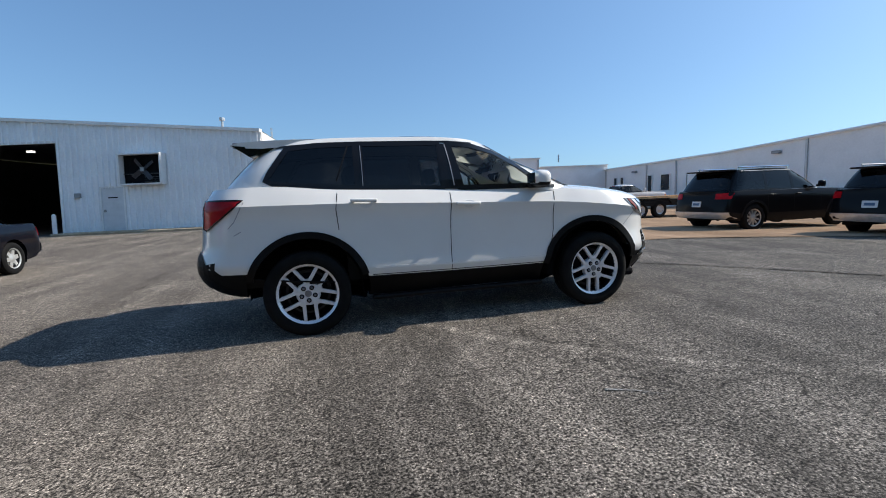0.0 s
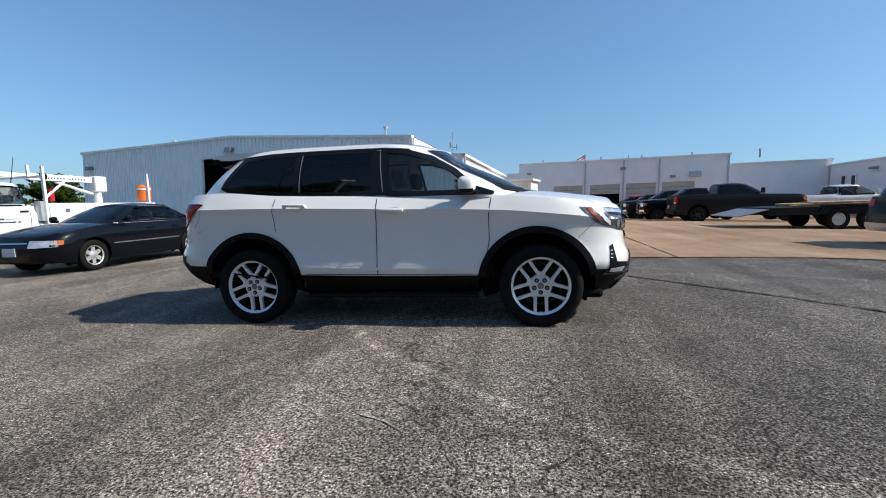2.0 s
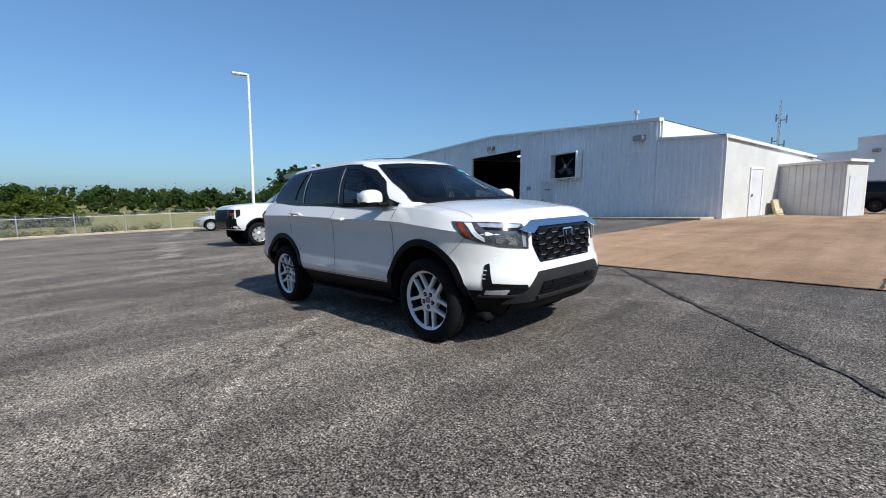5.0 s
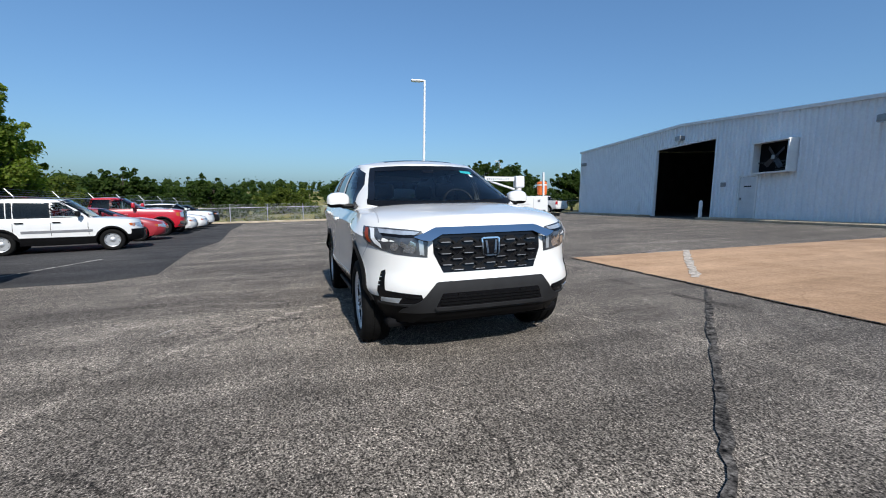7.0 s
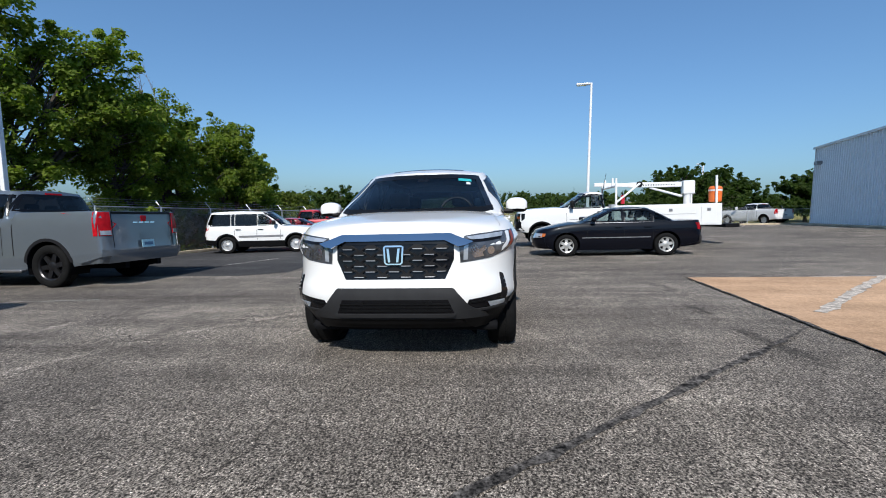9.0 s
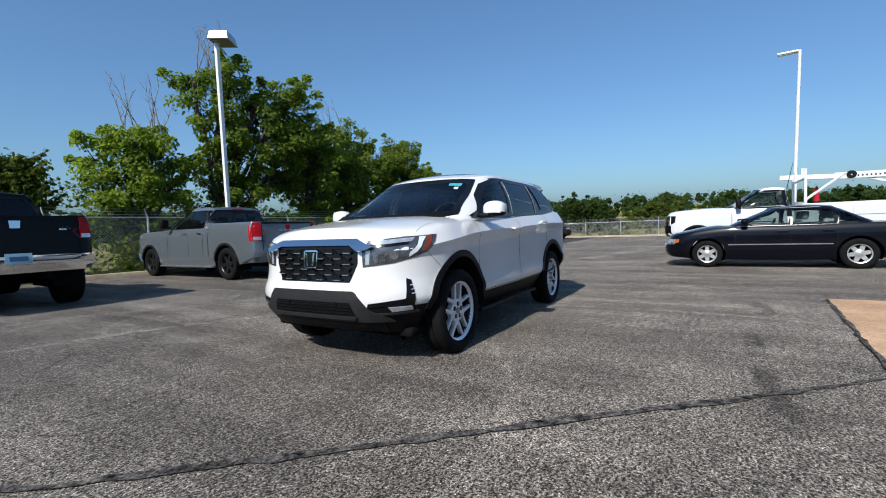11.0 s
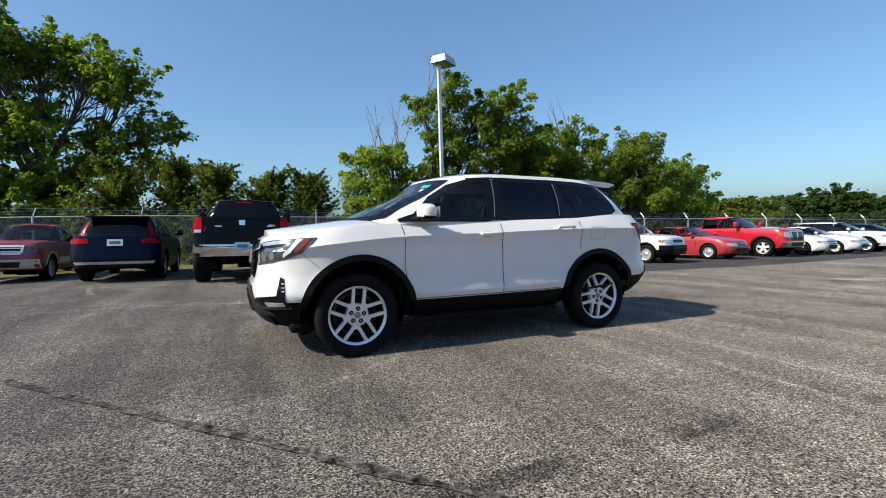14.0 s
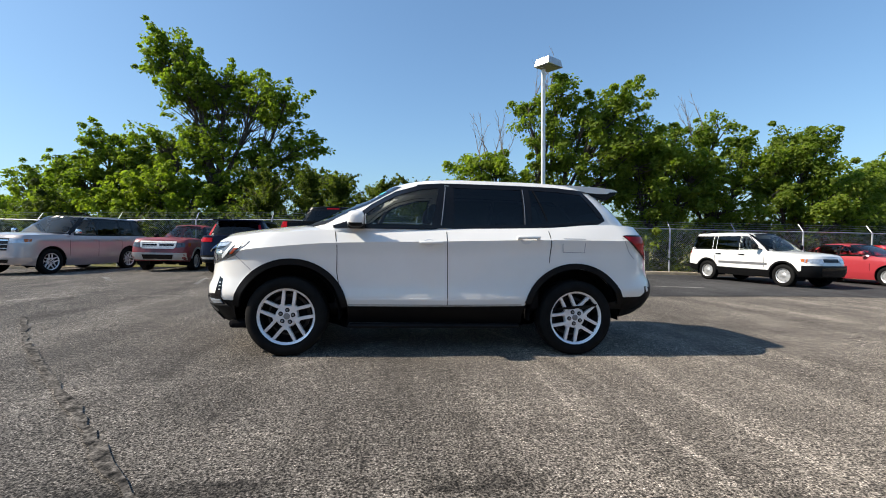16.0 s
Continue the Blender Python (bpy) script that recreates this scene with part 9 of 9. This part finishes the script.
tree(-15.2, -15.4, [(-0.3, 0.2, 7.0, 0.95), (0.8, 0.2, 6.2, 0.9), (-1.4, 0.3, 6.1, 1.0), (0.2, 0.4, 5.0, 1.3), (-1.4, 0.5, 4.4, 1.3), (1.4, 0.5, 3.9, 1.2), (0.0, 0.6, 2.9, 1.4)], "leafy green tree with twiggy top behind the fence", 24, 0.085, LEAF, 0.75, 0.14, (0, 0), 4, (0.5, 0.2, 6.6), 0.2)
tree(-18.8, -14.4, [(0.2, 0.1, 6.4, 1.0), (-1.1, 0.1, 6.0, 1.1), (1.2, 0.2, 5.4, 1.1), (0.0, 0.4, 4.8, 1.4), (-1.8, 0.3, 4.2, 1.3), (1.5, 0.4, 3.8, 1.2), (-0.3, 0.5, 3.0, 1.5), (-2.2, 0.4, 2.6, 1.2)], "dense leafy green tree behind the fence", 25, 0.088, LEAF, 0.9, 0.15, fork=0.2)
tree(-24.2, -16.2, [(0.2, 0.1, 5.0, 1.0), (-1.4, 0.1, 4.2, 1.2), (1.3, 0.2, 4.0, 1.1), (0, 0.3, 3.0, 1.5), (-1.8, 0.3, 2.4, 1.3)], "low leafy green tree behind the fence", 26, 0.095, LEAF, 0.8, 0.12)
tree(-29.3, -19.3, [(0.0, 0.1, 6.1, 1.1), (-1.5, 0.1, 5.6, 1.1), (1.3, 0.1, 5.4, 1.0), (-0.3, 0.3, 4.4, 1.5), (1.4, 0.3, 3.4, 1.4), (-1.9, 0.3, 3.6, 1.4)], "open leafy green tree beyond the fence", 27, 0.11, LEAF, 0.75, 0.14)
for k, (x, y, h, r) in enumerate(((-0.7, -16.4, 4.9, 1.9), (1.1, -16.9, 4.7, 2.1), (3.1, -18.0, 5.3, 1.9), (5.0, -20.5, 6.0, 2.3), (7.6, -21.0, 6.0, 2.4), (-34.0, -21.5, 5.2, 1.8))):
    cedar(x, y, h, r, "dark green cedar-like shrub tree behind the fence", 40 + k, 24000, LEAF_CEDAR)
for k, (x, y, h, r, mt_) in enumerate(((-46, -17, 5.6, 3.0, LEAF_DARK), (-50, -10, 4.6, 3.4, LEAF_DARK), (-56, -2, 3.8, 3.2, LEAF_CEDAR), (-47, 22.0, 6.8, 3.9, LEAF_DARK), (-53, 29.0, 6.6, 4.2, LEAF_DARK), (-44, 33, 5.5, 3.0, LEAF_DARK), (-41, -22, 5.2, 2.8, LEAF_CEDAR))):
    tree(x, y, [(0.0, 0.0, h * 0.72, r * 0.52), (-r * 0.2, r * 0.55, h * 0.60, r * 0.5), (r * 0.2, -r * 0.55, h * 0.58, r * 0.5), (0.3, r * 0.1, h * 0.42, r * 0.6), (r * 0.4, -r * 0.9, h * 0.34, r * 0.5), (r * 0.3, r * 0.9, h * 0.34, r * 0.5)],
         "dense dark green tree beyond the far fence", 60 + k, 0.17, mt_, 1.3, 0.18, fork=0.25)


def shrubs(label, boxes, count, size, material, seed, kind="stuff"):
    """Undergrowth as one mass of leaves over several stretches: x0, y0, x1, y1, depth, height."""
    rng = np.random.default_rng(seed)
    cs, rs = [], []
    for x0, y0, x1, y1, dep, hgt in boxes:
        n = max(4, int(math.hypot(x1 - x0, y1 - y0) * 1.6))
        for k in range(n):
            t = rng.random()
            px, py = x0 + (x1 - x0) * t, y0 + (y1 - y0) * t - dep * rng.random()
            hh = hgt * (0.35 + 0.65 * rng.random())
            for z in np.arange(0.25, hh, 0.7):
                cs.append((px + rng.normal() * 0.3, py + rng.normal() * 0.3, z + ground_z(px, py) - 0.05))
                rs.append(0.55 + 0.35 * rng.random())
    v, f = leaf_cloud(rng, cs, rs, count, size)
    v[:, 2] = np.maximum(v[:, 2], -0.05)
    if size > 0.08:
        v, f = with_cores(v, f, cs, rs, 0.38)
    return tagged(leaf_object("undergrowth", v, f, material), label, "shrubs", "", kind)


shrubs("dark leafy undergrowth behind the fence", [(9, -16, -14, -14.2, 2.5, 3.2), (-14, -14.0, -26, -13.0, 3.0, 2.9), (9, -17.0, 26, -17.5, 4, 2.6), (6, -22, 27, -23, 4, 4.6), (-6, -16.5, -20, -15.2, 1.5, 3.6)], 90000, 0.095, LEAF_UNDER, 71)
shrubs("green climbing weeds along the fence", [(3, -14.4, -13, -12.9, 0.7, 1.7), (-15, -12.8, -36, -10.5, 0.8, 0.9)], 9000, 0.07, LEAF_CEDAR, 72)
shrubs("dry weeds and tall grass beyond the far fence", [(-38.2, -9, -38.2, 18, 0.5, 0.8)], 5000, 0.09, LEAF_DRY, 73)


def far_woods():
    rng = np.random.default_rng(5)
    cs, rs = [], []
    for k in range(900):
        a = radians(rng.uniform(150, 345))
        d = rng.uniform(75, 150)
        if 200 < math.degrees(a) < 330:
            d = rng.uniform(60, 120)
        x, y = d * math.cos(a), d * math.sin(a)
        hump = 1.7 + 2.5 * (0.5 + 0.5 * noise.noise((x * 0.03, y * 0.03, 2.0))) + rng.random() * 0.9
        base = field_z(x, y)
        for z in np.arange(0.3, hump, 1.1):
            cs.append((x + rng.normal(), y + rng.normal(), base + z))
            rs.append(0.8 + 0.6 * rng.random())
    v, f = leaf_cloud(rng, cs, rs, 130000, 0.26)
    v, f = with_cores(v, f, cs, rs, 0.5)
    return tagged(leaf_object("far_woods", v, f, LEAF_DARK), "distant line of dark green woods", "woods", "", "stuff")


far_woods()


# ---- lay the whole plan on the sloping lot ----
bpy.context.view_layer.update()
for ob in list(scene.objects):
    if ob.parent is None and ob.type in {"MESH", "EMPTY"}:
        ob.matrix_world = SLOPE @ ob.matrix_world
